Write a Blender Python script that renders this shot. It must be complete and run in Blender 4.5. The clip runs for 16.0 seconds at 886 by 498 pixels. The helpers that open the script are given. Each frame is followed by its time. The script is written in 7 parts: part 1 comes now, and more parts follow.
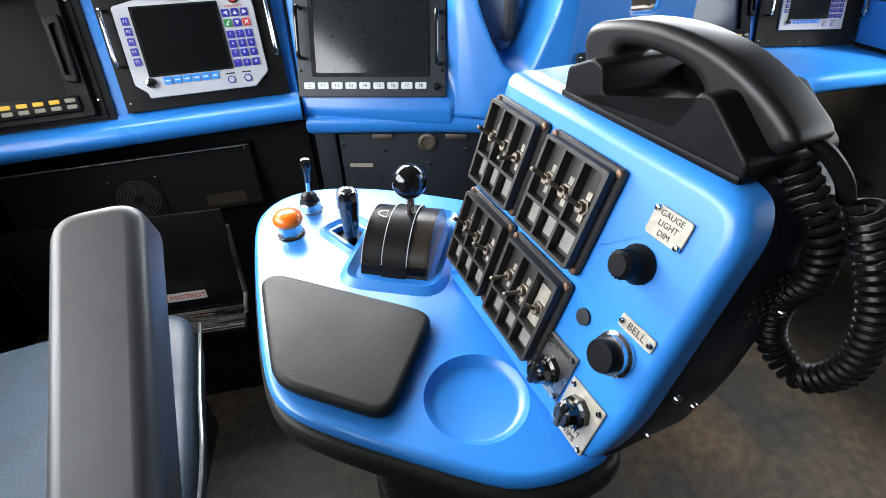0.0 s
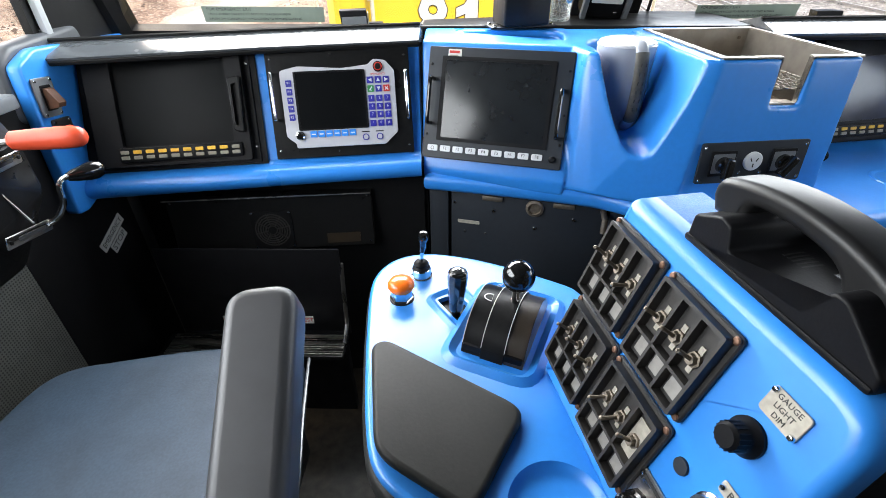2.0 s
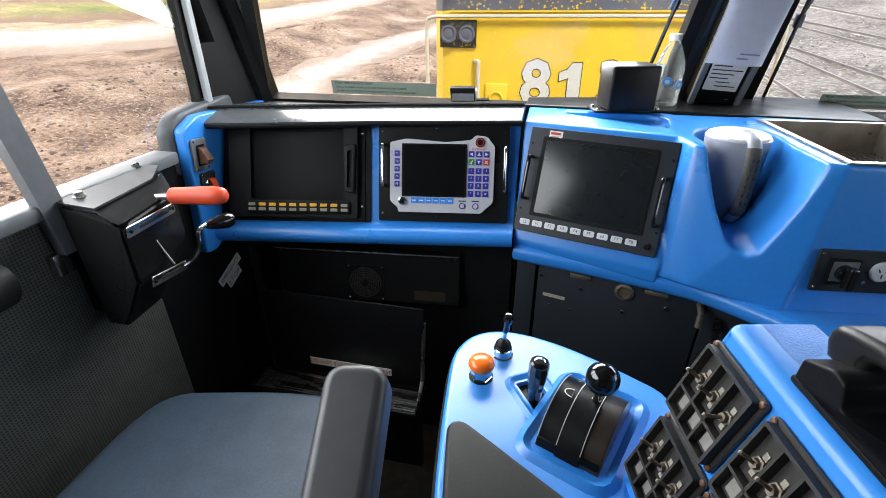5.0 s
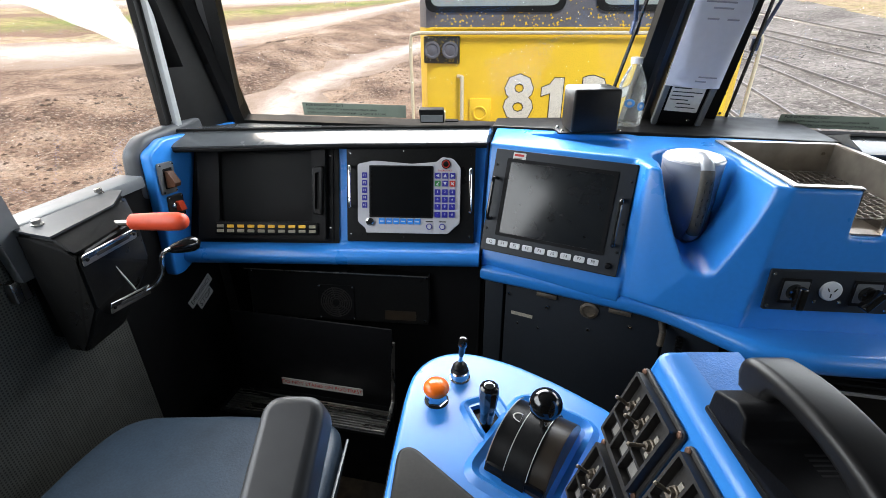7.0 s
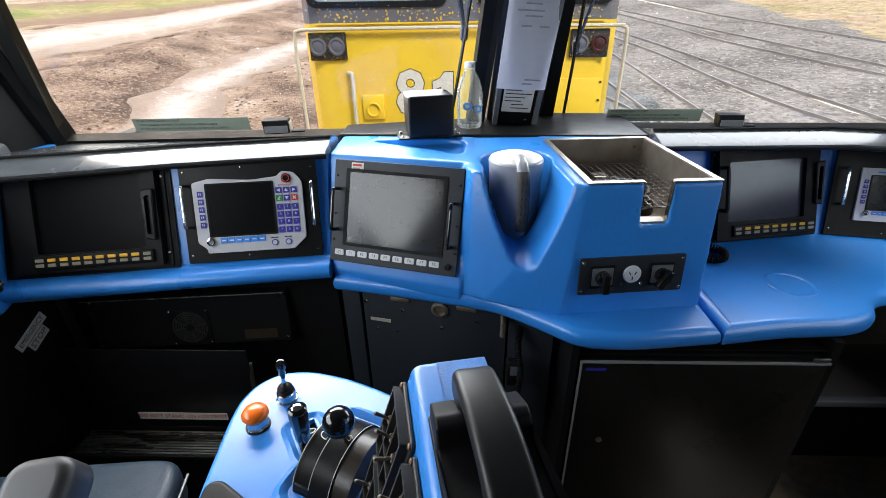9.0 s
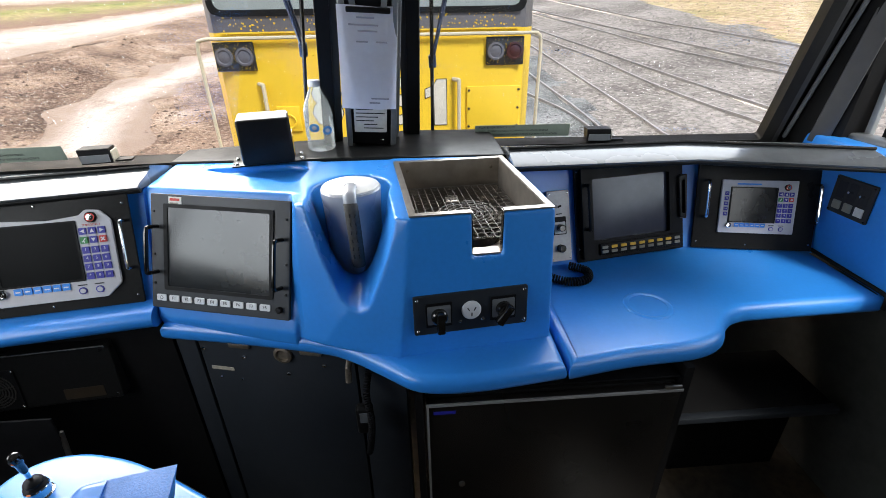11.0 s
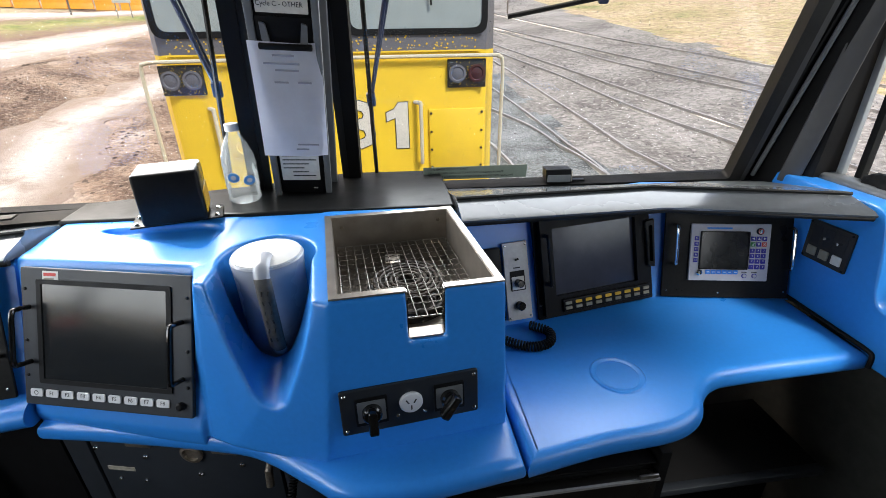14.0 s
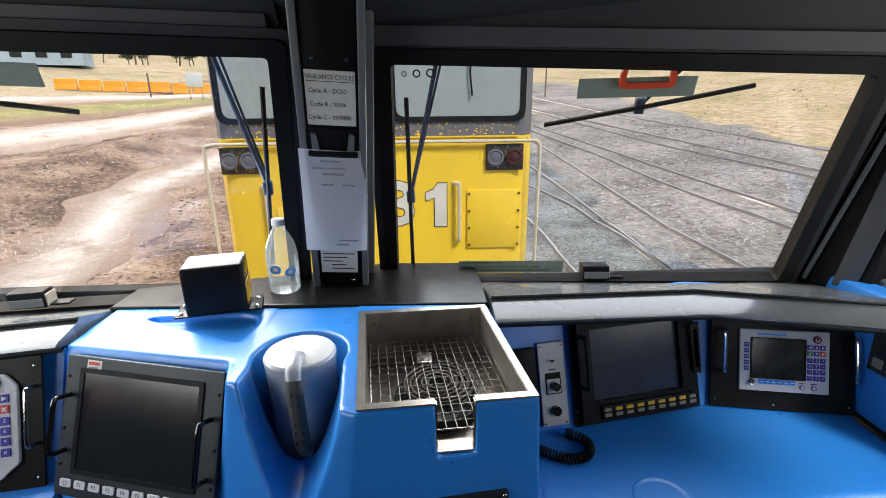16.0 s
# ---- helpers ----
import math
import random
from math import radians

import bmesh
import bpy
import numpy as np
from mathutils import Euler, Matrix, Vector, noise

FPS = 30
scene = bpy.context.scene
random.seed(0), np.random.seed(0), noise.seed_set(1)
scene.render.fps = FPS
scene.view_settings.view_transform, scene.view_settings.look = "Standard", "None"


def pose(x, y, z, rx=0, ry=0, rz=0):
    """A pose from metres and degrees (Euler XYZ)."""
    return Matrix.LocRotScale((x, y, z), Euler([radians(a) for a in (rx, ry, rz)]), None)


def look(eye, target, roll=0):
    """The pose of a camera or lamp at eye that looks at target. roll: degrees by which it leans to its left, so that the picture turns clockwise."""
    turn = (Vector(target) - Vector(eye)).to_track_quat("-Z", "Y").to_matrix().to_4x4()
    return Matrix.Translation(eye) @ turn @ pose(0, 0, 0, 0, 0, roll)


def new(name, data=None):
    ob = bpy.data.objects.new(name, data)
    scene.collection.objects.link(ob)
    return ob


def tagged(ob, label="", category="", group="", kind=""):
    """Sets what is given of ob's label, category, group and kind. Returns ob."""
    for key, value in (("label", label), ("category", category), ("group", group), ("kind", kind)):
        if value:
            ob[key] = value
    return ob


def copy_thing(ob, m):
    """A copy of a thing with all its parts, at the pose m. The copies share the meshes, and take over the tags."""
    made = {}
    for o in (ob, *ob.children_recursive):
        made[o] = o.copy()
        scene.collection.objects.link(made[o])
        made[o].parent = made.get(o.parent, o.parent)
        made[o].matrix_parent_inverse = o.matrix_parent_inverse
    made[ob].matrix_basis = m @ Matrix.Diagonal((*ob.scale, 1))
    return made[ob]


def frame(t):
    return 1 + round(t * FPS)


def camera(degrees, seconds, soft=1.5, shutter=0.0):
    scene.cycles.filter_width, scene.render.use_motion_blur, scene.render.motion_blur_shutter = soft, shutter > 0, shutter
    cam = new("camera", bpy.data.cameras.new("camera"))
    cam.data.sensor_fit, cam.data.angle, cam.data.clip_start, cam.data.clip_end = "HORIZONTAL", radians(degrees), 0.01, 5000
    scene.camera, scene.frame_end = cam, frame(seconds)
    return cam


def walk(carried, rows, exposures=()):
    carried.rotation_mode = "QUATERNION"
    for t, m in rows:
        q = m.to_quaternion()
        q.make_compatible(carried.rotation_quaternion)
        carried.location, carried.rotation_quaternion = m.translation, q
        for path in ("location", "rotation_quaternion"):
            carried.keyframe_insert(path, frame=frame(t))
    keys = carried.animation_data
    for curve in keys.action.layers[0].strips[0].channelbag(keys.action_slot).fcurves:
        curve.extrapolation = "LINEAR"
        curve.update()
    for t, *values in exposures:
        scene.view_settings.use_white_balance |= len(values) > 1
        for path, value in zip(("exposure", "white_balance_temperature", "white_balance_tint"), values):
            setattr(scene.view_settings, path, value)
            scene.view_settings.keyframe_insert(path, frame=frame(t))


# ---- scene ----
cam = camera(87.0, 16.0, 0.85)
# seconds, eye, target, roll
PATH = [
    (0, (0.079, 0.029, 1.230), (0.396, 1.597, 0.028), -1.2),
    (0.5, (0.075, 0.028, 1.259), (0.344, 1.620, 0.079), -1.1),
    (1, (0.076, 0.026, 1.293), (0.258, 1.649, 0.138), -1.1),
    (1.5, (0.065, 0.036, 1.317), (0.132, 1.679, 0.179), -0.9),
    (2, (0.054, 0.050, 1.329), (0.008, 1.713, 0.219), -0.7),
    (2.5, (0.052, 0.058, 1.351), (-0.094, 1.732, 0.267), -0.6),
    (3, (0.038, 0.052, 1.364), (-0.192, 1.741, 0.318), -0.5),
    (3.5, (0.038, 0.055, 1.383), (-0.252, 1.755, 0.371), -0.3),
    (4, (0.038, 0.055, 1.392), (-0.302, 1.764, 0.412), -0.3),
    (6.3, (0.061, 0.055, 1.409), (-0.351, 1.782, 0.489), -0.3),
    (6.5, (0.078, 0.060, 1.413), (-0.326, 1.792, 0.497), -0.3),
    (7, (0.108, 0.071, 1.426), (-0.264, 1.817, 0.524), -0.4),
    (7.5, (0.142, 0.074, 1.435), (-0.179, 1.829, 0.530), -0.5),
    (8, (0.188, 0.083, 1.436), (-0.069, 1.838, 0.511), -0.6),
    (8.5, (0.258, 0.093, 1.459), (0.087, 1.854, 0.526), -0.8),
    (9, (0.325, 0.103, 1.471), (0.254, 1.868, 0.533), -1.0),
    (9.5, (0.397, 0.134, 1.480), (0.403, 1.898, 0.538), -1.0),
    (10, (0.475, 0.171, 1.484), (0.516, 1.942, 0.556), -1.0),
    (10.2, (0.505, 0.182, 1.484), (0.576, 1.955, 0.562), -0.7),
    (12.3, (0.748, 0.292, 1.486), (0.895, 2.047, 0.538), -1.1),
    (12.5, (0.762, 0.303, 1.493), (0.926, 2.052, 0.536), -0.9),
    (13, (0.778, 0.336, 1.490), (0.968, 2.092, 0.551), -0.8),
    (13.5, (0.735, 0.368, 1.509), (0.955, 2.130, 0.590), -0.8),
    (14, (0.706, 0.407, 1.518), (0.933, 2.193, 0.646), -0.8),
    (14.5, (0.708, 0.422, 1.532), (0.915, 2.242, 0.729), -0.9),
    (15, (0.713, 0.431, 1.560), (0.892, 2.287, 0.837), -0.8),
    (15.5, (0.700, 0.431, 1.576), (0.848, 2.318, 0.928), -0.8),
    (16, (0.712, 0.432, 1.578), (0.802, 2.341, 0.987), -0.6),
]
walk(cam, [(t, look(eye, target, roll)) for t, eye, target, roll in PATH],
     [(0, 1.5), (1, 1.5), (2, 1.32), (3, 1.12), (4, 0.94), (7, 0.6), (9, 0.54), (10, 0.6), (13, 0.6), (15, 0.48), (16, 0.36)])

# ---- daylight: an overcast sky and a weak wide sun ----
world = bpy.data.worlds.new("world")
scene.world = world
world.use_nodes = True
wn = world.node_tree.nodes
sky = wn.new("ShaderNodeTexSky")
sky.sky_type, sky.sun_disc = "NISHITA", False
sky.sun_elevation, sky.sun_rotation = radians(48), radians(-40)
sky.dust_density, sky.air_density = 6.0, 1.0
wn["Background"].inputs[1].default_value = 0.25
world.node_tree.links.new(sky.outputs[0], wn["Background"].inputs[0])
sun = new("sun", bpy.data.lights.new("sun", "SUN"))
sun.data.energy, sun.data.angle, sun.data.color = 3.0, radians(14), (1.0, 0.96, 0.9)
sun.rotation_euler = (radians(42), 0, radians(40))


def window_light(name, m, sx, sy, energy):
    """Sky light standing in an opening of the cab."""
    d = bpy.data.lights.new(name, "AREA")
    d.shape, d.size, d.size_y, d.energy, d.color = "RECTANGLE", sx, sy, energy, (0.93, 0.97, 1.0)
    o = new(name, d)
    o.matrix_world = m
    return o


window_light("left_window_light", look((-0.90, 0.35, 1.42), (0.6, 0.6, 0.7)), 1.3, 0.6, 11)
window_light("right_window_light", look((1.97, 0.45, 1.42), (0.4, 0.8, 0.7)), 1.3, 0.6, 5.0)
window_light("windscreen_light_left", look((-0.22, 1.46, 1.42), (0.05, 0.35, 0.80)), 1.05, 0.46, 12)
window_light("windscreen_light_right", look((1.17, 1.58, 1.40), (1.0, 0.45, 0.75)), 0.95, 0.46, 5.5)


# ---- materials ----
def mat(name, color, rough=0.5, metal=0.0, grain=60.0, vary=0.12, bump=0.0, wear=0.15, dirt=None, coat=0.0, stretch=(1, 1, 1), spec=0.5):
    """A surface with fine grain and broad patches of wear at real size."""
    m = bpy.data.materials.new(name)
    m.use_nodes = True
    nt = m.node_tree
    n, l = nt.nodes, nt.links
    b = n["Principled BSDF"]
    tc = n.new("ShaderNodeTexCoord")
    mp = n.new("ShaderNodeMapping")
    mp.inputs["Scale"].default_value = stretch
    l.new(tc.outputs["Object"], mp.inputs[0])
    fine, broad = n.new("ShaderNodeTexNoise"), n.new("ShaderNodeTexNoise")
    fine.inputs["Scale"].default_value, broad.inputs["Scale"].default_value = grain, grain / 14
    fine.inputs["Detail"].default_value, broad.inputs["Detail"].default_value = 4, 5
    l.new(mp.outputs[0], fine.inputs[0])
    l.new(mp.outputs[0], broad.inputs[0])
    mix = n.new("ShaderNodeMix")
    mix.data_type = "RGBA"
    lo = [c * (1 - vary) for c in color] if dirt is None else dirt
    mix.inputs[6].default_value, mix.inputs[7].default_value = (*color, 1), (*lo, 1)
    ramp = n.new("ShaderNodeMapRange")
    ramp.inputs[1].default_value, ramp.inputs[2].default_value = 0.42, 0.75
    ramp.inputs[4].default_value = 1.0 if dirt is None else wear * 3
    l.new(broad.outputs[0], ramp.inputs[0])
    l.new(ramp.outputs[0], mix.inputs[0])
    mix2 = n.new("ShaderNodeMix")
    mix2.data_type, mix2.blend_type = "RGBA", "MULTIPLY"
    g = n.new("ShaderNodeMapRange")
    g.inputs[1].default_value, g.inputs[2].default_value, g.inputs[3].default_value, g.inputs[4].default_value = 0.3, 0.7, 1 - vary, 1.0
    l.new(fine.outputs[0], g.inputs[0])
    mix2.inputs[0].default_value = 1.0
    l.new(mix.outputs[2], mix2.inputs[6])
    l.new(g.outputs[0], mix2.inputs[7])
    l.new(mix2.outputs[2], b.inputs["Base Color"])
    r = n.new("ShaderNodeMapRange")
    r.inputs[3].default_value, r.inputs[4].default_value = max(0.02, rough - wear * 0.6), min(1, rough + wear * 0.6)
    r.inputs[1].default_value, r.inputs[2].default_value = 0.3, 0.7
    l.new(broad.outputs[0], r.inputs[0])
    l.new(r.outputs[0], b.inputs["Roughness"])
    b.inputs["Metallic"].default_value = metal
    b.inputs["Coat Weight"].default_value = coat
    b.inputs["Coat Roughness"].default_value = 0.08
    b.inputs["Specular IOR Level"].default_value = spec
    if bump:
        bp = n.new("ShaderNodeBump")
        bp.inputs["Strength"].default_value, bp.inputs["Distance"].default_value = min(1, bump), 0.001 + 0.2 / grain * 0.1
        l.new(fine.outputs[0], bp.inputs["Height"])
        l.new(bp.outputs[0], b.inputs["Normal"])
    return m


def glass(name, color=(1, 1, 1), rough=0.0, alpha=0.12):
    """A thin pane: mostly clear, with a real reflection."""
    m = bpy.data.materials.new(name)
    m.use_nodes = True
    n, l = m.node_tree.nodes, m.node_tree.links
    n.remove(n["Principled BSDF"])
    tr, gl, mx, fr = n.new("ShaderNodeBsdfTransparent"), n.new("ShaderNodeBsdfGlossy"), n.new("ShaderNodeMixShader"), n.new("ShaderNodeFresnel")
    tr.inputs[0].default_value = (*color, 1)
    gl.inputs["Roughness"].default_value = rough
    fr.inputs[0].default_value = 1.3
    l.new(fr.outputs[0], mx.inputs[0])
    l.new(tr.outputs[0], mx.inputs[1])
    l.new(gl.outputs[0], mx.inputs[2])
    l.new(mx.outputs[0], n["Material Output"].inputs[0])
    return m


BLUE = mat("blue_gelcoat", (0.025, 0.222, 0.67), 0.35, grain=90, vary=0.06, bump=0.04, wear=0.14, coat=0.38)
BLUE.node_tree.nodes["Principled BSDF"].inputs["Coat Roughness"].default_value = 0.25
BLUE_TEX = mat("blue_textured", (0.03, 0.20, 0.62), 0.5, grain=420, vary=0.15, bump=0.6, wear=0.1)
BLACK = mat("black_plastic", (0.007, 0.007, 0.008), 0.48, grain=300, vary=0.3, bump=0.15, spec=0.14)
BLACK_DUSTY = mat("dusty_black_plastic", (0.018, 0.017, 0.016), 0.5, grain=120, vary=0.35, bump=0.2, dirt=(0.06, 0.05, 0.042), wear=0.12)
BLACK_GLOSS = mat("glossy_black", (0.008, 0.008, 0.008), 0.12, grain=90, vary=0.2, wear=0.06, coat=0.4)
BLACK_METAL = mat("black_painted_steel", (0.010, 0.010, 0.010), 0.36, grain=120, vary=0.3, bump=0.08, wear=0.2, spec=0.16)
SCUFFED = mat("scuffed_black_metal", (0.012, 0.011, 0.010), 0.28, grain=45, vary=0.3, dirt=(0.14, 0.09, 0.045), wear=0.1, bump=0.1)
VINYL = mat("black_vinyl", (0.019, 0.019, 0.017), 0.46, grain=180, vary=0.25, bump=0.12, wear=0.14, spec=0.2)
HANDSET = mat("smooth_black_handset_plastic", (0.010, 0.010, 0.0105), 0.40, grain=160, vary=0.3, bump=0.05, wear=0.12, spec=0.35)
ARM = mat("armrest_vinyl", (0.035, 0.036, 0.038), 0.42, grain=40, vary=0.15, bump=0.06, wear=0.12)
FABRIC = mat("blue_grey_vinyl", (0.042, 0.066, 0.098), 0.5, grain=220, vary=0.25, bump=0.45, wear=0.15)
NAVY = mat("navy_textured_shell", (0.012, 0.018, 0.032), 0.5, grain=500, vary=0.3, bump=0.6)
GREY_PANEL = mat("dark_grey_cupboard_paint", (0.020, 0.024, 0.030), 0.45, grain=70, vary=0.12, bump=0.05, spec=0.35)
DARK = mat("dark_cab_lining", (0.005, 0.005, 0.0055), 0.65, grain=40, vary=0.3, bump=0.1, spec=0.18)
LINING = mat("perforated_lining", (0.095, 0.097, 0.086), 0.7, grain=30, vary=0.25, bump=0.1)
_n, _l = LINING.node_tree.nodes, LINING.node_tree.links
_v, _r, _x = _n.new("ShaderNodeTexVoronoi"), _n.new("ShaderNodeMapRange"), _n.new("ShaderNodeMix")
_v.inputs["Scale"].default_value, _v.inputs["Randomness"].default_value = 150, 0.0
_r.inputs[1].default_value, _r.inputs[2].default_value, _r.inputs[3].default_value = 0.25, 0.35, 0.25
_x.data_type, _x.blend_type = "RGBA", "MULTIPLY"
_x.inputs[0].default_value = 1.0
_l.new(_n["Texture Coordinate"].outputs["Object"], _v.inputs["Vector"])
_l.new(_v.outputs["Distance"], _r.inputs[0])
_l.new(_n["Principled BSDF"].inputs["Base Color"].links[0].from_socket, _x.inputs[6])
_l.new(_r.outputs[0], _x.inputs[7])
_l.new(_x.outputs[2], _n["Principled BSDF"].inputs["Base Color"])
SLATE = mat("slate_grey_moulding", (0.060, 0.066, 0.074), 0.45, grain=60, vary=0.15, bump=0.05)
GREY = mat("grey_frame_paint", (0.13, 0.14, 0.15), 0.4, grain=60, vary=0.12, bump=0.05)
LIGHT_GREY = mat("light_grey_trim", (0.070, 0.077, 0.083), 0.24, grain=50, vary=0.15, wear=0.2, coat=0.4)
ROOF_TRIM = mat("grey_clamp_rail_paint", (0.065, 0.065, 0.068), 0.5, grain=35, vary=0.12)
ROOF = mat("dark_grey_headlining", (0.022, 0.023, 0.025), 0.6, grain=35, vary=0.12, bump=0.04)
PALE_FRAME = mat("pale_window_frame_paint", (0.36, 0.38, 0.39), 0.35, grain=50, vary=0.12)
RUBBER = mat("black_glazing_rubber", (0.006, 0.006, 0.006), 0.6, grain=120, vary=0.3, bump=0.1, spec=0.25)
FLOOR = mat("worn_dark_floor", (0.034, 0.033, 0.030), 0.5, grain=34, vary=0.55, bump=0.35, dirt=(0.13, 0.085, 0.045), wear=0.25, spec=0.3)
STEEL = mat("brushed_steel", (0.50, 0.48, 0.45), 0.3, 1.0, grain=60, vary=0.2, stretch=(1, 14, 1), bump=0.08, wear=0.25)
ALLOY = mat("dull_alloy_plate", (0.40, 0.40, 0.40), 0.5, 0.5, grain=120, vary=0.12, bump=0.05)
CHROME = mat("chrome", (0.75, 0.75, 0.74), 0.12, 1.0, grain=90, vary=0.1)
BRASS = mat("worn_switch_metal", (0.36, 0.31, 0.25), 0.55, 1.0, grain=200, vary=0.3)
COPPER = mat("rusty_screw", (0.22, 0.12, 0.08), 0.5, 0.7, grain=300, vary=0.4, bump=0.2)
WIRE = mat("dull_rack_wire", (0.30, 0.28, 0.25), 0.4, 0.9, grain=120, vary=0.3)
FRIDGE = mat("satin_black_fridge_door", (0.010, 0.009, 0.008), 0.26, grain=30, vary=0.3, bump=0.03, wear=0.12, spec=0.4)
COIL = mat("burnt_heating_element", (0.045, 0.036, 0.030), 0.45, 0.3, grain=90, vary=0.4, bump=0.1, dirt=(0.12, 0.075, 0.045), wear=0.15)
DIRTY_STEEL = mat("grimy_steel_tray", (0.42, 0.38, 0.33), 0.36, 0.8, grain=24, vary=0.3, dirt=(0.10, 0.07, 0.045), wear=0.14, bump=0.1)
WHITE = mat("white_plastic", (0.62, 0.63, 0.64), 0.35, grain=80, vary=0.05)
KETTLE = mat("pale_grey_kettle_plastic", (0.36, 0.385, 0.43), 0.28, grain=70, vary=0.05, coat=0.2)
GRIP = mat("grey_grip_rubber", (0.09, 0.085, 0.075), 0.7, grain=140, vary=0.3, bump=0.3)
RADIO_FACE = mat("pale_grey_radio_face", (0.50, 0.50, 0.53), 0.4, grain=70, vary=0.06)
KEY_BLUE = mat("dark_blue_key", (0.02, 0.02, 0.30), 0.45, grain=60, vary=0.1)
KEY_CYAN = mat("bright_blue_key", (0.02, 0.24, 0.75), 0.45, grain=60, vary=0.1)
KEY_GREEN = mat("green_key", (0.02, 0.22, 0.05), 0.45, grain=60, vary=0.1)
KEY_RED = mat("red_key", (0.55, 0.03, 0.02), 0.45, grain=60, vary=0.1)
KEY_YELLOW = mat("amber_key", (0.75, 0.42, 0.02), 0.5, grain=60, vary=0.1)
KEY_GREY = mat("grey_key", (0.25, 0.23, 0.17), 0.5, grain=60, vary=0.15)
SCREEN = mat("dark_screen", (0.005, 0.0055, 0.006), 0.30, grain=30, vary=0.2, wear=0.05, spec=0.05)
SCREEN_GREY = mat("grey_screen", (0.014, 0.016, 0.018), 0.16, grain=30, vary=0.15, wear=0.12)
SCREEN_BLUE = mat("blue_grey_screen", (0.04, 0.045, 0.065), 0.2, grain=30, vary=0.15, wear=0.12)
ORANGE = mat("orange_button_plastic", (0.85, 0.16, 0.012), 0.3, grain=60, vary=0.06, coat=0.2)
RED_GRIP = mat("red_orange_handle_plastic", (0.68, 0.075, 0.028), 0.35, grain=60, vary=0.1, bump=0.05)
FLAP = mat("brown_flap_plastic", (0.10, 0.045, 0.025), 0.4, grain=120, vary=0.3, bump=0.1)
LABEL = mat("white_label", (0.58, 0.57, 0.53), 0.5, grain=110, vary=0.12)
LABEL_DIM = mat("faded_label_card", (0.30, 0.29, 0.27), 0.5, grain=90, vary=0.25, dirt=(0.16, 0.14, 0.11), wear=0.15)
PLATE = mat("engraved_cream_plate", (0.52, 0.48, 0.40), 0.35, 0.2, grain=160, vary=0.25)
INK = mat("black_ink", (0.015, 0.015, 0.016), 0.6, grain=100, vary=0.2)
RED_INK = mat("red_ink", (0.5, 0.03, 0.02), 0.6, grain=100, vary=0.1)
PAPER = mat("white_paper", (0.72, 0.74, 0.82), 0.8, grain=60, vary=0.05, bump=0.05)
PALE_INK = mat("faint_pencil", (0.26, 0.27, 0.33), 0.8, grain=60, vary=0.1)
STICKER = mat("translucent_green_sticker", (0.24, 0.29, 0.24), 0.5, grain=60, vary=0.1)
FILTER = mat("blue_window_sticker", (0.03, 0.2, 0.7), 0.4, grain=60, vary=0.1)
GLASS = glass("window_glass", (0.97, 0.98, 0.98))
YELLOW = mat("yellow_locomotive_paint", (0.88, 0.585, 0.03), 0.5, grain=30, vary=0.06, bump=0.05, dirt=(0.60, 0.36, 0.03), wear=0.12)
LOCO_GREY = mat("grey_locomotive_paint", (0.12, 0.12, 0.14), 0.5, grain=30, vary=0.15, dirt=(0.3, 0.22, 0.08), wear=0.04)
CREAM = mat("cream_handrail_paint", (0.65, 0.58, 0.42), 0.5, grain=40, vary=0.15)
LOCO_WHITE = mat("chalky_white_paint", (0.72, 0.68, 0.58), 0.6, grain=30, vary=0.15)
LOCO_GLASS = mat("misted_locomotive_window", (0.32, 0.36, 0.35), 0.25, grain=8, vary=0.1)
WIPER = mat("blue_black_wiper", (0.02, 0.035, 0.085), 0.4, grain=120, vary=0.2)
RAIL = mat("rusty_rail", (0.40, 0.385, 0.37), 0.38, 0.5, grain=20, vary=0.3, bump=0.2)
SLEEPER = mat("weathered_sleeper", (0.17, 0.155, 0.14), 0.9, grain=14, vary=0.3, bump=0.4)
BARK = mat("gum_bark", (0.2, 0.16, 0.13), 0.9, grain=10, vary=0.3, bump=0.4)
LEAF = mat("gum_leaves", (0.055, 0.075, 0.035), 0.7, grain=4, vary=0.4)


# ---- mesh helpers ----
def thing(name, m=None, label="", category="", group="", kind=""):
    ob = new(name)
    ob.empty_display_size = 0.05
    ob.matrix_world = m if m is not None else Matrix()
    return tagged(ob, label, category, group, kind)


def finish(bm, name, material, smooth=True, angle=35):
    me = bpy.data.meshes.new(name)
    bmesh.ops.recalc_face_normals(bm, faces=bm.faces)
    bm.to_mesh(me)
    bm.free()
    for mt in material if isinstance(material, (list, tuple)) else [material]:
        me.materials.append(mt)
    if smooth:
        me.shade_smooth()
        me.set_sharp_from_angle(angle=radians(angle))
        for p in me.polygons:
            if p.loop_total > 10:
                p.use_smooth = False
        mark = me.attributes.get("flat")
        if mark:
            for p, v in zip(me.polygons, mark.data):
                if v.value:
                    p.use_smooth = False
    return me


def part(name, bm, material, parent=None, label="", m=None, angle=35):
    ob = new(name, finish(bm, name, material, angle=angle))
    if parent:
        ob.parent = parent
    if m is not None:
        ob.matrix_basis = m
    return tagged(ob, label)


def solo(name, bm, material, m=None, label="", category="", group="", kind=""):
    return tagged(part(name, bm, material, None, "", m), label, category, group, kind)


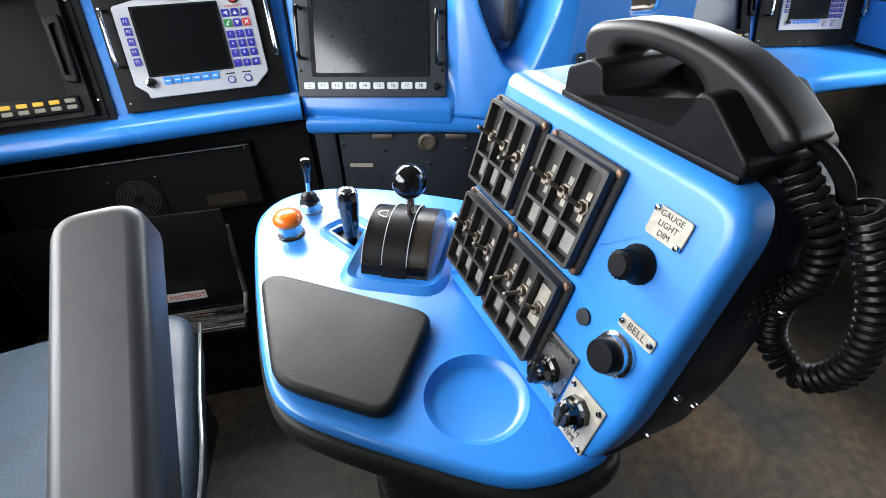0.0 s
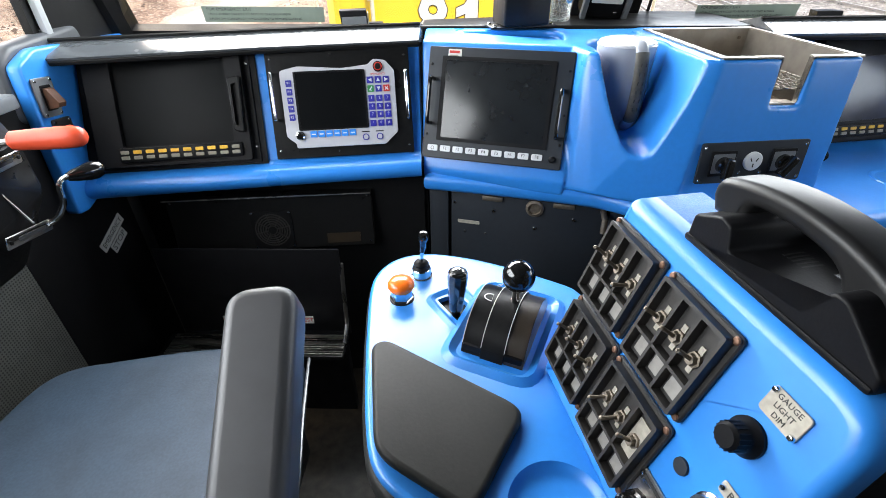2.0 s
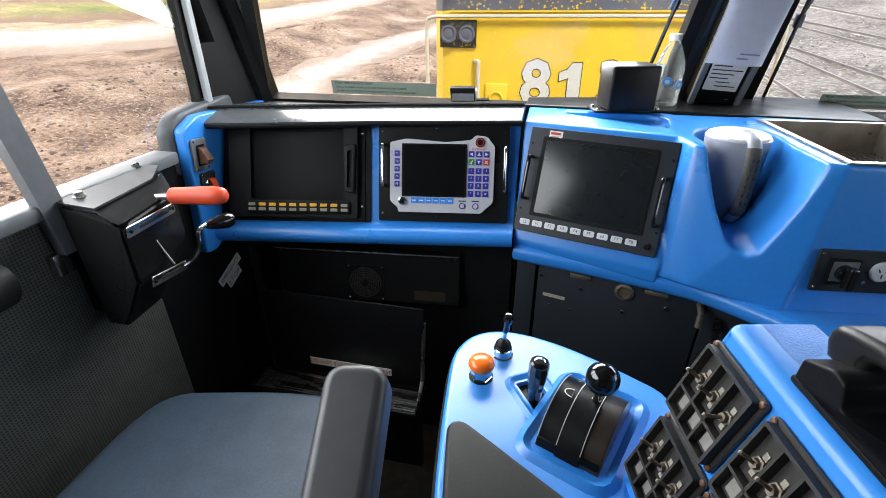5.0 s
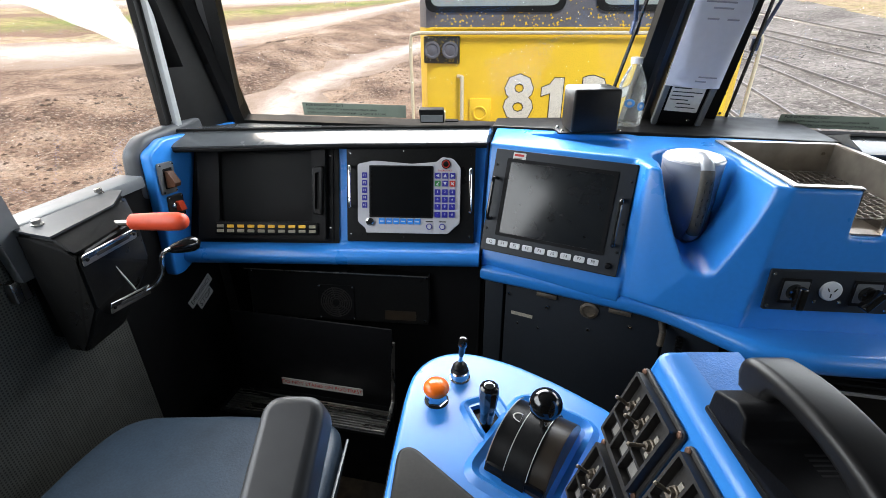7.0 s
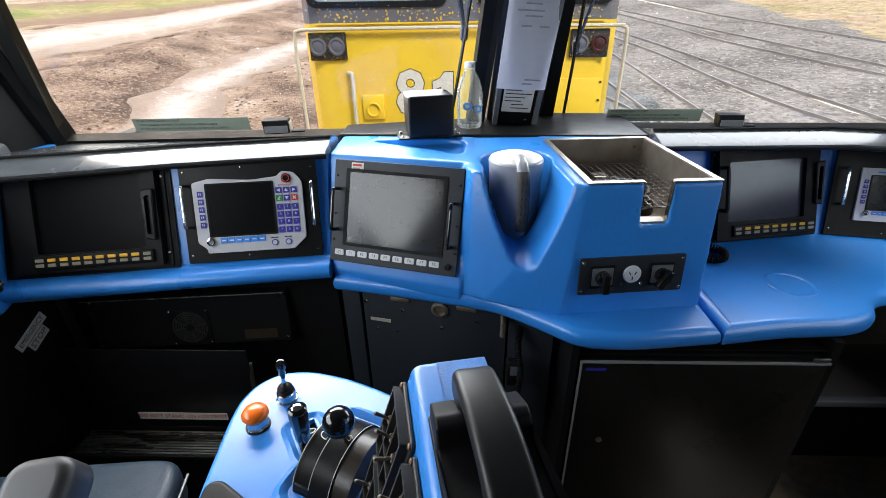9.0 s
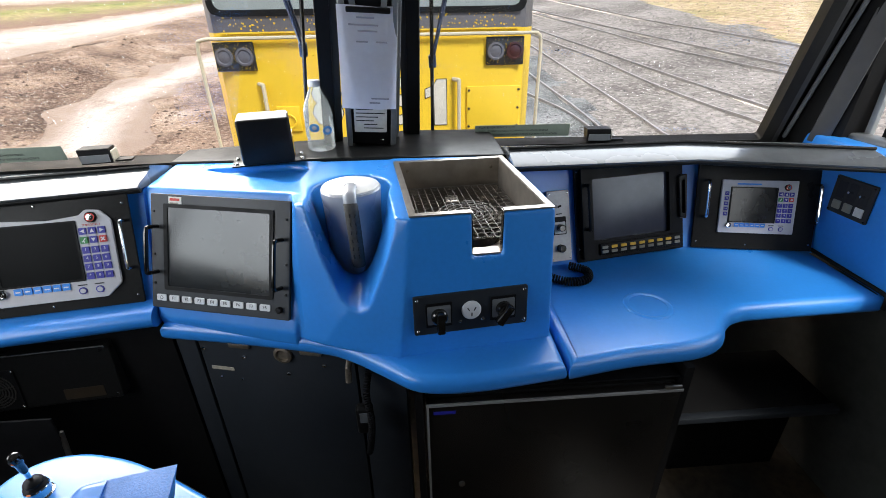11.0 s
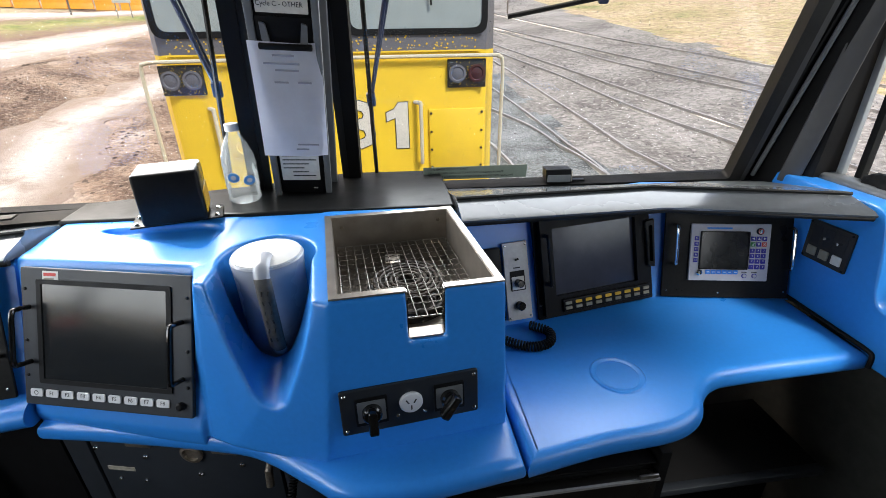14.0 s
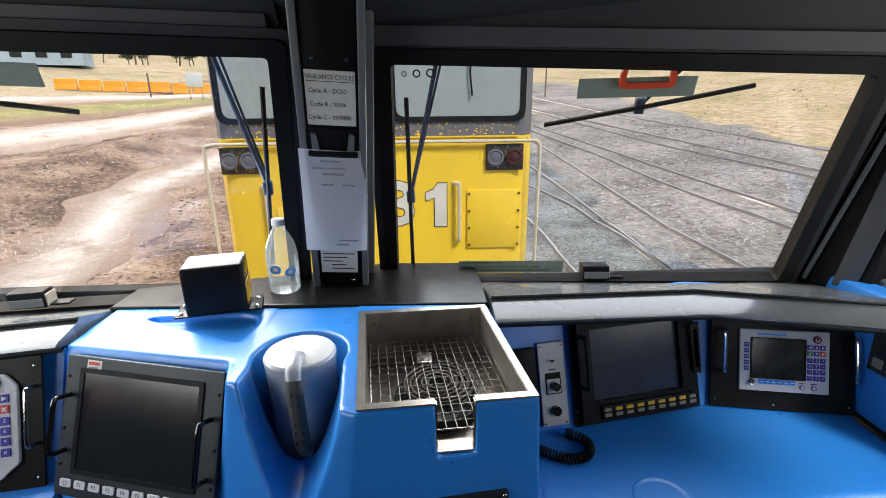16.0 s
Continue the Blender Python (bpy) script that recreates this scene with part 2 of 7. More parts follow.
def box(sx, sy, sz, c=(0, 0, 0), bevel=0.0, seg=2, bm=None, m=None):
    bm = bm or bmesh.new()
    r = bmesh.ops.create_cube(bm, size=1.0)
    vs = r["verts"]
    for v in vs:
        v.co = Vector((v.co.x * sx + c[0], v.co.y * sy + c[1], v.co.z * sz + c[2]))
    if bevel:
        es = list({e for v in vs for e in v.link_edges})
        rb = bmesh.ops.bevel(bm, geom=es, offset=min(bevel, 0.49 * min(sx, sy, sz)), segments=seg, affect="EDGES", profile=0.5, clamp_overlap=True)
        vs = list({v for v in rb["verts"]} | {v for v in vs if v.is_valid})
    if m is not None:
        for v in vs:
            v.co = m @ v.co
    return bm


def lathe(profile, n=24, bm=None, m=None, close=True):
    """Turns (radius, height) pairs round z."""
    bm = bm or bmesh.new()
    m = m or Matrix()
    rings = []
    for r, z in profile:
        if r < 1e-6:
            rings.append([bm.verts.new(m @ Vector((0, 0, z)))])
        else:
            rings.append([bm.verts.new(m @ Vector((r * math.cos(2 * math.pi * k / n), r * math.sin(2 * math.pi * k / n), z))) for k in range(n)])
    for a, b in zip(rings, rings[1:]):
        for k in range(n):
            q = [a[k % len(a)], a[(k + 1) % len(a)], b[(k + 1) % len(b)], b[k % len(b)]]
            u = []
            for v in q:
                if v not in u:
                    u.append(v)
            if len(u) > 2:
                bm.faces.new(u)
    if close:
        for ring in (rings[0], rings[-1]):
            if len(ring) > 1:
                bm.faces.new(ring)
    return bm


def cyl(r, h, c=(0, 0, 0), n=16, axis="z", bm=None, chamfer=0.0, m=None):
    t = {"z": Matrix(), "x": pose(0, 0, 0, 0, 90, 0), "y": pose(0, 0, 0, -90, 0, 0)}[axis]
    k = min(chamfer, r * 0.9, h * 0.45)
    prof = [(r - k, -h / 2), (r, -h / 2 + k), (r, h / 2 - k), (r - k, h / 2)] if k else [(r, -h / 2), (r, h / 2)]
    return lathe(prof, n, bm, (m or Matrix()) @ Matrix.Translation(c) @ t)


def rolled(outline, z0, z1, r, seg, bm, m, top_only):
    """A raised outline whose rims roll over in a quarter circle."""
    flat = bm.faces.layers.int.get("flat") or bm.faces.layers.int.new("flat")
    pts = []
    for p in outline:
        p = Vector((p[0], p[1]))
        if not pts or (p - pts[-1]).length > 1e-5:
            pts.append(p)
    if (pts[0] - pts[-1]).length < 1e-5:
        pts.pop()
    n = len(pts)
    turn = 1 if sum(a.x * b.y - a.y * b.x for a, b in zip(pts, pts[1:] + pts[:1])) > 0 else -1
    inward = []
    for k in range(n):
        d0, d1 = (pts[k] - pts[k - 1]).normalized(), (pts[(k + 1) % n] - pts[k]).normalized()
        n0, n1 = Vector((-d0.y, d0.x)) * turn, Vector((-d1.y, d1.x)) * turn
        s = n0 + n1
        inward.append(s / max(0.35, 1 + n0.dot(n1)))
    r = min(r, (z1 - z0) * (0.98 if top_only else 0.49))
    arc = [(r * (1 - math.cos(math.pi / 2 * k / seg)), r * (1 - math.sin(math.pi / 2 * k / seg))) for k in range(seg + 1)]
    rows = [(0.0, z0)] if top_only else [(i, z0 + h) for i, h in reversed(arc)]
    rows += [(i, z1 - h) for i, h in arc]
    rows = ([] if top_only else [(r * 1.06, z0)]) + rows + [(r * 1.06, z1)]
    rings = []
    for i, z in rows:
        ring_ = [bm.verts.new((p.x + q.x * i, p.y + q.y * i, z)) for p, q in zip(pts, inward)]
        if m is not None:
            for v in ring_:
                v.co = m @ v.co
        rings.append(ring_)
    for a, b in zip(rings, rings[1:]):
        for k in range(n):
            bm.faces.new([a[k], a[(k + 1) % n], b[(k + 1) % n], b[k]])
    caps = [bm.faces.new(rings[0][::-1]), bm.faces.new(rings[-1])]
    for f in bmesh.ops.triangulate(bm, faces=caps, ngon_method="BEAUTY")["faces"]:
        f[flat] = 1
    return bm


def prism(outline, z0, z1, bevel=0.0, seg=3, bm=None, m=None, top_only=False):
    """An outline in x, y, raised from z0 to z1, with rounded rims."""
    bm = bm or bmesh.new()
    if bevel:
        return rolled(outline, z0, z1, bevel, seg, bm, m, top_only)
    lo = [bm.verts.new((x, y, z0)) for x, y in outline]
    hi = [bm.verts.new((x, y, z1)) for x, y in outline]
    n = len(outline)
    bm.faces.new(lo[::-1])
    top = bm.faces.new(hi)
    for k in range(n):
        bm.faces.new([lo[k], lo[(k + 1) % n], hi[(k + 1) % n], hi[k]])
    if m is not None:
        for v in lo + hi:
            v.co = m @ v.co
    return bm


def rounded(points, radius, seg=5):
    """A polygon with its corners rounded; radius may be one number or one for each corner."""
    out, n = [], len(points)
    for k in range(n):
        p, a, b = Vector(points[k]), Vector(points[k - 1]), Vector(points[(k + 1) % n])
        r = radius[k] if isinstance(radius, (list, tuple)) else radius
        da, db = (a - p), (b - p)
        ra, rb = min(r, da.length * 0.48), min(r, db.length * 0.48)
        if min(ra, rb) < 1e-5:
            out.append(tuple(p))
            continue
        s, e = p + da.normalized() * ra, p + db.normalized() * rb
        for j in range(seg + 1):
            t = j / seg
            out.append(tuple((1 - t) ** 2 * s + 2 * t * (1 - t) * p + t * t * e))
    return out


def rect(w, h, r=0.0, x=0.0, y=0.0):
    return rounded([(x, y), (x + w, y), (x + w, y + h), (x, y + h)], r, 4) if r else [(x, y), (x + w, y), (x + w, y + h), (x, y + h)]


def spline(points, steps=8):
    """A smooth line through the points."""
    p = [Vector(q) for q in points]
    p = [2 * p[0] - p[1], *p, 2 * p[-1] - p[-2]]
    out = []
    for a, b, c, d in zip(p, p[1:], p[2:], p[3:]):
        for j in range(steps):
            t = j / steps
            out.append(0.5 * (2 * b + (c - a) * t + (2 * a - 5 * b + 4 * c - d) * t * t + (3 * b - a - 3 * c + d) * t ** 3))
    return out + [p[-2]]


def tube(points, r, n=8, bm=None, m=None, radii=None):
    """A round bar along a line of points."""
    bm = bm or bmesh.new()
    m = m or Matrix()
    pts = [Vector(p) for p in points]
    rings, up = [], None
    for k, p in enumerate(pts):
        d = (pts[min(k + 1, len(pts) - 1)] - pts[max(k - 1, 0)]).normalized()
        if up is None:
            up = d.orthogonal().normalized()
        up = (up - d * up.dot(d)).normalized()
        side = d.cross(up)
        rr = radii[k] if radii else r
        rings.append([bm.verts.new(m @ (p + rr * (math.cos(2 * math.pi * j / n) * up + math.sin(2 * math.pi * j / n) * side))) for j in range(n)])
    for a, b in zip(rings, rings[1:]):
        for j in range(n):
            bm.faces.new([a[j], a[(j + 1) % n], b[(j + 1) % n], b[j]])
    bm.faces.new(rings[0][::-1])
    bm.faces.new(rings[-1])
    return bm


def loft(sections, bm=None, closed=True, caps=True):
    """Joins rings of equally many points."""
    bm = bm or bmesh.new()
    rings = [[bm.verts.new(p) for p in s] for s in sections]
    n = len(rings[0])
    for a, b in zip(rings, rings[1:]):
        for j in range(n if closed else n - 1):
            bm.faces.new([a[j], a[(j + 1) % n], b[(j + 1) % n], b[j]])
    if caps and closed:
        bm.faces.new(rings[0][::-1])
        bm.faces.new(rings[-1])
    return bm


def face(origin, right, lean=0.0):
    """A frame on a panel: x along it, y up it (leaning back by so many degrees), z out of it."""
    x = Vector((right[0], right[1], 0)).normalized()
    back = Vector((-x.y, x.x, 0))
    a = radians(lean)
    y = (Vector((0, 0, 1)) * math.cos(a) + back * math.sin(a)).normalized()
    z = x.cross(y)
    m = Matrix((x, y, z)).transposed().to_4x4()
    m.translation = origin
    return m


def text(name, body, size, material, parent, m, depth=0.0004, align="CENTER", squeeze=1.0, bold=0.0):
    """Raised lettering as a mesh."""
    cu = bpy.data.curves.new(name, "FONT")
    cu.body, cu.size, cu.extrude, cu.align_x, cu.align_y, cu.resolution_u = body, size, depth, align, "CENTER", 2
    cu.offset = bold
    tmp = new(name, cu)
    dg = bpy.context.evaluated_depsgraph_get()
    me = bpy.data.meshes.new_from_object(tmp.evaluated_get(dg))
    bpy.data.objects.remove(tmp)
    me.materials.clear()
    me.materials.append(material)
    ob = new(name, me)
    ob.parent = parent
    ob.matrix_basis = m @ Matrix.Diagonal((squeeze, 1, 1, 1))
    return ob


def carve(base, cutters, joined=(), melt=0.0):
    """One solid out of several: joined ones added, cutters taken away; melt: the grain at which all rims flow together."""
    obs = []

    def put(bm):
        bmesh.ops.recalc_face_normals(bm, faces=bm.faces)
        me = bpy.data.meshes.new("solid")
        bm.to_mesh(me)
        bm.free()
        o = new("solid", me)
        obs.append(o)
        return o

    b = put(base)
    for bm, how in [(j, "UNION") for j in joined] + [(c, "DIFFERENCE") for c in cutters]:
        md = b.modifiers.new("cut", "BOOLEAN")
        md.operation, md.solver, md.object = how, "EXACT", put(bm)
    if melt:
        md = b.modifiers.new("melt", "REMESH")
        md.mode, md.voxel_size, md.adaptivity = "VOXEL", melt, 0.0
        md = b.modifiers.new("flow", "SMOOTH")
        md.factor, md.iterations = 0.5, 9
    dg = bpy.context.evaluated_depsgraph_get()
    me = bpy.data.meshes.new_from_object(b.evaluated_get(dg))
    out = bmesh.new()
    out.from_mesh(me)
    bpy.data.meshes.remove(me)
    for o in obs:
        bpy.data.objects.remove(o)
    return out


def screw(parent, m, r=0.004, material=None, h=0.003):
    bm = lathe([(r, 0), (r, h * 0.4), (r * 0.7, h * 0.85), (0, h)], 10)
    return part("screw", bm, material or CHROME, parent, "", m)


# ---- the cab: floor, walls, roof, windows ----
LEFT, RIGHT, REAR, ROOF_Z = -0.88, 1.95, -1.10, 1.98
MID = 0.5


def slab(name, x0, x1, y0, y1, z0, z1, material, label="", category="", bevel=0.0):
    return solo(name, box(x1 - x0, y1 - y0, z1 - z0, ((x0 + x1) / 2, (y0 + y1) / 2, (z0 + z1) / 2), bevel), material, None, label, category, "", "structure")


slab("floor", LEFT - 0.12, RIGHT + 0.05, REAR - 0.05, 1.80, -0.06, 0.0, FLOOR, "worn dark rubber cab floor with brown scuffs", "floor")
slab("ceiling", LEFT - 0.12, RIGHT + 0.05, REAR - 0.05, 1.05, ROOF_Z, ROOF_Z + 0.05, ROOF, "dark grey cab ceiling", "ceiling")
bm = loft([[(x, 1.05, ROOF_Z), (x, 1.05, ROOF_Z + 0.05), (x, 1.60, 1.80), (x, 1.54, 1.715)] for x in (LEFT - 0.12, RIGHT + 0.05)])
solo("ceiling_front", bm, ROOF, None, "sloping dark grey headlining over the windscreens", "ceiling", "", "structure")


# side walls with a long window opening
def side_wall(name, x, out):
    x0, x1 = sorted((x, x + out * 0.05))
    bm = box(x1 - x0, 2.96, 1.06, ((x0 + x1) / 2, 0.38, 0.53))
    box(x1 - x0, 2.45, 0.28, ((x0 + x1) / 2, 0.125, 1.84), bm=bm)
    box(x1 - x0, 0.30, 0.65, ((x0 + x1) / 2, -0.95, 1.38), bm=bm)
    return solo(name, bm, LINING, None, "grey perforated side lining of the cab", "wall", "", "structure")


side_wall("wall_left", LEFT, -1)
side_wall("wall_right", RIGHT, 1)
# out of view: closed and near black so the screens reflect nothing bright
bm = box(2.9, 0.05, 1.98, (MID, REAR - 0.025, 0.99))
solo("wall_rear", bm, DARK, None, "plain unseen rear wall of the cab, darkened to keep reflections off the screens", "wall", "", "structure")
bm = box(2.9, 0.05, 1.05, (MID, 1.82, 0.525))
solo("wall_front", bm, DARK, None, "dark front bulkhead under the dash", "wall", "", "structure")


def corner_post(name, side):
    """A leaning post between side window and windscreen; side -1 left, 1 right."""
    secs = []
    for z, s in ((1.02, 0.0), (1.30, -0.10), (1.60, -0.21), (1.85, -0.30)):
        if side > 0:
            q = [(1.95, 1.50), (1.95, 1.86 + s), (1.80, 1.76 + s), (1.745, 1.69 + s), (1.765, 1.66 + s), (1.80, 1.655 + s * 0.9), (1.815, 1.60 + s * 0.8), (1.86, 1.50 + s * 0.2)]
        else:
            q = [(-0.95, 1.22), (-0.95, 1.62 + s), (-0.835, 1.52 + s), (-0.825, 1.46 + s), (-0.845, 1.44 + s), (-0.865, 1.43 + s * 0.9), (-0.868, 1.33 + s * 0.7), (-0.89, 1.22)]
        secs.append([(x, y, z) for x, y in q])
    return part(name, loft(secs), DARK, None, "", angle=20)


cp = corner_post("corner_post_left", -1)
tagged(cp, "dark leaning corner post between windscreen and side window", "pillar", "", "structure")
def post_trim(post, name, line, width, depth, material, label):
    """A strip running up a leaning post; line: foot and head."""
    a, b = (Vector(p) for p in line)
    y_ = (b - a).normalized()
    x_ = y_.cross(Vector((-0.75, -0.66, 0))).normalized()
    m = Matrix((x_, y_, x_.cross(y_))).transposed().to_4x4()
    m.translation = a
    return part(name, box(width, (b - a).length, depth, (0, (b - a).length / 2, 0), min(width, depth) * 0.3), material, post, label, m)


cp = corner_post("corner_post_right", 1)
tagged(cp, "dark leaning corner post between windscreen and side window", "pillar", "", "structure")
post_trim(cp, "trim_panel", ((1.832, 1.540, 1.10), (1.834, 1.408, 1.74)), 0.050, 0.016, ROOF_TRIM, "grey padded trim panel")
# the post's pale highlights, put in as two thin grey strips
post_trim(cp, "highlight_bead", ((1.793, 1.622, 1.10), (1.793, 1.410, 1.74)), 0.012, 0.022, GREY, "grey strip standing for a highlight on the post")
post_trim(cp, "highlight_bead", ((1.752, 1.648, 1.10), (1.752, 1.413, 1.74)), 0.008, 0.014, LIGHT_GREY, "thin grey strip standing for a highlight on the post")


def pane_frame(bl, br, tl, tr):
    """Frame with x along the bottom edge, y up the glass; returns it and the corner points in it."""
    bl, br, tl, tr = (Vector(v) for v in (bl, br, tl, tr))
    x = (br - bl).normalized()
    z = x.cross((tl + tr) / 2 - (bl + br) / 2).normalized()
    y = z.cross(x)
    m = Matrix((x, y, z)).transposed().to_4x4()
    m.translation = bl
    inv = m.inverted()
    return m, [(inv @ v).to_2d() for v in (bl, br, tr, tl)]


def grow(corners, d):
    c = sum((Vector(p) for p in corners), Vector((0, 0))) / 4
    return [tuple(Vector(p) + Vector(((1 if p[0] > c[0] else -1) * d, (1 if p[1] > c[1] else -1) * d))) for p in corners]


def ring(outer, inner, z0, z1, bm=None):
    bm = bm or bmesh.new()
    n = len(outer)
    vs = [[bm.verts.new((x, y, z)) for x, y in o] for o, z in ((outer, z0), (outer, z1), (inner, z1), (inner, z0))]
    for a, b in zip(vs, vs[1:] + vs[:1]):
        for k in range(n):
            bm.faces.new([a[k], a[(k + 1) % n], b[(k + 1) % n], b[k]])
    return bm


def windscreen(name, corners, label):
    m, c = pane_frame(*corners)
    w = thing(name, m, label, "window", "", "structure")
    inner = rounded(c, 0.012, 5)
    part("rubber_seal", ring(rounded(grow(c, 0.035), 0.02, 5), inner, -0.02, 0.018), RUBBER, w, "black rubber glazing seal")
    part("window_frame", ring(rounded(grow(c, 0.055), 0.03, 5), rounded(grow(c, 0.036), 0.02, 5), -0.03, 0.012), ROOF, w, "grey painted metal frame")
    p = part("pane", prism(rounded(grow(c, 0.01), 0.03, 5), -0.004, 0.0), GLASS, w, "clear wet-spotted glass")
    p.visible_shadow = False
    return w, m


LW, LWM = windscreen("window_1", ((-0.836, 1.438, 1.132), (0.345, 1.672, 1.090), (-0.72, 1.245, 1.690), (0.410, 1.470, 1.678)), "left windscreen in black rubber with a grey frame")
RW, RWM = windscreen("window_2", ((0.640, 1.753, 1.082), (1.720, 1.638, 1.098), (0.655, 1.536, 1.668), (1.682, 1.444, 1.634)), "right windscreen in black rubber with a grey frame")


# fill between the screens and the roof, and under the screens
def strip(name, pts0, pts1, thick, material, label):
    """A plate between two lines of points, thickened forwards."""
    sec = []
    for a, b in zip(pts0, pts1):
        a, b = Vector(a), Vector(b)
        f = Vector((0, thick, 0))
        sec.append([a, b, b + f, a + f])
    return solo(name, loft(sec), material, None, label, "trim", "", "structure")


strip("header_trim_left", [(-0.95, 1.20, 1.735), (0.44, 1.462, 1.725)], [(-0.95, 1.12, 1.90), (0.44, 1.36, 1.90)], 0.05, ROOF, "dark grey trim above the windscreen")
strip("header_trim_right", [(0.60, 1.520, 1.715), (1.95, 1.395, 1.68)], [(0.60, 1.40, 1.90), (1.95, 1.30, 1.90)], 0.05, ROOF, "dark grey trim above the windscreen")
strip("header_rail_left", [(-0.85, 1.205, 1.722), (0.42, 1.448, 1.712)], [(-0.85, 1.192, 1.758), (0.42, 1.437, 1.748)], 0.03, ROOF_TRIM, "grey clamp rail along the windscreen's top")
strip("header_rail_right", [(0.62, 1.503, 1.700), (1.90, 1.390, 1.665)], [(0.62, 1.492, 1.736), (1.90, 1.378, 1.70)], 0.03, ROOF_TRIM, "grey clamp rail along the windscreen's top")


# ---- the blue driving consoles ----
def lip(name, pts, label):
    """A folded grey dash top: rows of (x, y of the front edge, y at the glass, z at the glass)."""
    sec = []
    for x, yf, yb, zb in pts:
        sec.append([(x, yf + 0.012, 1.108), (x, yf + 0.002, 1.110), (x, yf, 1.115), (x, yf + 0.012, 1.122), (x, yf + 0.075, 1.137),
                    (x, yf + 0.082, 1.145), (x, yb - 0.02, zb - 0.008), (x, yb, zb - 0.008), (x, yb, zb - 0.04), (x, yf + 0.08, 1.098)])
    top = solo(name, loft(sec), LIGHT_GREY, None, label, "trim", "", "structure")
    # black bead that draws the shadow gap below the lip
    part("underedge_shade", tube([(x, yf + 0.010, 1.106) for x, yf, yb, zb in pts], 0.008, 8), RUBBER, top, "black bead in place of the shade under the front edge")
    part("seam", tube([(x, yf + 0.077, 1.1425) for x, yf, yb, zb in pts], 0.0042, 6), RUBBER, top, "dark seam along the fold")
    return top


lip("dash_top_left", [(-0.90, 1.10, 1.42, 1.125), (-0.82, 1.125, 1.44, 1.125), (-0.42, 1.235, 1.52, 1.11), (-0.036, 1.315, 1.60, 1.095)], "grey folded metal dash top over the driver's screens")
lip("dash_top_right", [(0.872, 1.365, 1.735, 1.085), (1.37, 1.372, 1.69, 1.085), (1.70, 1.275, 1.655, 1.09), (1.80, 1.245, 1.645, 1.09)], "grey folded metal dash top over the second desk")
bm = prism([(-0.04, 1.50), (0.87, 1.46), (0.87, 1.76), (0.6, 1.78), (0.35, 1.70), (-0.04, 1.62)], 1.085, 1.122, 0.006)
solo("dash_top_middle", bm, BLACK_METAL, None, "black shelf at the foot of the centre post", "trim", "", "structure")


# driver's console: fascia, ledge and rolled front edge along the screens
def ledge_section(x, y, side):
    n = Vector(side).normalized()
    def p(off, z):
        return (x + n.x * off, y + n.y * off, z)
    return [p(0.130, 1.105), p(0.105, 1.100), p(0.003, 0.853), p(-0.006, 0.846), p(-0.030, 0.839), p(-0.042, 0.829), p(-0.046, 0.816), p(-0.040, 0.802), p(-0.025, 0.792), p(0.02, 0.788), p(0.16, 0.788), p(0.22, 0.80), p(0.22, 1.09)]


dc = thing("driver_console", Matrix(), "glossy blue moulded driver's console with a rolled front ledge", "console")
stations = [(-0.875, 1.098, (-0.16, 1)), (-0.43, 1.172, (-0.115, 1)), (-0.41, 1.176, (-0.09, 1)), (-0.034, 1.236, (-0.05, 1))]
bm = loft([[q[k] for k in (0, 1, 2, 10, 11, 12)] for q in (ledge_section(*s) for s in stations)])
part("fascia", bm, BLUE, dc)
roll = []
for s in stations:
    q = ledge_section(*s)
    roll.append([q[2], *[tuple(v) for v in spline(q[3:10], 4)], q[10]])
part("ledge", loft(roll), BLUE, dc, "", None, 60)


CHL = thing("left_cheek", Matrix(), "blue end panel of the driver's console with a grey moulded edge", "panel")
YZ = Matrix(((0, 0, 1, 0), (1, 0, 0, 0), (0, 1, 0, 0), (0, 0, 0, 1)))
pts = [(1.012, 0.782), (1.05, 0.776), (1.14, 0.805), (1.45, 0.805), (1.45, 1.12), (1.10, 1.14), (1.04, 1.115)]
part("body", prism(rounded(pts, 0.012, 3), -0.016, 0.016, 0.006), BLUE, CHL, "", Matrix.Translation((-0.862, 0, 0)) @ YZ)
pts = [(1.012, 1.00), (1.028, 1.118), (1.07, 1.150), (1.30, 1.165), (1.30, 1.02), (1.06, 0.99)]
part("edge_moulding", prism(rounded(pts, 0.02, 4), -0.024, 0.024, 0.012), SLATE, CHL, "grey moulded edge", Matrix.Translation((-0.899, 0, 0)) @ YZ)

CHR = thing("right_cheek", Matrix(), "blue end panel of the second desk with a grey moulded edge", "panel")
pts = [(0.90, 0.770), (1.155, 0.764), (1.175, 0.79), (1.50, 0.80), (1.66, 1.10), (1.60, 1.125), (1.262, 1.130), (1.240, 1.116), (1.214, 1.013), (1.199, 0.935), (1.180, 0.905), (0.90, 0.902)]
part("body", prism(rounded(pts, [0.01, 0.01, 0.01, 0.01, 0.02, 0.02, 0.02, 0.02, 0.02, 0.02, 0.02, 0.01], 4), -0.03, 0.03, 0.006), BLUE, CHR, "", Matrix.Translation((1.850, 0, 0)) @ YZ)
pts = [(1.62, 1.135), (1.25, 1.142), (1.230, 1.124), (1.206, 1.013), (1.190, 0.945), (1.172, 0.916), (0.90, 0.914), (0.90, 0.765), (1.25, 0.80), (1.60, 0.9)]
part("edge_moulding", prism(rounded(pts, 0.02, 4), -0.03, 0.03, 0.012), GREY, CHR, "grey moulded edge", Matrix.Translation((1.915, 0, 0)) @ YZ)

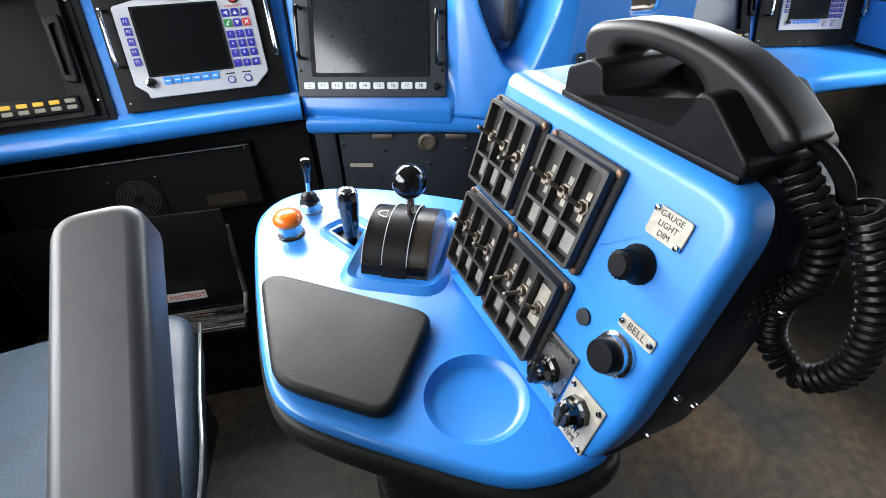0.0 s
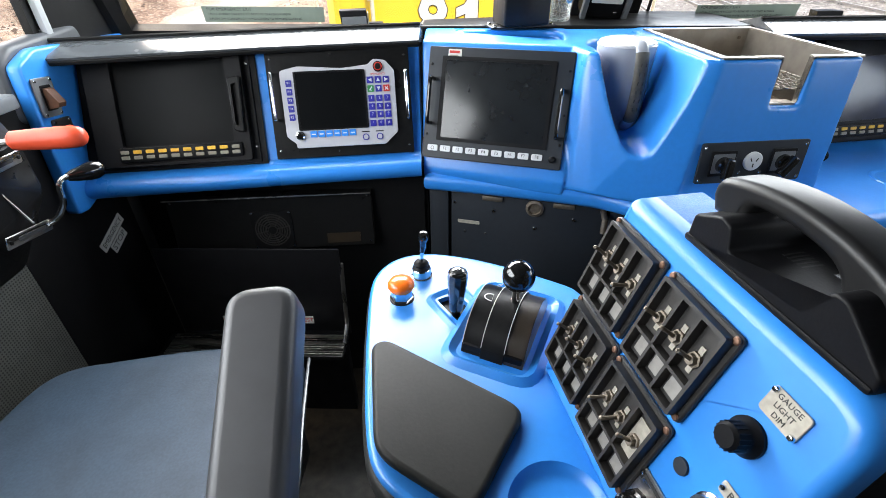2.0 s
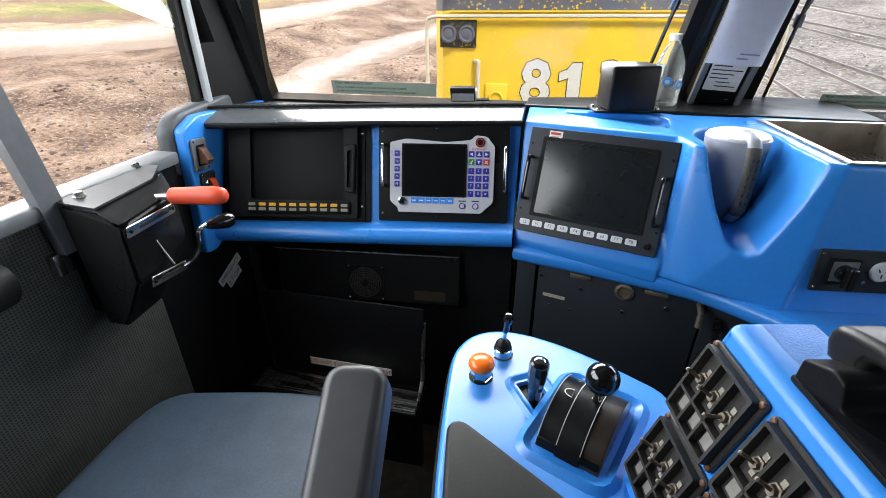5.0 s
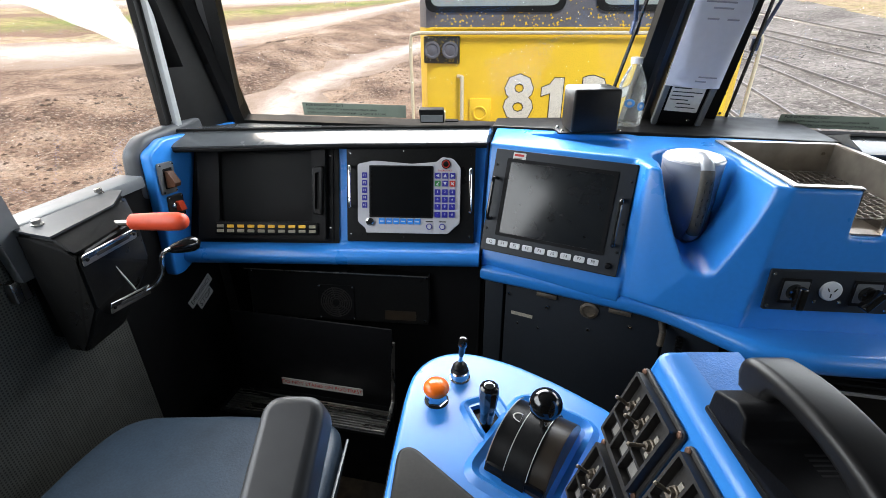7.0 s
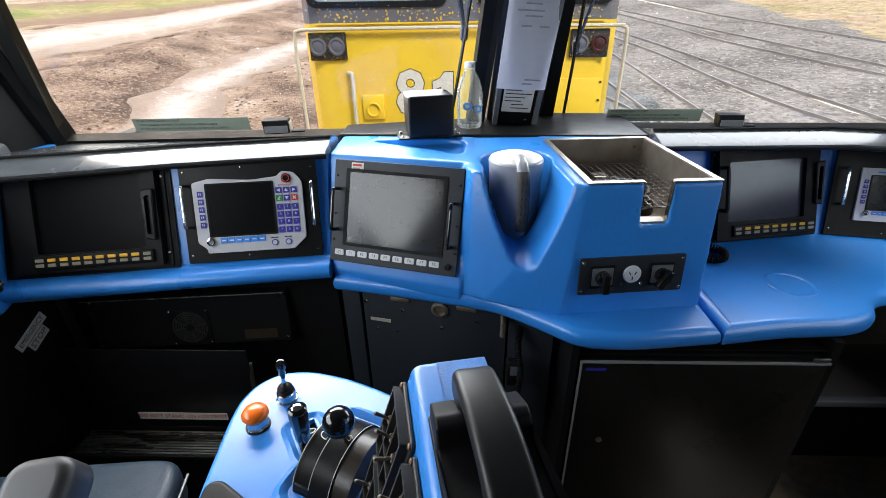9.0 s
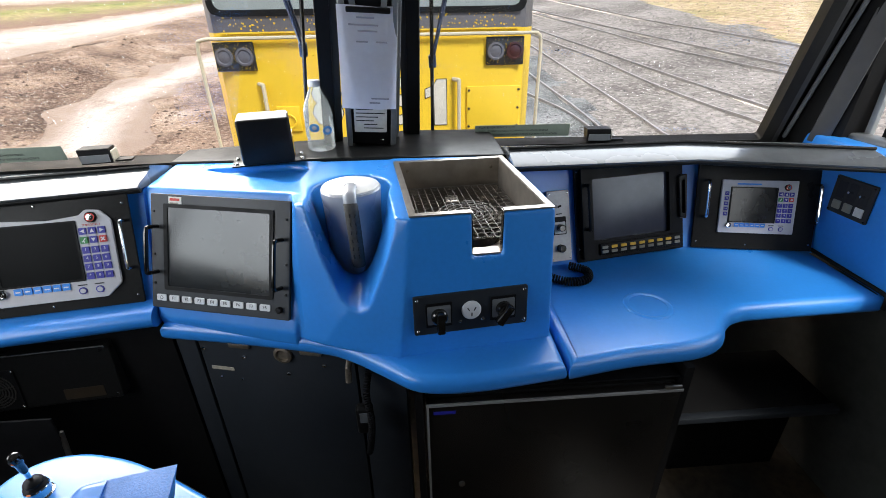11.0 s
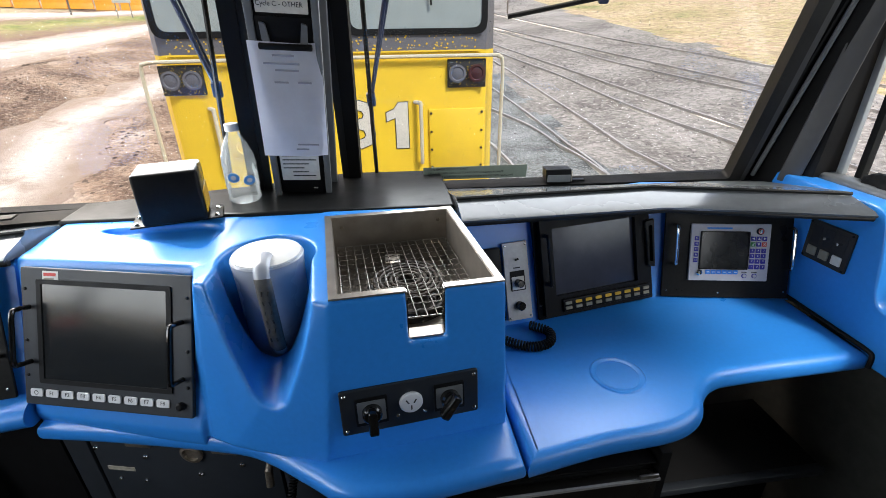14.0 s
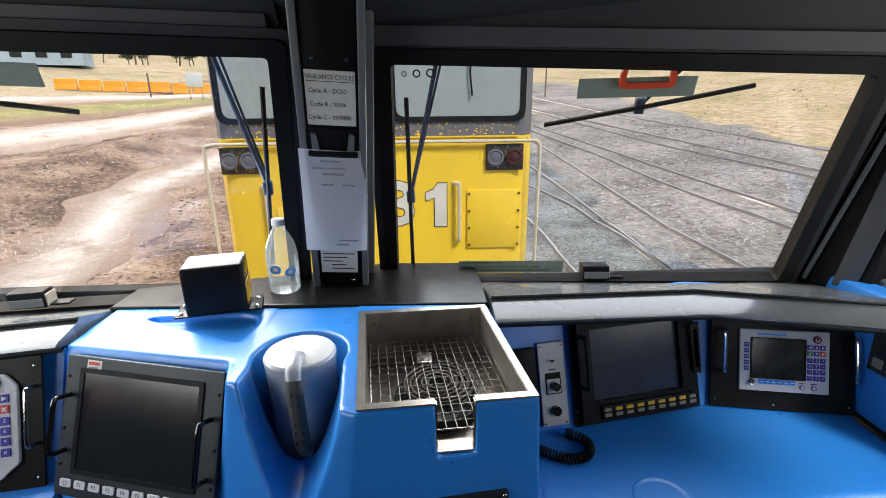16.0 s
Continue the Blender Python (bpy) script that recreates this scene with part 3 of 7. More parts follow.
part("seal", tube(spline([(1.818, 1.42, 0.806), (1.818, 1.25, 0.804), (1.818, 1.165, 0.803), (1.818, 1.148, 0.795), (1.818, 1.146, 0.765)], 6), 0.006, 8), RUBBER, CHR, "black rubber seal")

# centre console: desk, screen block, kettle well and hob box in one moulding
TOP = 0.80
desk_line = [(-0.028, 1.20), (0.146, 1.163), (0.36, 1.108), (0.44, 1.075), (0.53, 1.010), (0.59, 0.965), (0.65, 0.950), (0.75, 0.950), (0.925, 0.972)]
desk_line = [(p.x, p.y) for p in spline([(x, y, 0) for x, y in desk_line], 4)]
desk = prism([*desk_line, (0.925, 1.5), (-0.028, 1.5)], TOP - 0.050, TOP, 0.022, 6)
AX = Vector((0.966, -0.257, 0)).normalized()
BX = Vector((-AX.y, AX.x, 0))
apc0 = Vector((-0.029, 1.222, 0.844))


def hull(points, bm=None):
    bm = bm or bmesh.new()
    vs = [bm.verts.new(p) for p in points]
    bmesh.ops.convex_hull(bm, input=vs, use_existing_faces=False)
    return bm


def on(a, b, z):
    p = apc0 + AX * a + BX * b
    return (p.x, p.y, z)


screen_block = hull([(-0.028, 1.225, 0.78), (-0.028, 1.215, 0.815), (-0.028, 1.335, 1.112), (-0.028, 1.52, 1.115), (-0.028, 1.52, 0.78),
                     on(0.372, -0.012, 0.815), on(0.372, -0.012, 0.78), on(0.372, 0.118, 1.112), (0.362, 1.52, 0.78), (0.362, 1.52, 1.115)])
kettle_block = hull([(0.356, 1.175, 1.112), (0.39, 1.085, 0.80), (0.57, 1.025, 0.79), (0.603, 1.062, 1.115), (0.62, 1.52, 1.115), (0.34, 1.52, 1.112), (0.34, 1.4, 0.78), (0.62, 1.4, 0.78), (0.345, 1.11, 0.80), (0.30, 1.16, 0.79), (0.30, 1.36, 1.10)])
hob_box = hull([(0.600, 1.062, 1.115), (0.902, 1.088, 1.115), (0.565, 1.030, 0.78), (0.914, 1.072, 0.78), (0.862, 1.50, 1.117), (0.555, 1.50, 1.117), (0.90, 1.50, 0.78), (0.56, 1.50, 0.78)])
KX, KY = 0.468, 1.262
well = hull([(KX + r * math.cos(2 * math.pi * k / 28), KY + oy + r * math.sin(2 * math.pi * k / 28) * sy, z) for r, sy, oy, z in ((0.094, 1.05, 0.0, 1.20), (0.092, 1.05, 0.0, 1.115), (0.070, 0.95, 0.0, 0.865)) for k in range(28)])
# the channel in front of the kettle: a lopsided V whose floor falls towards the room
at_front = [(0.372, 1.2), (0.374, 1.10), (0.395, 1.03), (0.423, 0.955), (0.447, 0.905), (0.466, 0.887), (0.487, 0.884), (0.504, 0.894), (0.530, 0.955), (0.560, 1.03), (0.580, 1.10), (0.582, 1.2)]
at_well = [(0.382, 1.2), (0.384, 1.11), (0.398, 1.06), (0.417, 1.0), (0.438, 0.957), (0.458, 0.946), (0.478, 0.946), (0.497, 0.957), (0.520, 1.0), (0.541, 1.06), (0.552, 1.11), (0.554, 1.2)]
front_cut = hull([(x, 1.0, z) for x, z in at_front] + [(x, KY, z) for x, z in at_well])
hu, hv = Vector((0.297, 0.020, 0)), Vector((-0.040, 0.372, 0))
h0 = Vector((0.602, 1.066, 0))


def hob(a, b, z):
    p = h0 + hu * a + hv * b
    return (p.x, p.y, z)


cavity = hull([hob(a, b, z) for a in (0.035, 0.965) for b in (0.035, 0.965) for z in (0.965, 1.3)])
notch = hull([hob(a, b, z) for a, b in ((0.425, -0.3), (0.645, -0.3), (0.425, 0.2), (0.645, 0.2)) for z in (1.020, 1.3)])
recess = prism(rounded([(0.06, 1.452), (0.33, 1.315), (0.345, 1.43), (0.30, 1.462)], 0.03, 5), 1.098, 1.3, 0.0)
cc = thing("centre_console", Matrix(), "glossy blue moulded centre console with kettle well and hob box", "console")
bm = carve(screen_block, [well, front_cut, cavity, notch, recess], [kettle_block, hob_box], 0.0042)
part("housing", bm, BLUE, cc, "", None, 80)
part("worktop", desk, BLUE, cc, "", None, 60)

# second desk
sd = thing("second_desk", Matrix(), "glossy blue moulded desk with a shallow cup ring", "desk")
line = spline([(0.93, 0.972, 0), (1.09, 0.998, 0), (1.24, 1.010, 0), (1.315, 1.040, 0), (1.355, 1.090, 0), (1.41, 1.130, 0), (1.50, 1.142, 0), (1.82, 1.150, 0)], 6)
outline = [(p.x, p.y) for p in line] + [(1.82, 1.60), (0.93, 1.60)]
part("worktop", prism(outline, TOP - 0.055, TOP, 0.024, 6), BLUE, sd)
part("cup_ring", lathe([(0.062, 0), (0.058, 0.0028), (0.053, 0.0028), (0.046, 0.0)], 44, None, Matrix.Translation((1.195, 1.172, TOP - 0.0004)), close=False), BLUE, sd)
# fascia behind the second desk's screens
fas = [(0.90, 1.385), (1.09, 1.412), (1.452, 1.478), (1.82, 1.408)]
bm = loft([[(x, y - 0.006, 0.796), (x, y + 0.10, 1.09), (x, y + 0.16, 1.09), (x, y + 0.16, 0.796)] for x, y in fas])
part("fascia", bm, BLUE, sd)

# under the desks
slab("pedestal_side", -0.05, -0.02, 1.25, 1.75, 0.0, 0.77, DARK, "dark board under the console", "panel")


# ---- screens and radios in the consoles ----
SCRA = face((-0.822, 1.105, 0.851), (0.986, 0.166), 23)
RADL = face((-0.402, 1.178, 0.854), (0.988, 0.146), 20)
APC = face((-0.029, 1.222, 0.844), (0.966, -0.257), 21)
RMON = face((1.085, 1.402, 0.803), (0.984, 0.18), 18.5)
RRAD = face((1.468, 1.467, 0.803), (0.98, -0.19), 18.5)


def T(x, y, z=0.0):
    return Matrix.Translation((x, y, z))


def bow_handle(parent, x, y0, y1, out=0.032, r=0.0045, material=None, z=0.008, label=""):
    pts = spline([(x, y0, z), (x, y0, z + out * 0.7), (x, y0 + 0.006, z + out), (x, (y0 + y1) / 2, z + out + 0.001), (x, y1 - 0.006, z + out), (x, y1, z + out * 0.7), (x, y1, z)], 4)
    return part("handle", tube(pts, r, 10), material or BLACK_GLOSS, parent, label)


def key(parent, name, x, y, w, h, material, z, label=""):
    return part(name, prism(rect(w, h, min(w, h) * 0.25, x - w / 2, y - h / 2), z, z + 0.0032, 0.0008, 1), material, parent, label)


def crt(name, m, w, h, sx0, sx1, sy0, sy1, keys, screen_mat, label, handle_x, hy0, hy1, group):
    """A black rack monitor with two rows of small keys below the glass."""
    t = thing(name, m, label, "monitor", group)
    part("plate", prism(rect(w, h, 0.004), 0.0, 0.008, 0.0015, 1), BLACK, t)
    part("bezel", ring(rect(w - 0.03, h - 0.012, 0.006, 0.012, 0.008), rect(sx1 - sx0, sy1 - sy0, 0.004, sx0, sy0), 0.008, 0.026), BLACK, t, "deep black bezel")
    part("screen", prism(rect(sx1 - sx0 + 0.004, sy1 - sy0 + 0.004, 0.003, sx0 - 0.002, sy0 - 0.002), 0.009, 0.014), screen_mat, t, "dark unlit glass")
    n, k0, k1, ky = keys
    part("key_shelf", box(k1 - k0 + 0.03, 0.034, 0.012, ((k0 + k1) / 2, ky + 0.0065, 0.028), 0.003), BLACK, t)
    for j in range(n):
        x = k0 + (k1 - k0) * j / (n - 1)
        key(t, "key", x, ky + 0.013, 0.019, 0.0085, KEY_GREY if j in (0, n - 1) else KEY_YELLOW, 0.033)
        key(t, "key", x, ky, 0.019, 0.0085, KEY_GREY, 0.033)
    grip = prism(rounded([(handle_x - 0.012, hy0), (handle_x + 0.012, hy0 - 0.006), (handle_x + 0.016, hy1 + 0.004), (handle_x - 0.014, hy1)], 0.006, 3), 0.024, 0.036, 0.003)
    part("handle", carve(grip, [prism(rounded([(handle_x - 0.006, hy0 + 0.012), (handle_x + 0.006, hy0 + 0.01), (handle_x + 0.007, hy1 - 0.012), (handle_x - 0.006, hy1 - 0.016)], 0.004, 3), 0.0, 0.06)]), BLACK_METAL, t)
    if screen_mat is SCREEN_BLUE:
        bow_handle(t, 0.022, hy0, hy1, 0.030, 0.0055, BLACK_METAL, 0.020, "thick black bow handle")
    for x, y in ((0.008, 0.04), (0.008, h - 0.04), (w - 0.008, 0.04), (w - 0.008, h - 0.04)):
        screw(t, T(x, y, 0.008), 0.0035, STEEL)
    return t


crt("display_monitor", SCRA, 0.388, 0.280, 0.072, 0.332, 0.056, 0.252, (10, 0.078, 0.336, 0.029), SCREEN, "black rack monitor with unlit glass and amber keys", 0.350, 0.080, 0.205, "rack monitors")
crt("display_monitor", RMON, 0.362, 0.305, 0.046, 0.300, 0.062, 0.240, (9, 0.075, 0.318, 0.028), SCREEN_BLUE, "black rack monitor with bluish grey glass and amber keys", 0.340, 0.100, 0.225, "rack monitors")


def radio(m, w, h, fx, fy, s, bumped, screen_mat, label):
    """A train radio panel: black plate, pale face, screen and keypad. s scales the face."""
    t = thing("radio_panel", m, label, "radio", "radio panels")
    part("plate", prism(rect(w, h, 0.003), 0.0, 0.007, 0.0012, 1), BLACK_METAL, t, "black mounting plate")
    f = T(fx, fy, 0.007) @ Matrix.Diagonal((s, s, 1, 1))

    def piece(name, bm, material, label=""):
        return part(name, bm, material, t, label, f)

    if bumped:
        o = rounded([(0.0, 0.03), (0.022, 0.012), (0.022, 0.0), (0.25, 0.0), (0.262, 0.012), (0.283, 0.03), (0.283, 0.180), (0.262, 0.205), (0.232, 0.209), (0.218, 0.196), (0.15, 0.190), (0.045, 0.198), (0.0, 0.188)], 0.006, 3)
    else:
        o = rect(0.283, 0.212, 0.004)
    piece("faceplate", prism(o, 0.0, 0.008, 0.002, 2), RADIO_FACE, "pale grey face plate")
    piece("screen_surround", ring(rect(0.176, 0.142, 0.003, 0.033, 0.043), rect(0.166, 0.134, 0.002, 0.038, 0.047), 0.008, 0.0105), BLACK)
    piece("screen", prism(rect(0.167, 0.135, 0.002, 0.0375, 0.0465), 0.008, 0.0092), screen_mat, "dark unlit glass")
    for j, wd in enumerate(("F1", "F2", "F3", "F4", "F5")):
        y = 0.158 - j * 0.0203
        k = piece("key", prism(rect(0.014, 0.0155, 0.002, 0.013, y - 0.008), 0.008, 0.0105), KEY_BLUE)
        text("lettering", wd, 0.0085, WHITE, k, T(0.020, y, 0.0106), 0.0002)
    for r in range(6):
        for c in range(3):
            x, y = 0.221 + c * 0.0200, (0.159, 0.138, 0.1145, 0.0945, 0.0748, 0.0535)[r]
            mt = {(1, 0): KEY_GREEN, (1, 2): KEY_RED}.get((r, c), KEY_BLUE)
            k = piece("key", prism(rect(0.0155, 0.0158, 0.0015, x - 0.0078, y - 0.008), 0.008, 0.0105), mt)
            if r > 1:
                text("lettering", ("123", "456", "789", "*0#")[r - 2][c], 0.0095, WHITE, k, T(x, y + 0.001, 0.0106), 0.0002)
            elif r == 0 or c == 1:
                a = {(0, 0): 180, (0, 1): 90, (0, 2): 0, (1, 1): -90}[(r, c)]
                part("arrow_mark", prism([(-0.004, -0.0048), (0.005, 0), (-0.004, 0.0048)], 0, 0.0003), WHITE, k, "", T(x, y, 0.0105) @ pose(0, 0, 0, 0, 0, a))
            else:
                bmk = box(0.0026, 0.011, 0.0003, m=pose(0, 0, 0, 0, 0, 45 if c == 2 else -40))
                box(0.0026, 0.011 if c == 2 else 0.006, 0.0004, (0, 0, 0) if c == 2 else (0.001, -0.004, 0), bm=bmk, m=pose(0, 0, 0, 0, 0, -45) if c == 2 else pose(-0.004, -0.001, 0, 0, 0, 45))
                part("mark", bmk, WHITE, k, "", T(x, y, 0.0107))
    for j in range(6):
        k = piece("key", prism(rect(0.0165, 0.0155, 0.0015, 0.0595 + j * 0.0197, 0.0255), 0.008, 0.0105), KEY_CYAN)
        part("legend_bar", box(0.010, 0.003, 0.0004, (0.0677 + j * 0.0197, 0.033, 0.0107)), WHITE, k)
    piece("jack", lathe([(0.0115, 0.0), (0.011, 0.006), (0.0075, 0.0075), (0.007, 0.004), (0.0, 0.004)], 20, None, T(0.035, 0.031, 0.008)), CHROME, "chrome socket")
    for x in (0.199, 0.235):
        piece("button", lathe([(0.0085, 0), (0.0085, 0.0022), (0.0065, 0.0022), (0.0065, 0.001), (0, 0.001)], 20, None, T(x, 0.020, 0.008)), KEY_BLUE)
        piece("button_cap", lathe([(0.0062, 0), (0.006, 0.0026), (0, 0.0028)], 18, None, T(x, 0.020, 0.0085)), RADIO_FACE)
        piece("legend_bar", box(0.02, 0.0028, 0.0004, (x, 0.0335, 0.0083)), INK)
    e = piece("emergency_button", lathe([(0.0125, 0), (0.0125, 0.004), (0.0095, 0.0045), (0.0095, 0.003), (0.0, 0.003)], 24, None, T(0.243, 0.190 if bumped else 0.186, 0.008)), BLACK)
    part("cap", lathe([(0.0092, 0.003), (0.0085, 0.0055), (0.0, 0.006)], 22, None, T(0.243, 0.190 if bumped else 0.186, 0.008)), CHROME, e)
    part("red_ring", ring([(0.010 * math.cos(k * math.pi / 12), 0.010 * math.sin(k * math.pi / 12)) for k in range(24)], [(0.0078 * math.cos(k * math.pi / 12), 0.0078 * math.sin(k * math.pi / 12)) for k in range(24)], 0.0135, 0.0145), KEY_RED, e, "", T(0.243, 0.190 if bumped else 0.186))
    if bumped:
        text("lettering", "EMERGENCY", 0.0068, RED_INK, t, f @ T(0.241, 0.1725, 0.0083), 0.0002)
    else:
        piece("legend_bar", box(0.09, 0.006, 0.0005, (0.10, 0.196, 0.0083)), KEY_CYAN)
    for x, y in ((0.012, 0.02), (0.012, h - 0.02), (w - 0.012, 0.02), (w - 0.012, h - 0.02), (w * 0.45, h - 0.012), (w * 0.45, 0.014)):
        screw(t, T(x, y, 0.007), 0.0032, CHROME)
    bow_handle(t, 0.014 if bumped else 0.024, 0.098, 0.206, 0.030, 0.0042, CHROME, 0.006, "polished bow handle")
    bow_handle(t, w - 0.012, 0.088, 0.200, 0.030, 0.0042, CHROME, 0.006, "polished bow handle")
    return t


radio(RADL, 0.354, 0.262, 0.032, 0.025, 1.0, True, SCREEN, "pale grey train radio panel with keypad on a black plate")
radio(RRAD, 0.346, 0.305, 0.069, 0.050, 0.755, False, SCREEN_GREY, "small grey train radio panel with keypad on a black plate")

part("screen_surround", prism(rect(0.432, 0.280, 0.004, -0.030, -0.004), 0.0, 0.004), BLACK, dc, "black mounting plate", SCRA)

# computer screen with a row of white keys
t = thing("computer_monitor", APC, "charcoal panel computer with a row of white keys", "monitor")
part("plate", prism(rect(0.358, 0.274, 0.004), 0.0, 0.010, 0.0018, 2), GREY_PANEL, t)
part("bezel", ring(rect(0.282, 0.206, 0.004, 0.036, 0.046), rect(0.262, 0.188, 0.003, 0.046, 0.055), 0.010, 0.013), BLACK, t)
part("screen", prism(rect(0.263, 0.189, 0.003, 0.0455, 0.0545), 0.010, 0.0112), SCREEN_GREY, t, "grey unlit touch screen")
for j, wd in enumerate(("", "F1", "F2", "F3", "F4", "F5", "F6", "F7", "F8")):
    x = 0.028 + j * 0.0338
    k = key(t, "key", x, 0.026, 0.027, 0.0155, WHITE, 0.010)
    if wd:
        text("lettering", wd, 0.0105, INK, k, T(x, 0.0265, 0.0133), 0.0002)
    else:
        part("power_mark", ring([(0.0045 * math.cos(a), 0.0045 * math.sin(a)) for a in np.linspace(0, 6.0, 14)], [(0.0034 * math.cos(a), 0.0034 * math.sin(a)) for a in np.linspace(0, 6.0, 14)], 0, 0.0003), INK, k, "", T(x, 0.026, 0.0132))
part("knob", lathe([(0.008, 0), (0.0075, 0.008), (0.005, 0.010), (0, 0.010)], 16, None, T(0.335, 0.024, 0.010)), BLACK, t)
st = part("maker_label", box(0.034, 0.021, 0.0006, (0.066, 0.258, 0.0105)), LABEL, t, "small white and red label")
part("legend_bar", box(0.026, 0.006, 0.0005, (0.065, 0.262, 0.011)), RED_INK, st)
part("legend_bar", box(0.022, 0.004, 0.0005, (0.063, 0.253, 0.011)), KEY_GREY, st)
bow_handle(t, 0.017, 0.088, 0.196, 0.036, 0.0048, BLACK_GLOSS, 0.008, "glossy black bow handle")
bow_handle(t, 0.338, 0.076, 0.186, 0.036, 0.0048, BLACK_GLOSS, 0.008, "glossy black bow handle")
for x, y in ((0.009, 0.06), (0.009, 0.232), (0.349, 0.06), (0.349, 0.232), (0.349, 0.13), (0.009, 0.13)):
    screw(t, T(x, y, 0.010), 0.0035, BLACK_METAL)

# switch plate beside the second desk's monitor
t = thing("heater_switch_plate", face((1.000, 1.391, 0.815), (0.985, 0.15), 20), "grey metal plate with a toggle and two black knobs", "switch panel")
part("plate", prism(rect(0.068, 0.205, 0.003), 0.0, 0.006, 0.001, 1), ALLOY, t)
part("toggle", tube([(0.034, 0.158, 0.004), (0.034, 0.162, 0.020)], 0.0028, 8), BLACK_METAL, t)
part("legend_bar", box(0.018, 0.003, 0.0006, (0.034, 0.138, 0.0063)), INK, t)
d = part("dial_plate", prism(rect(0.040, 0.052, 0.002, 0.014, 0.078), 0.006, 0.008), BLACK, t)
part("dial_face", prism(rect(0.034, 0.034, 0.002, 0.017, 0.081), 0.008, 0.009), LABEL, d)
part("knob", lathe([(0.011, 0), (0.0105, 0.016), (0.008, 0.018), (0, 0.018)], 16, None, T(0.034, 0.098, 0.009)), BLACK_GLOSS, t)
part("knob", lathe([(0.012, 0), (0.0115, 0.014), (0.009, 0.017), (0, 0.017)], 16, None, T(0.034, 0.038, 0.006)), BLACK_GLOSS, t)
for x, y in ((0.006, 0.008), (0.062, 0.008), (0.006, 0.197), (0.062, 0.197)):
    screw(t, T(x, y, 0.006), 0.003)
t = thing("speaker_grille", face((0.925, 1.385, 0.815), (0.985, 0.15), 20), "black box between the hob box and the switch plate", "panel")
part("cover", box(0.062, 0.19, 0.02, (0.035, 0.10, 0.01), 0.004), BLACK, t)

# coiled lead lying on the second desk
def coil(points, radius, pitch, wire, n=10, bm=None):
    """A helix along a line."""
    line = spline(points, 24)
    d = [0.0]
    for a, b in zip(line, line[1:]):
        d.append(d[-1] + (b - a).length)
    out, up, step = [], None, pitch / n
    k, s = 0, 0.0
    while s < d[-1]:
        while d[k + 1] < s:
            k += 1
        u = (s - d[k]) / max(1e-9, d[k + 1] - d[k])
        p = line[k].lerp(line[k + 1], u)
        t_ = (line[k + 1] - line[k]).normalized()
        up = t_.orthogonal().normalized() if up is None else (up - t_ * up.dot(t_)).normalized()
        side = t_.cross(up)
        a = 2 * math.pi * s / pitch
        out.append(p + radius * (math.cos(a) * up + math.sin(a) * side))
        s += step
    return tube(out, wire, 6, bm)


bm = coil([(0.95, 1.33, 0.815), (1.02, 1.285, 0.813), (1.075, 1.29, 0.813), (1.09, 1.335, 0.813), (1.05, 1.37, 0.813)], 0.010, 0.0075, 0.0026)
solo("coiled_lead", bm, BLACK, None, "black coiled microphone lead lying on the blue desk", "cable")

# rotary switches and power socket on the hob box
t = thing("switch_plate", face((0.601, 1.037, 0.853), (0.9935, 0.114), 5), "dark grey plate with two rotary switches and a power socket", "switch panel")
part("plate", prism(rect(0.252, 0.094, 0.006), 0.0, 0.006, 0.0012, 1), GREY_PANEL, t)
for x, a, lab in ((0.054, 0, "black rotary switch pointing down"), (0.196, -35, "black rotary switch turned aside")):
    q = part("switch_square", prism(rect(0.058, 0.058, 0.003, x - 0.029, 0.018), 0.006, 0.010, 0.001, 1), BLACK, t, lab)
    part("dial_face", prism(rect(0.050, 0.044, 0.003, x - 0.025, 0.026), 0.010, 0.011), GREY, q)
    k = T(x, 0.046, 0.011) @ pose(0, 0, 0, 0, 0, a)
    part("hub", lathe([(0.018, 0), (0.0175, 0.010), (0.014, 0.013), (0, 0.013)], 20, None, k), BLACK_GLOSS, q)
    part("lever", prism(rounded([(-0.008, 0.020), (0.008, 0.020), (0.009, -0.030), (-0.009, -0.030)], 0.005, 3), 0.010, 0.030, 0.004, 2, m=k), BLACK_GLOSS, q)
s = part("power_socket", lathe([(0.0215, 0), (0.0215, 0.004), (0.019, 0.006), (0, 0.006)], 32, None, T(0.125, 0.050, 0.006)), WHITE, t, "white three-pin socket")
for x, y, a in ((-0.007, 0.004, 30), (0.007, 0.004, -30), (0, -0.009, 0)):
    part("slot", box(0.0025, 0.009, 0.0006, m=T(0.125 + x, 0.050 + y, 0.0122) @ pose(0, 0, 0, 0, 0, a)), INK, s)
for x, y in ((0.008, 0.010), (0.244, 0.010), (0.008, 0.084), (0.244, 0.084), (0.100, 0.024), (0.150, 0.024)):
    screw(t, T(x, y, 0.006), 0.0038)


# ---- the driver's control pod ----
PN = Vector((-0.934, -0.188, 0.305)).normalized()
PH = Vector((0.197, -0.980, 0)).normalized()
PV = PN.cross(PH).normalized()
PM = Matrix((PH, PV, PN)).transposed().to_4x4()
PM.translation = (0.265, 0.543, 1.064)
INTO = Vector((0.980, 0.197, 0))
pod = thing("control_pod", Matrix(), "glossy blue control pod with levers and a sloping switch panel", "control desk")


def set_back(bm):
    """Lays a solid built on the panel's face into the pod, its depth running level."""
    for v in bm.verts:
        p = PM @ Vector((v.co.x, v.co.y, max(v.co.z, 0)))
        v.co = p + INTO * max(0, -v.co.z)
    return bm


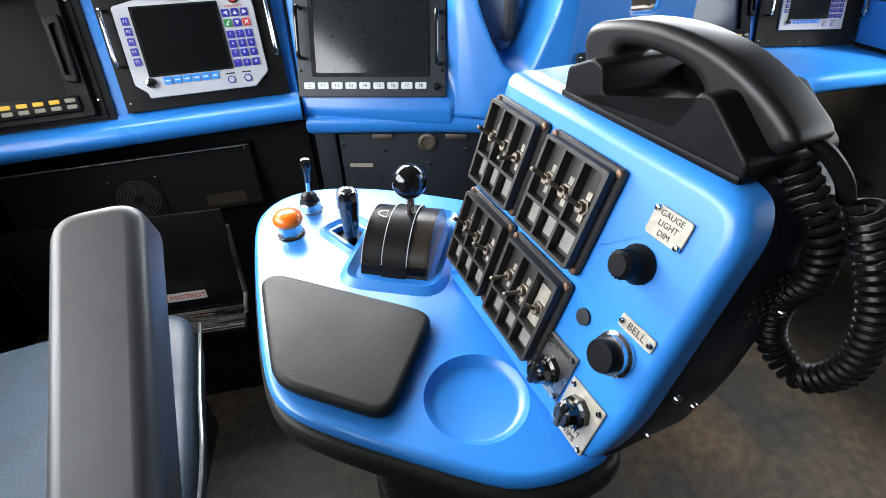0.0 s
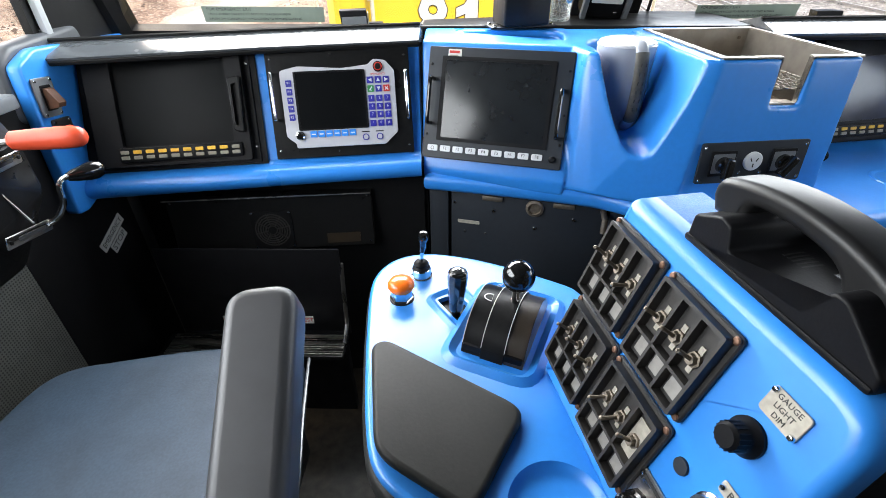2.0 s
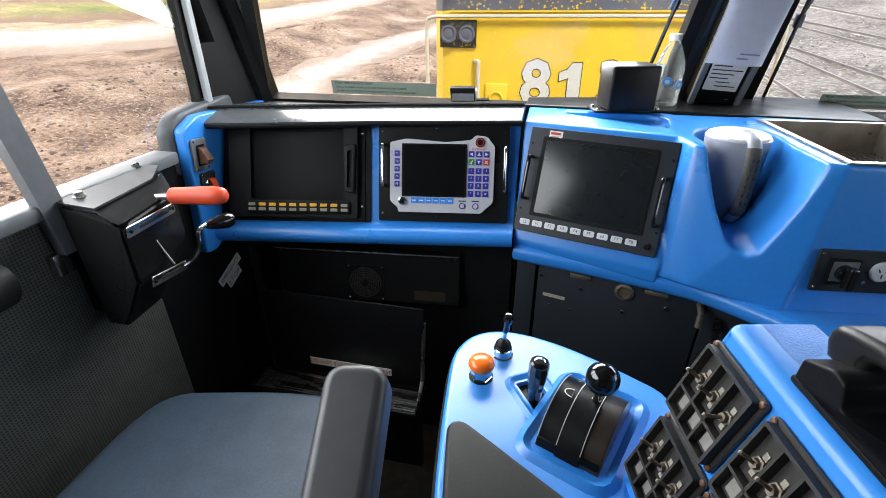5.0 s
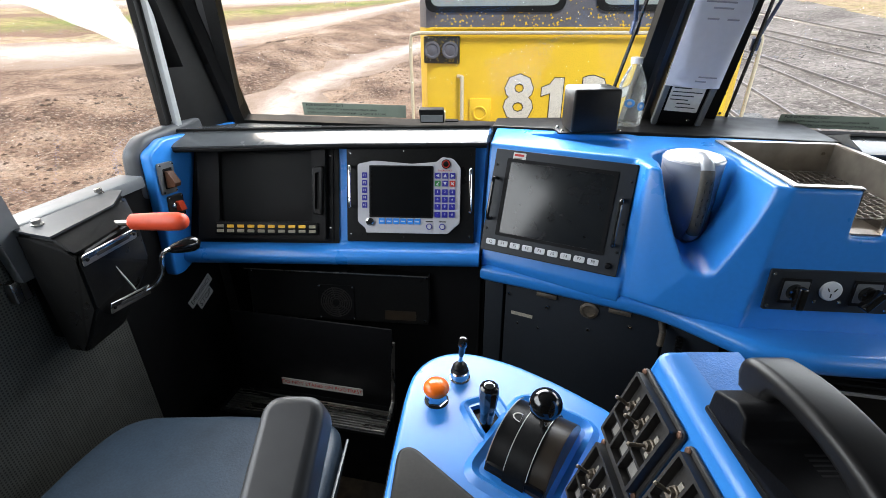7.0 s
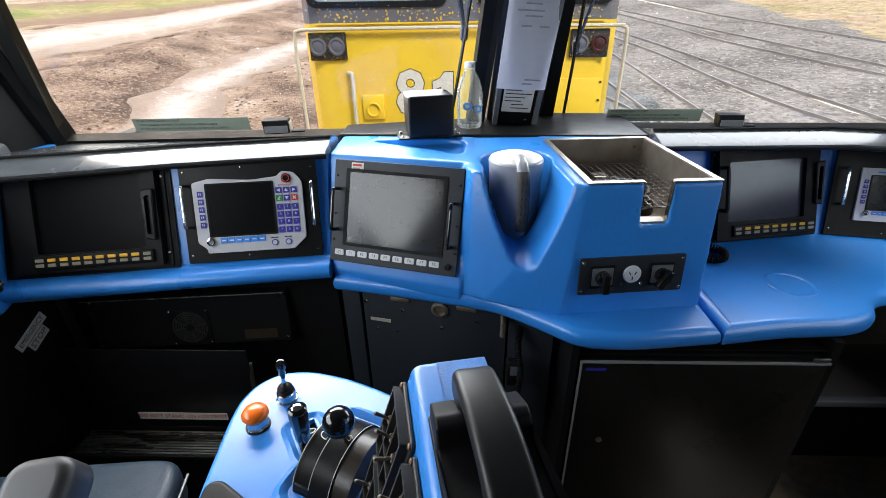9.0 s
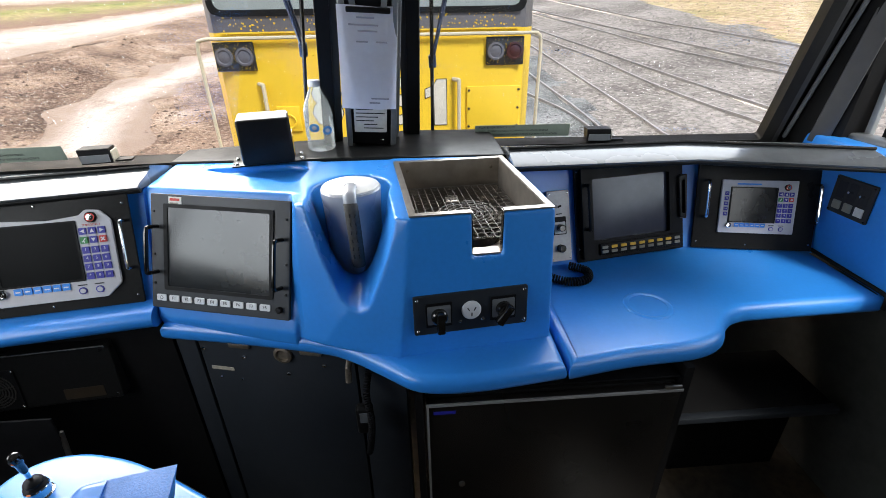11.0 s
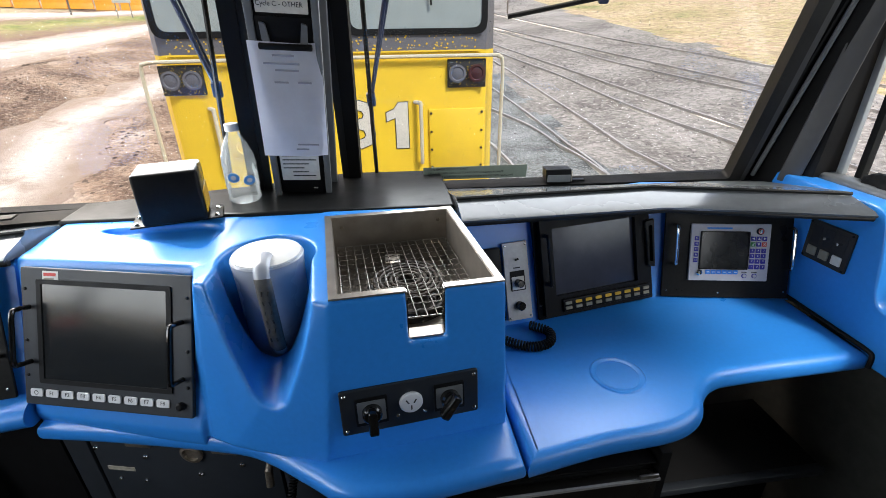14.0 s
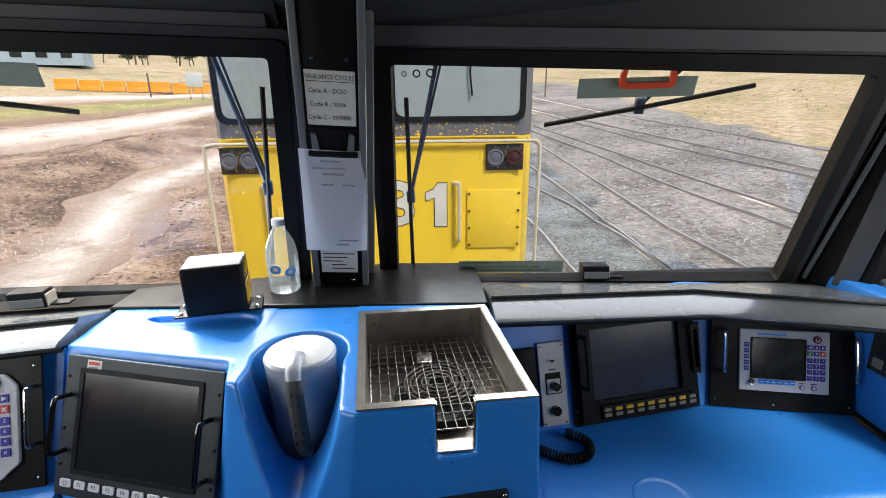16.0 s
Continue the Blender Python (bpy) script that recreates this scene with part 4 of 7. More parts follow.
table_line = [(-0.098, 0.700), (-0.098, 0.750), (-0.080, 0.795), (-0.040, 0.826), (0.020, 0.832), (0.100, 0.812), (0.180, 0.776), (0.285, 0.715), (0.300, 0.240), (0.250, 0.222), (0.185, 0.220), (0.115, 0.258), (0.030, 0.308), (-0.030, 0.350), (-0.052, 0.385), (-0.068, 0.460), (-0.085, 0.580)]
cup_cut = lathe([(0.0, 0.789), (0.044, 0.789), (0.050, 0.791), (0.058, 0.801), (0.062, 0.83), (0, 0.83)], 48, None, Matrix.Translation((0.172, 0.324, 0)))
slot_m = Matrix.Translation((0.062, 0.662, 0)) @ pose(0, 0, 0, 0, 0, 33)
slot_cut = box(0.040, 0.072, 0.08, (0, 0, 0.79), m=slot_m)
bm = carve(prism(rounded(table_line, 0.03, 3), 0.780, 0.800, 0.010, 5), [cup_cut, slot_cut])
part("table", bm, BLUE, pod, "", None, 50)
part("edge_trim", prism(rounded([(0.09 + (x - 0.09) * 1.035, 0.50 + (y - 0.50) * 1.03) for x, y in table_line], 0.03, 3), 0.744, 0.7815, 0.012, 4), VINYL, pod, "black rubber edge strip")
under = [(0.09 + (x - 0.09) * 0.93, 0.50 + (y - 0.50) * 0.93) for x, y in table_line]
neck = [(0.12 + (x - 0.09) * 0.50, 0.50 + (y - 0.50) * 0.50) for x, y in table_line]
part("under_shell", loft([[(x, y, 0.735) for x, y in rounded(neck, 0.02, 3)], [(x, y, 0.744) for x, y in rounded(under, 0.02, 3)]]), BLACK, pod)
part("pedestal", loft([[(x, y, z) for x, y in rounded(neck, 0.02, 3)] for z in (0.0, 0.74)]), BLACK_METAL, pod, "dark steel pedestal")

# raised beads round the lever slot and the quadrant
def bead(m, w, h, r, width=0.009, height=0.005):
    o = rect(w, h, r, -w / 2, -h / 2)
    i = rect(w - 2 * width, h - 2 * width, max(0.004, r - width), -w / 2 + width, -h / 2 + width)
    c = rect(w - width, h - width, max(0.005, r - width / 2), -w / 2 + width / 2, -h / 2 + width / 2)
    bm = bmesh.new()
    rings = [[bm.verts.new(m @ Vector((x, y, z))) for x, y in pts] for pts, z in ((o, 0.0), (c, height), (i, 0.0))]
    for a, b in zip(rings, rings[1:]):
        for k in range(len(a)):
            bm.faces.new([a[k], a[(k + 1) % len(a)], b[(k + 1) % len(b)], b[k]])
    return bm


part("bead", bead(slot_m @ T(0, 0, 0.7995), 0.082, 0.114, 0.026, 0.017, 0.006), BLUE, pod)
QM = Matrix.Translation((0.140, 0.612, 0.7995)) @ pose(0, 0, 0, 0, 0, -23)
part("bead", bead(QM, 0.160, 0.222, 0.04, 0.024, 0.009), BLUE, pod)
# slot plate and selector
part("slot_plate", box(0.040, 0.072, 0.004, (0, 0, 0.788), m=slot_m), BLACK, pod)
sel = part("selector_lever", tube([(0.058, 0.655, 0.785), (0.058, 0.650, 0.812)], 0.008, 12), BLACK_METAL, pod, "black faceted selector lever with a chrome cap")
part("grip", lathe([(0.011, 0.0), (0.0125, 0.004), (0.0165, 0.070), (0.0155, 0.080), (0.012, 0.083), (0, 0.083)], 10, None, Matrix.Translation((0.058, 0.650, 0.808)) @ pose(0, 0, 0, 4, 2, 0)), BLACK_GLOSS, sel)
part("cap", lathe([(0.009, 0), (0.009, 0.002), (0.006, 0.004), (0, 0.0045)], 16, None, Matrix.Translation((0.0608, 0.644, 0.8905)) @ pose(0, 0, 0, 4, 2, 0)), CHROME, sel)
part("marker", ring([(0.010 * math.cos(a), 0.006 * math.sin(a)) for a in np.linspace(0, 5.2, 12)], [(0.008 * math.cos(a), 0.0042 * math.sin(a)) for a in np.linspace(0, 5.2, 12)], 0, 0.001), WHITE, pod, "", slot_m @ T(0.008, 0.02, 0.7905))

# throttle quadrant: three curved shells, a ball-topped lever
quad = part("throttle_quadrant", box(0.094, 0.150, 0.02, (0, 0, 0.006), 0.003, m=QM), BLACK, pod, "worn black throttle quadrant with white markings")


def arc_shell(x0, x1, r, a0, a1, t=0.003):
    sec = []
    for k in range(19):
        a = radians(a0 + (a1 - a0) * k / 18)
        s, c = math.sin(a), math.cos(a)
        sec.append([QM @ Vector((x, rr * s, rr * c - 0.022)) for x, rr in ((x0, r), (x1, r), (x1, r - t), (x0, r - t))])
    return loft(sec)


for x0, x1, r, lab in ((-0.048, -0.018, 0.080, ""), (-0.017, 0.018, 0.083, ""), (0.019, 0.048, 0.080, "")):
    part("curved_shell", arc_shell(x0, x1, r, -74, 70), SCUFFED if x0 > 0 else BLACK_METAL, quad, lab)
for x in (-0.0475, -0.0178, 0.0185):
    part("white_line", arc_shell(x - 0.0005, x + 0.0005, 0.0838, -62, 40, 0.001), LABEL, quad)
for s in (-1, 1):
    o = [(0.080 * math.sin(radians(a)), 0.080 * math.cos(radians(a)) - 0.022) for a in range(-74, 71, 8)]
    mm = QM @ Matrix(((0, 0, 1, s * 0.0478), (1, 0, 0, 0), (0, 1, 0, 0), (0, 0, 0, 1)))
    part("side_plate", prism(o, -0.001, 0.001, m=mm), SCUFFED, quad)
bm = ring([(0.009 * math.cos(a), 0.013 * math.sin(a)) for a in np.linspace(0, 3.3, 10)], [(0.0075 * math.cos(a), 0.0112 * math.sin(a)) for a in np.linspace(0, 3.3, 10)], 0, 0.0006)
part("marking", bm, LABEL, quad, "white detent mark", QM @ pose(-0.026, -0.004, 0.0585, 3, 0, 90))
bm = ring([(0.010 * math.cos(a), 0.005 * math.sin(a)) for a in np.linspace(0.4, 5.4, 12)], [(0.0088 * math.cos(a), 0.0038 * math.sin(a)) for a in np.linspace(0.4, 5.4, 12)], 0, 0.0006)
part("marking", bm, LABEL, quad, "", QM @ pose(-0.030, 0.042, 0.0470, -33, 0, 60))
lev = part("throttle_lever", tube([(0.150, 0.618, 0.83), (0.1475, 0.590, 0.915)], 0.0062, 14), CHROME, pod, "chrome lever with a glossy black ball")
part("ball_knob", lathe([(0.024 * math.sin(a), 0.024 * math.cos(a)) for a in np.linspace(math.pi, 0, 18)], 28, None, Matrix.Translation((0.147, 0.586, 0.925)), False), BLACK_GLOSS, lev)
part("collar", lathe([(0.009, 0), (0.009, 0.006), (0.007, 0.008), (0, 0.008)], 16, None, Matrix.Translation((0.1492, 0.611, 0.852)) @ pose(0, 0, 0, 18, 0, 0)), BRASS, lev)

# palm pad
pad = rounded([(-0.072, 0.560), (-0.050, 0.572), (0.136, 0.455), (0.146, 0.436), (0.084, 0.322), (0.066, 0.314), (-0.026, 0.370), (-0.044, 0.392)], 0.018, 6)
part("palm_pad", prism(pad, 0.799, 0.816, 0.0078, 5), VINYL, pod, "padded black vinyl palm rest")
# orange push button
ob = part("push_button", lathe([(0.021, 0), (0.021, 0.004), (0.019, 0.006), (0.018, 0.020), (0.014, 0.022), (0, 0.022)], 6, None, Matrix.Translation((-0.037, 0.686, 0.799))), CHROME, pod, "orange mushroom button on a chrome nut")
part("nut_washer", lathe([(0.022, 0), (0.022, 0.002), (0, 0.002)], 28, None, Matrix.Translation((-0.037, 0.686, 0.7995))), BLACK, ob)
part("mushroom_cap", lathe([(0.012, 0.018), (0.021, 0.024), (0.0235, 0.029), (0.023, 0.034), (0.019, 0.040), (0.010, 0.044), (0, 0.045)], 30, None, Matrix.Translation((-0.037, 0.686, 0.799))), ORANGE, ob, "orange plastic cap")
# small joystick
js = part("joystick", lathe([(0.020, 0), (0.020, 0.003), (0.0175, 0.004), (0.0175, 0.018), (0.016, 0.020), (0, 0.020)], 26, None, Matrix.Translation((-0.006, 0.752, 0.799))), CHROME, pod, "chrome-based joystick with a rubber boot and black knob")
part("boot", lathe([(0.0155, 0.018), (0.0165, 0.022), (0.013, 0.026), (0.014, 0.030), (0.011, 0.034), (0.006, 0.036), (0, 0.036)], 22, None, Matrix.Translation((-0.006, 0.752, 0.799))), BLACK, js)
part("stick", tube([(-0.006, 0.752, 0.832), (-0.002, 0.746, 0.868)], 0.0038, 10), CHROME, js)
part("knob", lathe([(0.0045, 0.0), (0.0065, 0.012), (0.0062, 0.022), (0.009, 0.030), (0.0095, 0.036), (0.007, 0.043), (0, 0.045)], 18, None, Matrix.Translation((-0.003, 0.748, 0.858)) @ pose(0, 0, 0, 9, 6, 0)), BLACK_GLOSS, js)

# panel housing
cover_line = rounded([(-0.010, 0.006), (0.300, 0.006), (0.318, -0.020), (0.322, -0.215), (0.310, -0.272), (0.000, -0.275)], [0.012, 0.035, 0.02, 0.03, 0.02, 0.01], 6)
part("panel_cover", set_back(prism(cover_line, -0.030, 0.0, 0.012, 4, top_only=True)), BLUE, pod, "", None, 50)
top_line = rounded([(-0.010, 0.004), (0.222, 0.004), (0.222, -0.03), (0.0, -0.03)], 0.006, 3)
part("top_cap", set_back(prism(top_line, -0.094, -0.029, 0.0)), BLUE_TEX, pod, "textured blue top")
part("back_cover", set_back(prism(rounded([(-0.010, -0.024), (0.20, -0.024), (0.20, -0.26), (0.0, -0.26)], 0.006, 3), -0.094, -0.029)), BLUE, pod)
shell_line = rounded([(0.21, 0.000), (0.285, 0.000), (0.313, -0.030), (0.319, -0.215), (0.306, -0.300), (0.19, -0.300)], [0.01, 0.03, 0.02, 0.03, 0.03, 0.01], 5)
shell = part("end_shell", set_back(prism(shell_line, -0.135, -0.0305, 0.010, 3)), NAVY, pod, "dark navy textured end cover")
for x, y, z in ((0.3215, -0.190, -0.050), (0.3195, -0.225, -0.095), (0.3215, -0.120, -0.118), (0.318, -0.245, -0.055)):
    p = PM @ Vector((x, y, 0)) + INTO * -z
    mm = Matrix((INTO, Vector((0, 0, 1)), PH)).transposed().to_4x4()
    mm.translation = p
    part("screw", lathe([(0.0045, 0), (0.004, 0.003), (0, 0.0045)], 12, None, mm), CHROME, shell)
sp = part("speaker_holes", bmesh.new(), INK, shell)
bm = bmesh.new()
mm = Matrix((INTO, Vector((0, 0, 1)), PH)).transposed().to_4x4()
for i in range(7):
    for j in range(7):
        if (i - 3) ** 2 + (j - 3) ** 2 < 11:
            p = PM @ Vector((0.3203, -0.075 - 0.008 * j, 0)) + INTO * (0.065 + 0.008 * i)
            mm.translation = p
            lathe([(0.0022, 0), (0.0022, 0.0008), (0, 0.0008)], 6, bm, mm.copy())
bm.to_mesh(sp.data)
bm.free()
tagged(sp, kind="stuff")


def switch_panel(x, y, gray_last=False):
    """A black three-switch block; x, y its upper left corner on the panel's face."""
    w, h = 0.103, 0.108
    b = part("switch_block", prism(rect(w, h, 0.006, 0, -h), 0.0005, 0.006, 0.0015, 1), BLACK_DUSTY, pod, "dusty black block of three toggle switches", PM @ T(x, y))
    bm = ring(rect(w - 0.012, h - 0.010, 0.003, 0.006, -h + 0.005), rect(w - 0.020, h - 0.018, 0.002, 0.010, -h + 0.009), 0.006, 0.017)
    iw, ih = w - 0.020, h - 0.018
    for k in (1, 2):
        box(0.0035, ih, 0.011, (0.010 + iw * k / 3, -h / 2, 0.0115), bm=bm)
    box(iw, 0.0035, 0.011, (w / 2, -h + 0.009 + ih * 0.34, 0.0115), bm=bm)
    part("frame", bm, BLACK_DUSTY, b)
    for k in range(3):
        cx = 0.010 + iw * (k + 0.5) / 3
        part("label_window", prism(rect(0.0165, 0.020, 0.001, cx - 0.0082, -h + 0.0145), 0.006, 0.0085), LABEL_DIM, b)
        ty = -h + 0.009 + ih * (0.60 if k < 2 else 0.58)
        if gray_last and k == 2:
            part("legend_plate", prism(rect(0.020, 0.046, 0.001, cx - 0.010, ty - 0.020), 0.006, 0.0075), PLATE, b)
        part("tab", box(0.006, 0.030, 0.0012, (cx, ty, 0.0068)), PLATE, b)
        nut = part("toggle_switch", lathe([(0.0082, 0), (0.0082, 0.004), (0.006, 0.0045), (0.0055, 0.009), (0, 0.009)], 6, None, T(cx, ty, 0.006)), BRASS, b)
        tilt = random.choice((-1, 1)) * 0.006 + 0.003
        part("lever", tube([(cx, ty, 0.013), (cx, ty + tilt * 0.6, 0.024), (cx, ty + tilt, 0.034), (cx, ty + tilt * 1.03, 0.0358)], 0.0025, 8, radii=[0.0020, 0.0022, 0.0026, 0.0010]), BRASS, nut)
    for sx, sy in ((0.005, -0.005), (w - 0.005, -0.005), (0.005, -h + 0.005), (w - 0.005, -h + 0.005)):
        screw(b, T(sx, sy, 0.006), 0.0042, COPPER)
    return b


switch_panel(-0.004, -0.018)
switch_panel(0.108, -0.018)
switch_panel(0.004, -0.132)
switch_panel(0.110, -0.134, True)

# gauge dimmer, bell button, wiper knobs
pl = part("engraved_plate", prism(rect(0.036, 0.0255, 0.004, 0.248, -0.0515), 0.0005, 0.0025, 0.0006, 1), PLATE, pod, "engraved cream plate", PM)
for j, wd in enumerate(("GAUGE", "LIGHT", "DIM")):
    text("lettering", wd, 0.0068, INK, pl, T(0.266, -0.0310 - j * 0.0076, 0.0026), 0.0002)
screw(pl, T(0.2510, -0.0292, 0.0025), 0.0030)
screw(pl, T(0.2810, -0.0482, 0.0025), 0.0030)
kb = part("dimmer_knob", lathe([(0.0170, 0), (0.0170, 0.003), (0.0135, 0.007), (0.0122, 0.009), (0.0115, 0.022), (0.009, 0.025), (0, 0.025)], 26, None, PM @ T(0.258, -0.078, 0.0005)), BLACK, pod, "ribbed black dimmer knob")
for k in range(18):
    a = k * math.pi / 9
    part("rib", box(0.0009, 0.0009, 0.012, (0.0117 * math.cos(a), 0.0120 * math.sin(a), 0.016), m=PM @ T(0.258, -0.078, 0.0005)), BLACK, kb)
part("plug", lathe([(0.0085, 0), (0.008, 0.0025), (0, 0.003)], 20, None, PM @ T(0.236, -0.152, 0.0003)), GREY_PANEL, pod, "grey blanking plug")
bb = part("bell_button", lathe([(0.0200, 0), (0.0200, 0.003), (0.0175, 0.005), (0.0175, 0.010), (0, 0.010)], 32, None, PM @ T(0.281, -0.155, 0.0003)), CHROME, pod, "black bell button in a chrome bezel")
part("cap", lathe([(0.0148, 0.008), (0.0148, 0.018), (0.0138, 0.0200), (0, 0.0205)], 28, None, PM @ T(0.281, -0.155, 0.0003)), BLACK, bb)
pl = part("engraved_plate", prism(rect(0.038, 0.0125, 0.003, 0.269, -0.131), 0.0005, 0.0022, 0.0005, 1), PLATE, pod, "engraved cream plate", PM)
text("lettering", "BELL", 0.0095, INK, pl, T(0.288, -0.1248, 0.0023), 0.0002)
screw(pl, T(0.2725, -0.1248, 0.0022), 0.003)
screw(pl, T(0.3035, -0.1248, 0.0022), 0.003)
for x, y, lab in ((0.209, -0.247, "grey wiper speed plate with a black knob"), (0.258, -0.263, "grey wiper plate with a fluted black knob")):
    pl = part("wiper_plate", prism(rect(0.046, 0.058, 0.002, x, y), 0.0005, 0.003, 0.0006, 1), STEEL if x < 0.25 else PLATE, pod, lab, PM)
    for k, (sx, sy) in enumerate(((0.005, 0.053), (0.041, 0.053), (0.041, 0.005), (0.005, 0.005))):
        screw(pl, T(x + sx, y + sy, 0.003), 0.0034)
    kx, ky = x + 0.022, y + (0.022 if x < 0.25 else 0.034)
    k = part("knob", lathe([(0.016, 0), (0.0155, 0.006), (0.0125, 0.008), (0.0115, 0.020), (0.009, 0.022), (0, 0.022)], 8, None, T(kx, ky, 0.003)), BLACK_GLOSS, pl)
    part("pointer", box(0.007, 0.026, 0.012, (kx, ky, 0.020), 0.002, m=None), BLACK_GLOSS, k)
    if x > 0.25:
        text("lettering", "TER'M", 0.0085, INK, pl, T(x + 0.0235, y + 0.0155, 0.0032), 0.0002)
        text("lettering", "WIPE", 0.0085, INK, pl, T(x + 0.0235, y + 0.0070, 0.0032), 0.0002)
    else:
        part("legend_bar", box(0.036, 0.004, 0.0005, (x + 0.023, y + 0.052, 0.0032)), INK, pl)

# telephone on the pod's top
YX = Matrix((PH, INTO, Vector((0, 0, 1)))).transposed().to_4x4()
PHM = Matrix.Translation((0.289, 0.462, 1.0685)) @ YX
ph = thing("telephone_cradle", PHM, "black plastic telephone cradle screwed to the pod's top", "telephone")
XZ = Matrix(((1, 0, 0, 0), (0, 0, -1, 0), (0, 1, 0, 0), (0, 0, 0, 1)))
prof = [(0.0, 0.0), (0.206, 0.0), (0.206, 0.016), (0.164, 0.050), (0.152, 0.049), (0.138, 0.021), (0.056, 0.019), (0.050, 0.042), (0.036, 0.045), (0.002, 0.030)]
part("body", prism(rounded(prof, 0.005, 4), -0.100, -0.004, 0.003, 3, m=XZ), BLACK, ph, "", None, 45)
part("foot_skirt", box(0.206, 0.100, 0.008, (0.102, 0.052, 0.004), 0.003), BLACK, ph)
for k in range(6):
    part("vent_slot", box(0.002, 0.022, 0.0008, (0.070 + 0.005 * k, 0.060, 0.0195), m=None), INK, ph)
part("name_plate", box(0.024, 0.014, 0.0008, (0.128, 0.060, 0.0208), m=pose(0, 0, 0, 0, -4, 0)), GREY_PANEL, ph)
HSM = PHM @ T(-0.017, 0.052, -0.003) @ Matrix.Diagonal((1.035, 0.90, 0.97, 1))
hs = thing("telephone_handset", HSM, "black plastic telephone handset lying in its cradle", "telephone")
over = spline([(0.003, 0.046, 0), (0.005, 0.060, 0), (0.018, 0.071, 0), (0.060, 0.081, 0), (0.105, 0.083, 0), (0.150, 0.076, 0), (0.188, 0.061, 0), (0.216, 0.043, 0), (0.223, 0.034, 0)], 4)
below = spline([(0.222, 0.030, 0), (0.214, 0.020, 0), (0.196, 0.014, 0), (0.168, 0.014, 0), (0.153, 0.026, 0), (0.144, 0.046, 0), (0.126, 0.057, 0), (0.090, 0.061, 0), (0.060, 0.059, 0), (0.049, 0.053, 0), (0.045, 0.032, 0), (0.010, 0.030, 0)], 3)
part("body", prism([(p.x, p.y) for p in over + below], -0.025, 0.025, 0.0085, 5, m=XZ), HANDSET, hs, "", None, 60)
part("strain_relief", tube(spline([(0.208, 0.004, 0.030), (0.224, 0.012, 0.024), (0.238, 0.024, 0.006), (0.244, 0.032, -0.012)], 5), 0.006, 10), BLACK, hs)
bm = coil([PHM @ Vector(p) for p in ((0.244, 0.084, -0.012), (0.256, 0.090, -0.035), (0.282, 0.094, -0.085), (0.290, 0.096, -0.140), (0.268, 0.094, -0.178), (0.236, 0.088, -0.160), (0.230, 0.080, -0.115), (0.244, 0.074, -0.075), (0.238, 0.066, -0.035), (0.205, 0.058, 0.006))], 0.0100, 0.0078, 0.0033, 12)
for v in bm.verts:
    v.co = HSM.inverted() @ v.co
part("cord", bm, BLACK_METAL, hs, "thick black coiled cord")


# ---- driver's seat, brake stand and footwell ----
seat = thing("driver_chair", Matrix(), "blue-grey vinyl driver's seat with a dark padded armrest", "chair")
SZ = 0.615
o = rounded([(-0.760, 0.10), (-0.775, 0.60), (-0.740, 0.690), (-0.50, 0.745), (-0.300, 0.765), (-0.262, 0.740), (-0.195, 0.40), (-0.180, 0.10)], [0.04, 0.1, 0.06, 0.05, 0.05, 0.04, 0.1, 0.04], 5)
part("cushion", prism(o, SZ - 0.10, SZ, 0.022, 6), FABRIC, seat)
part("piping", tube(spline([(-0.250, 0.735, SZ - 0.022), (-0.222, 0.58, SZ - 0.022), (-0.188, 0.40, SZ - 0.022), (-0.176, 0.12, SZ - 0.022)], 5), 0.0035, 8), LIGHT_GREY, seat, "pale piping")
part("seat_base", box(0.44, 0.50, 0.12, (-0.47, 0.40, SZ - 0.155), 0.02), BLACK, seat)
part("column", cyl(0.09, SZ - 0.20, (-0.47, 0.38, (SZ - 0.20) / 2), 20), BLACK_METAL, seat)
part("backrest", box(0.50, 0.12, 0.60, (-0.47, 0.03, SZ + 0.28), 0.05, 4), FABRIC, seat)
d = Vector((0.036, -0.225, -0.100)).normalized()
u = Vector((0, d.z, -d.y)).normalized()
sx = d.cross(u).normalized()
AM = Matrix((sx, -d, u)).transposed().to_4x4()
AM.translation = (-0.161, 0.455, 1.012)
arm = part("armrest", prism(rounded([(-0.040, 0.0), (0.040, 0.0), (0.031, -0.42), (-0.037, -0.42)], [0.030, 0.030, 0.02, 0.02], 8), -0.055, 0.0, 0.014, 6, m=AM), ARM, seat, "padded dark grey armrest", None, 60)
part("armrest_bracket", box(0.02, 0.06, 0.34, (-0.15, 0.12, 0.76), 0.006), BLACK_METAL, seat)

# brake stand on the side wall
EB = thing("brake_stand", Matrix(), "black steel brake controller box with a red handle", "brake controller")
LID = [(-0.851, 0.684), (-0.874, 0.905), (-0.825, 0.915), (-0.770, 0.835), (-0.750, 0.673)]
bm = hull([(x, y, 1.062) for x, y in LID] + [(-0.835, 0.68, 0.79), (-0.850, 0.83, 0.79),
           (-0.688, 0.658, 1.042), (-0.735, 0.845, 1.035), (-0.700, 0.665, 0.92), (-0.735, 0.845, 0.93), (-0.775, 0.67, 0.800), (-0.790, 0.78, 0.795)])
bmesh.ops.bevel(bm, geom=list(bm.edges), offset=0.005, segments=2, affect="EDGES")
part("housing", bm, BLACK_METAL, EB)
part("top_plate", hull([(x, y, z + dz) for x, y, z in ((p[0], p[1], 1.064) for p in LID) for dz in (0.0, 0.004)]), GREY_PANEL, EB, "worn grey top plate")
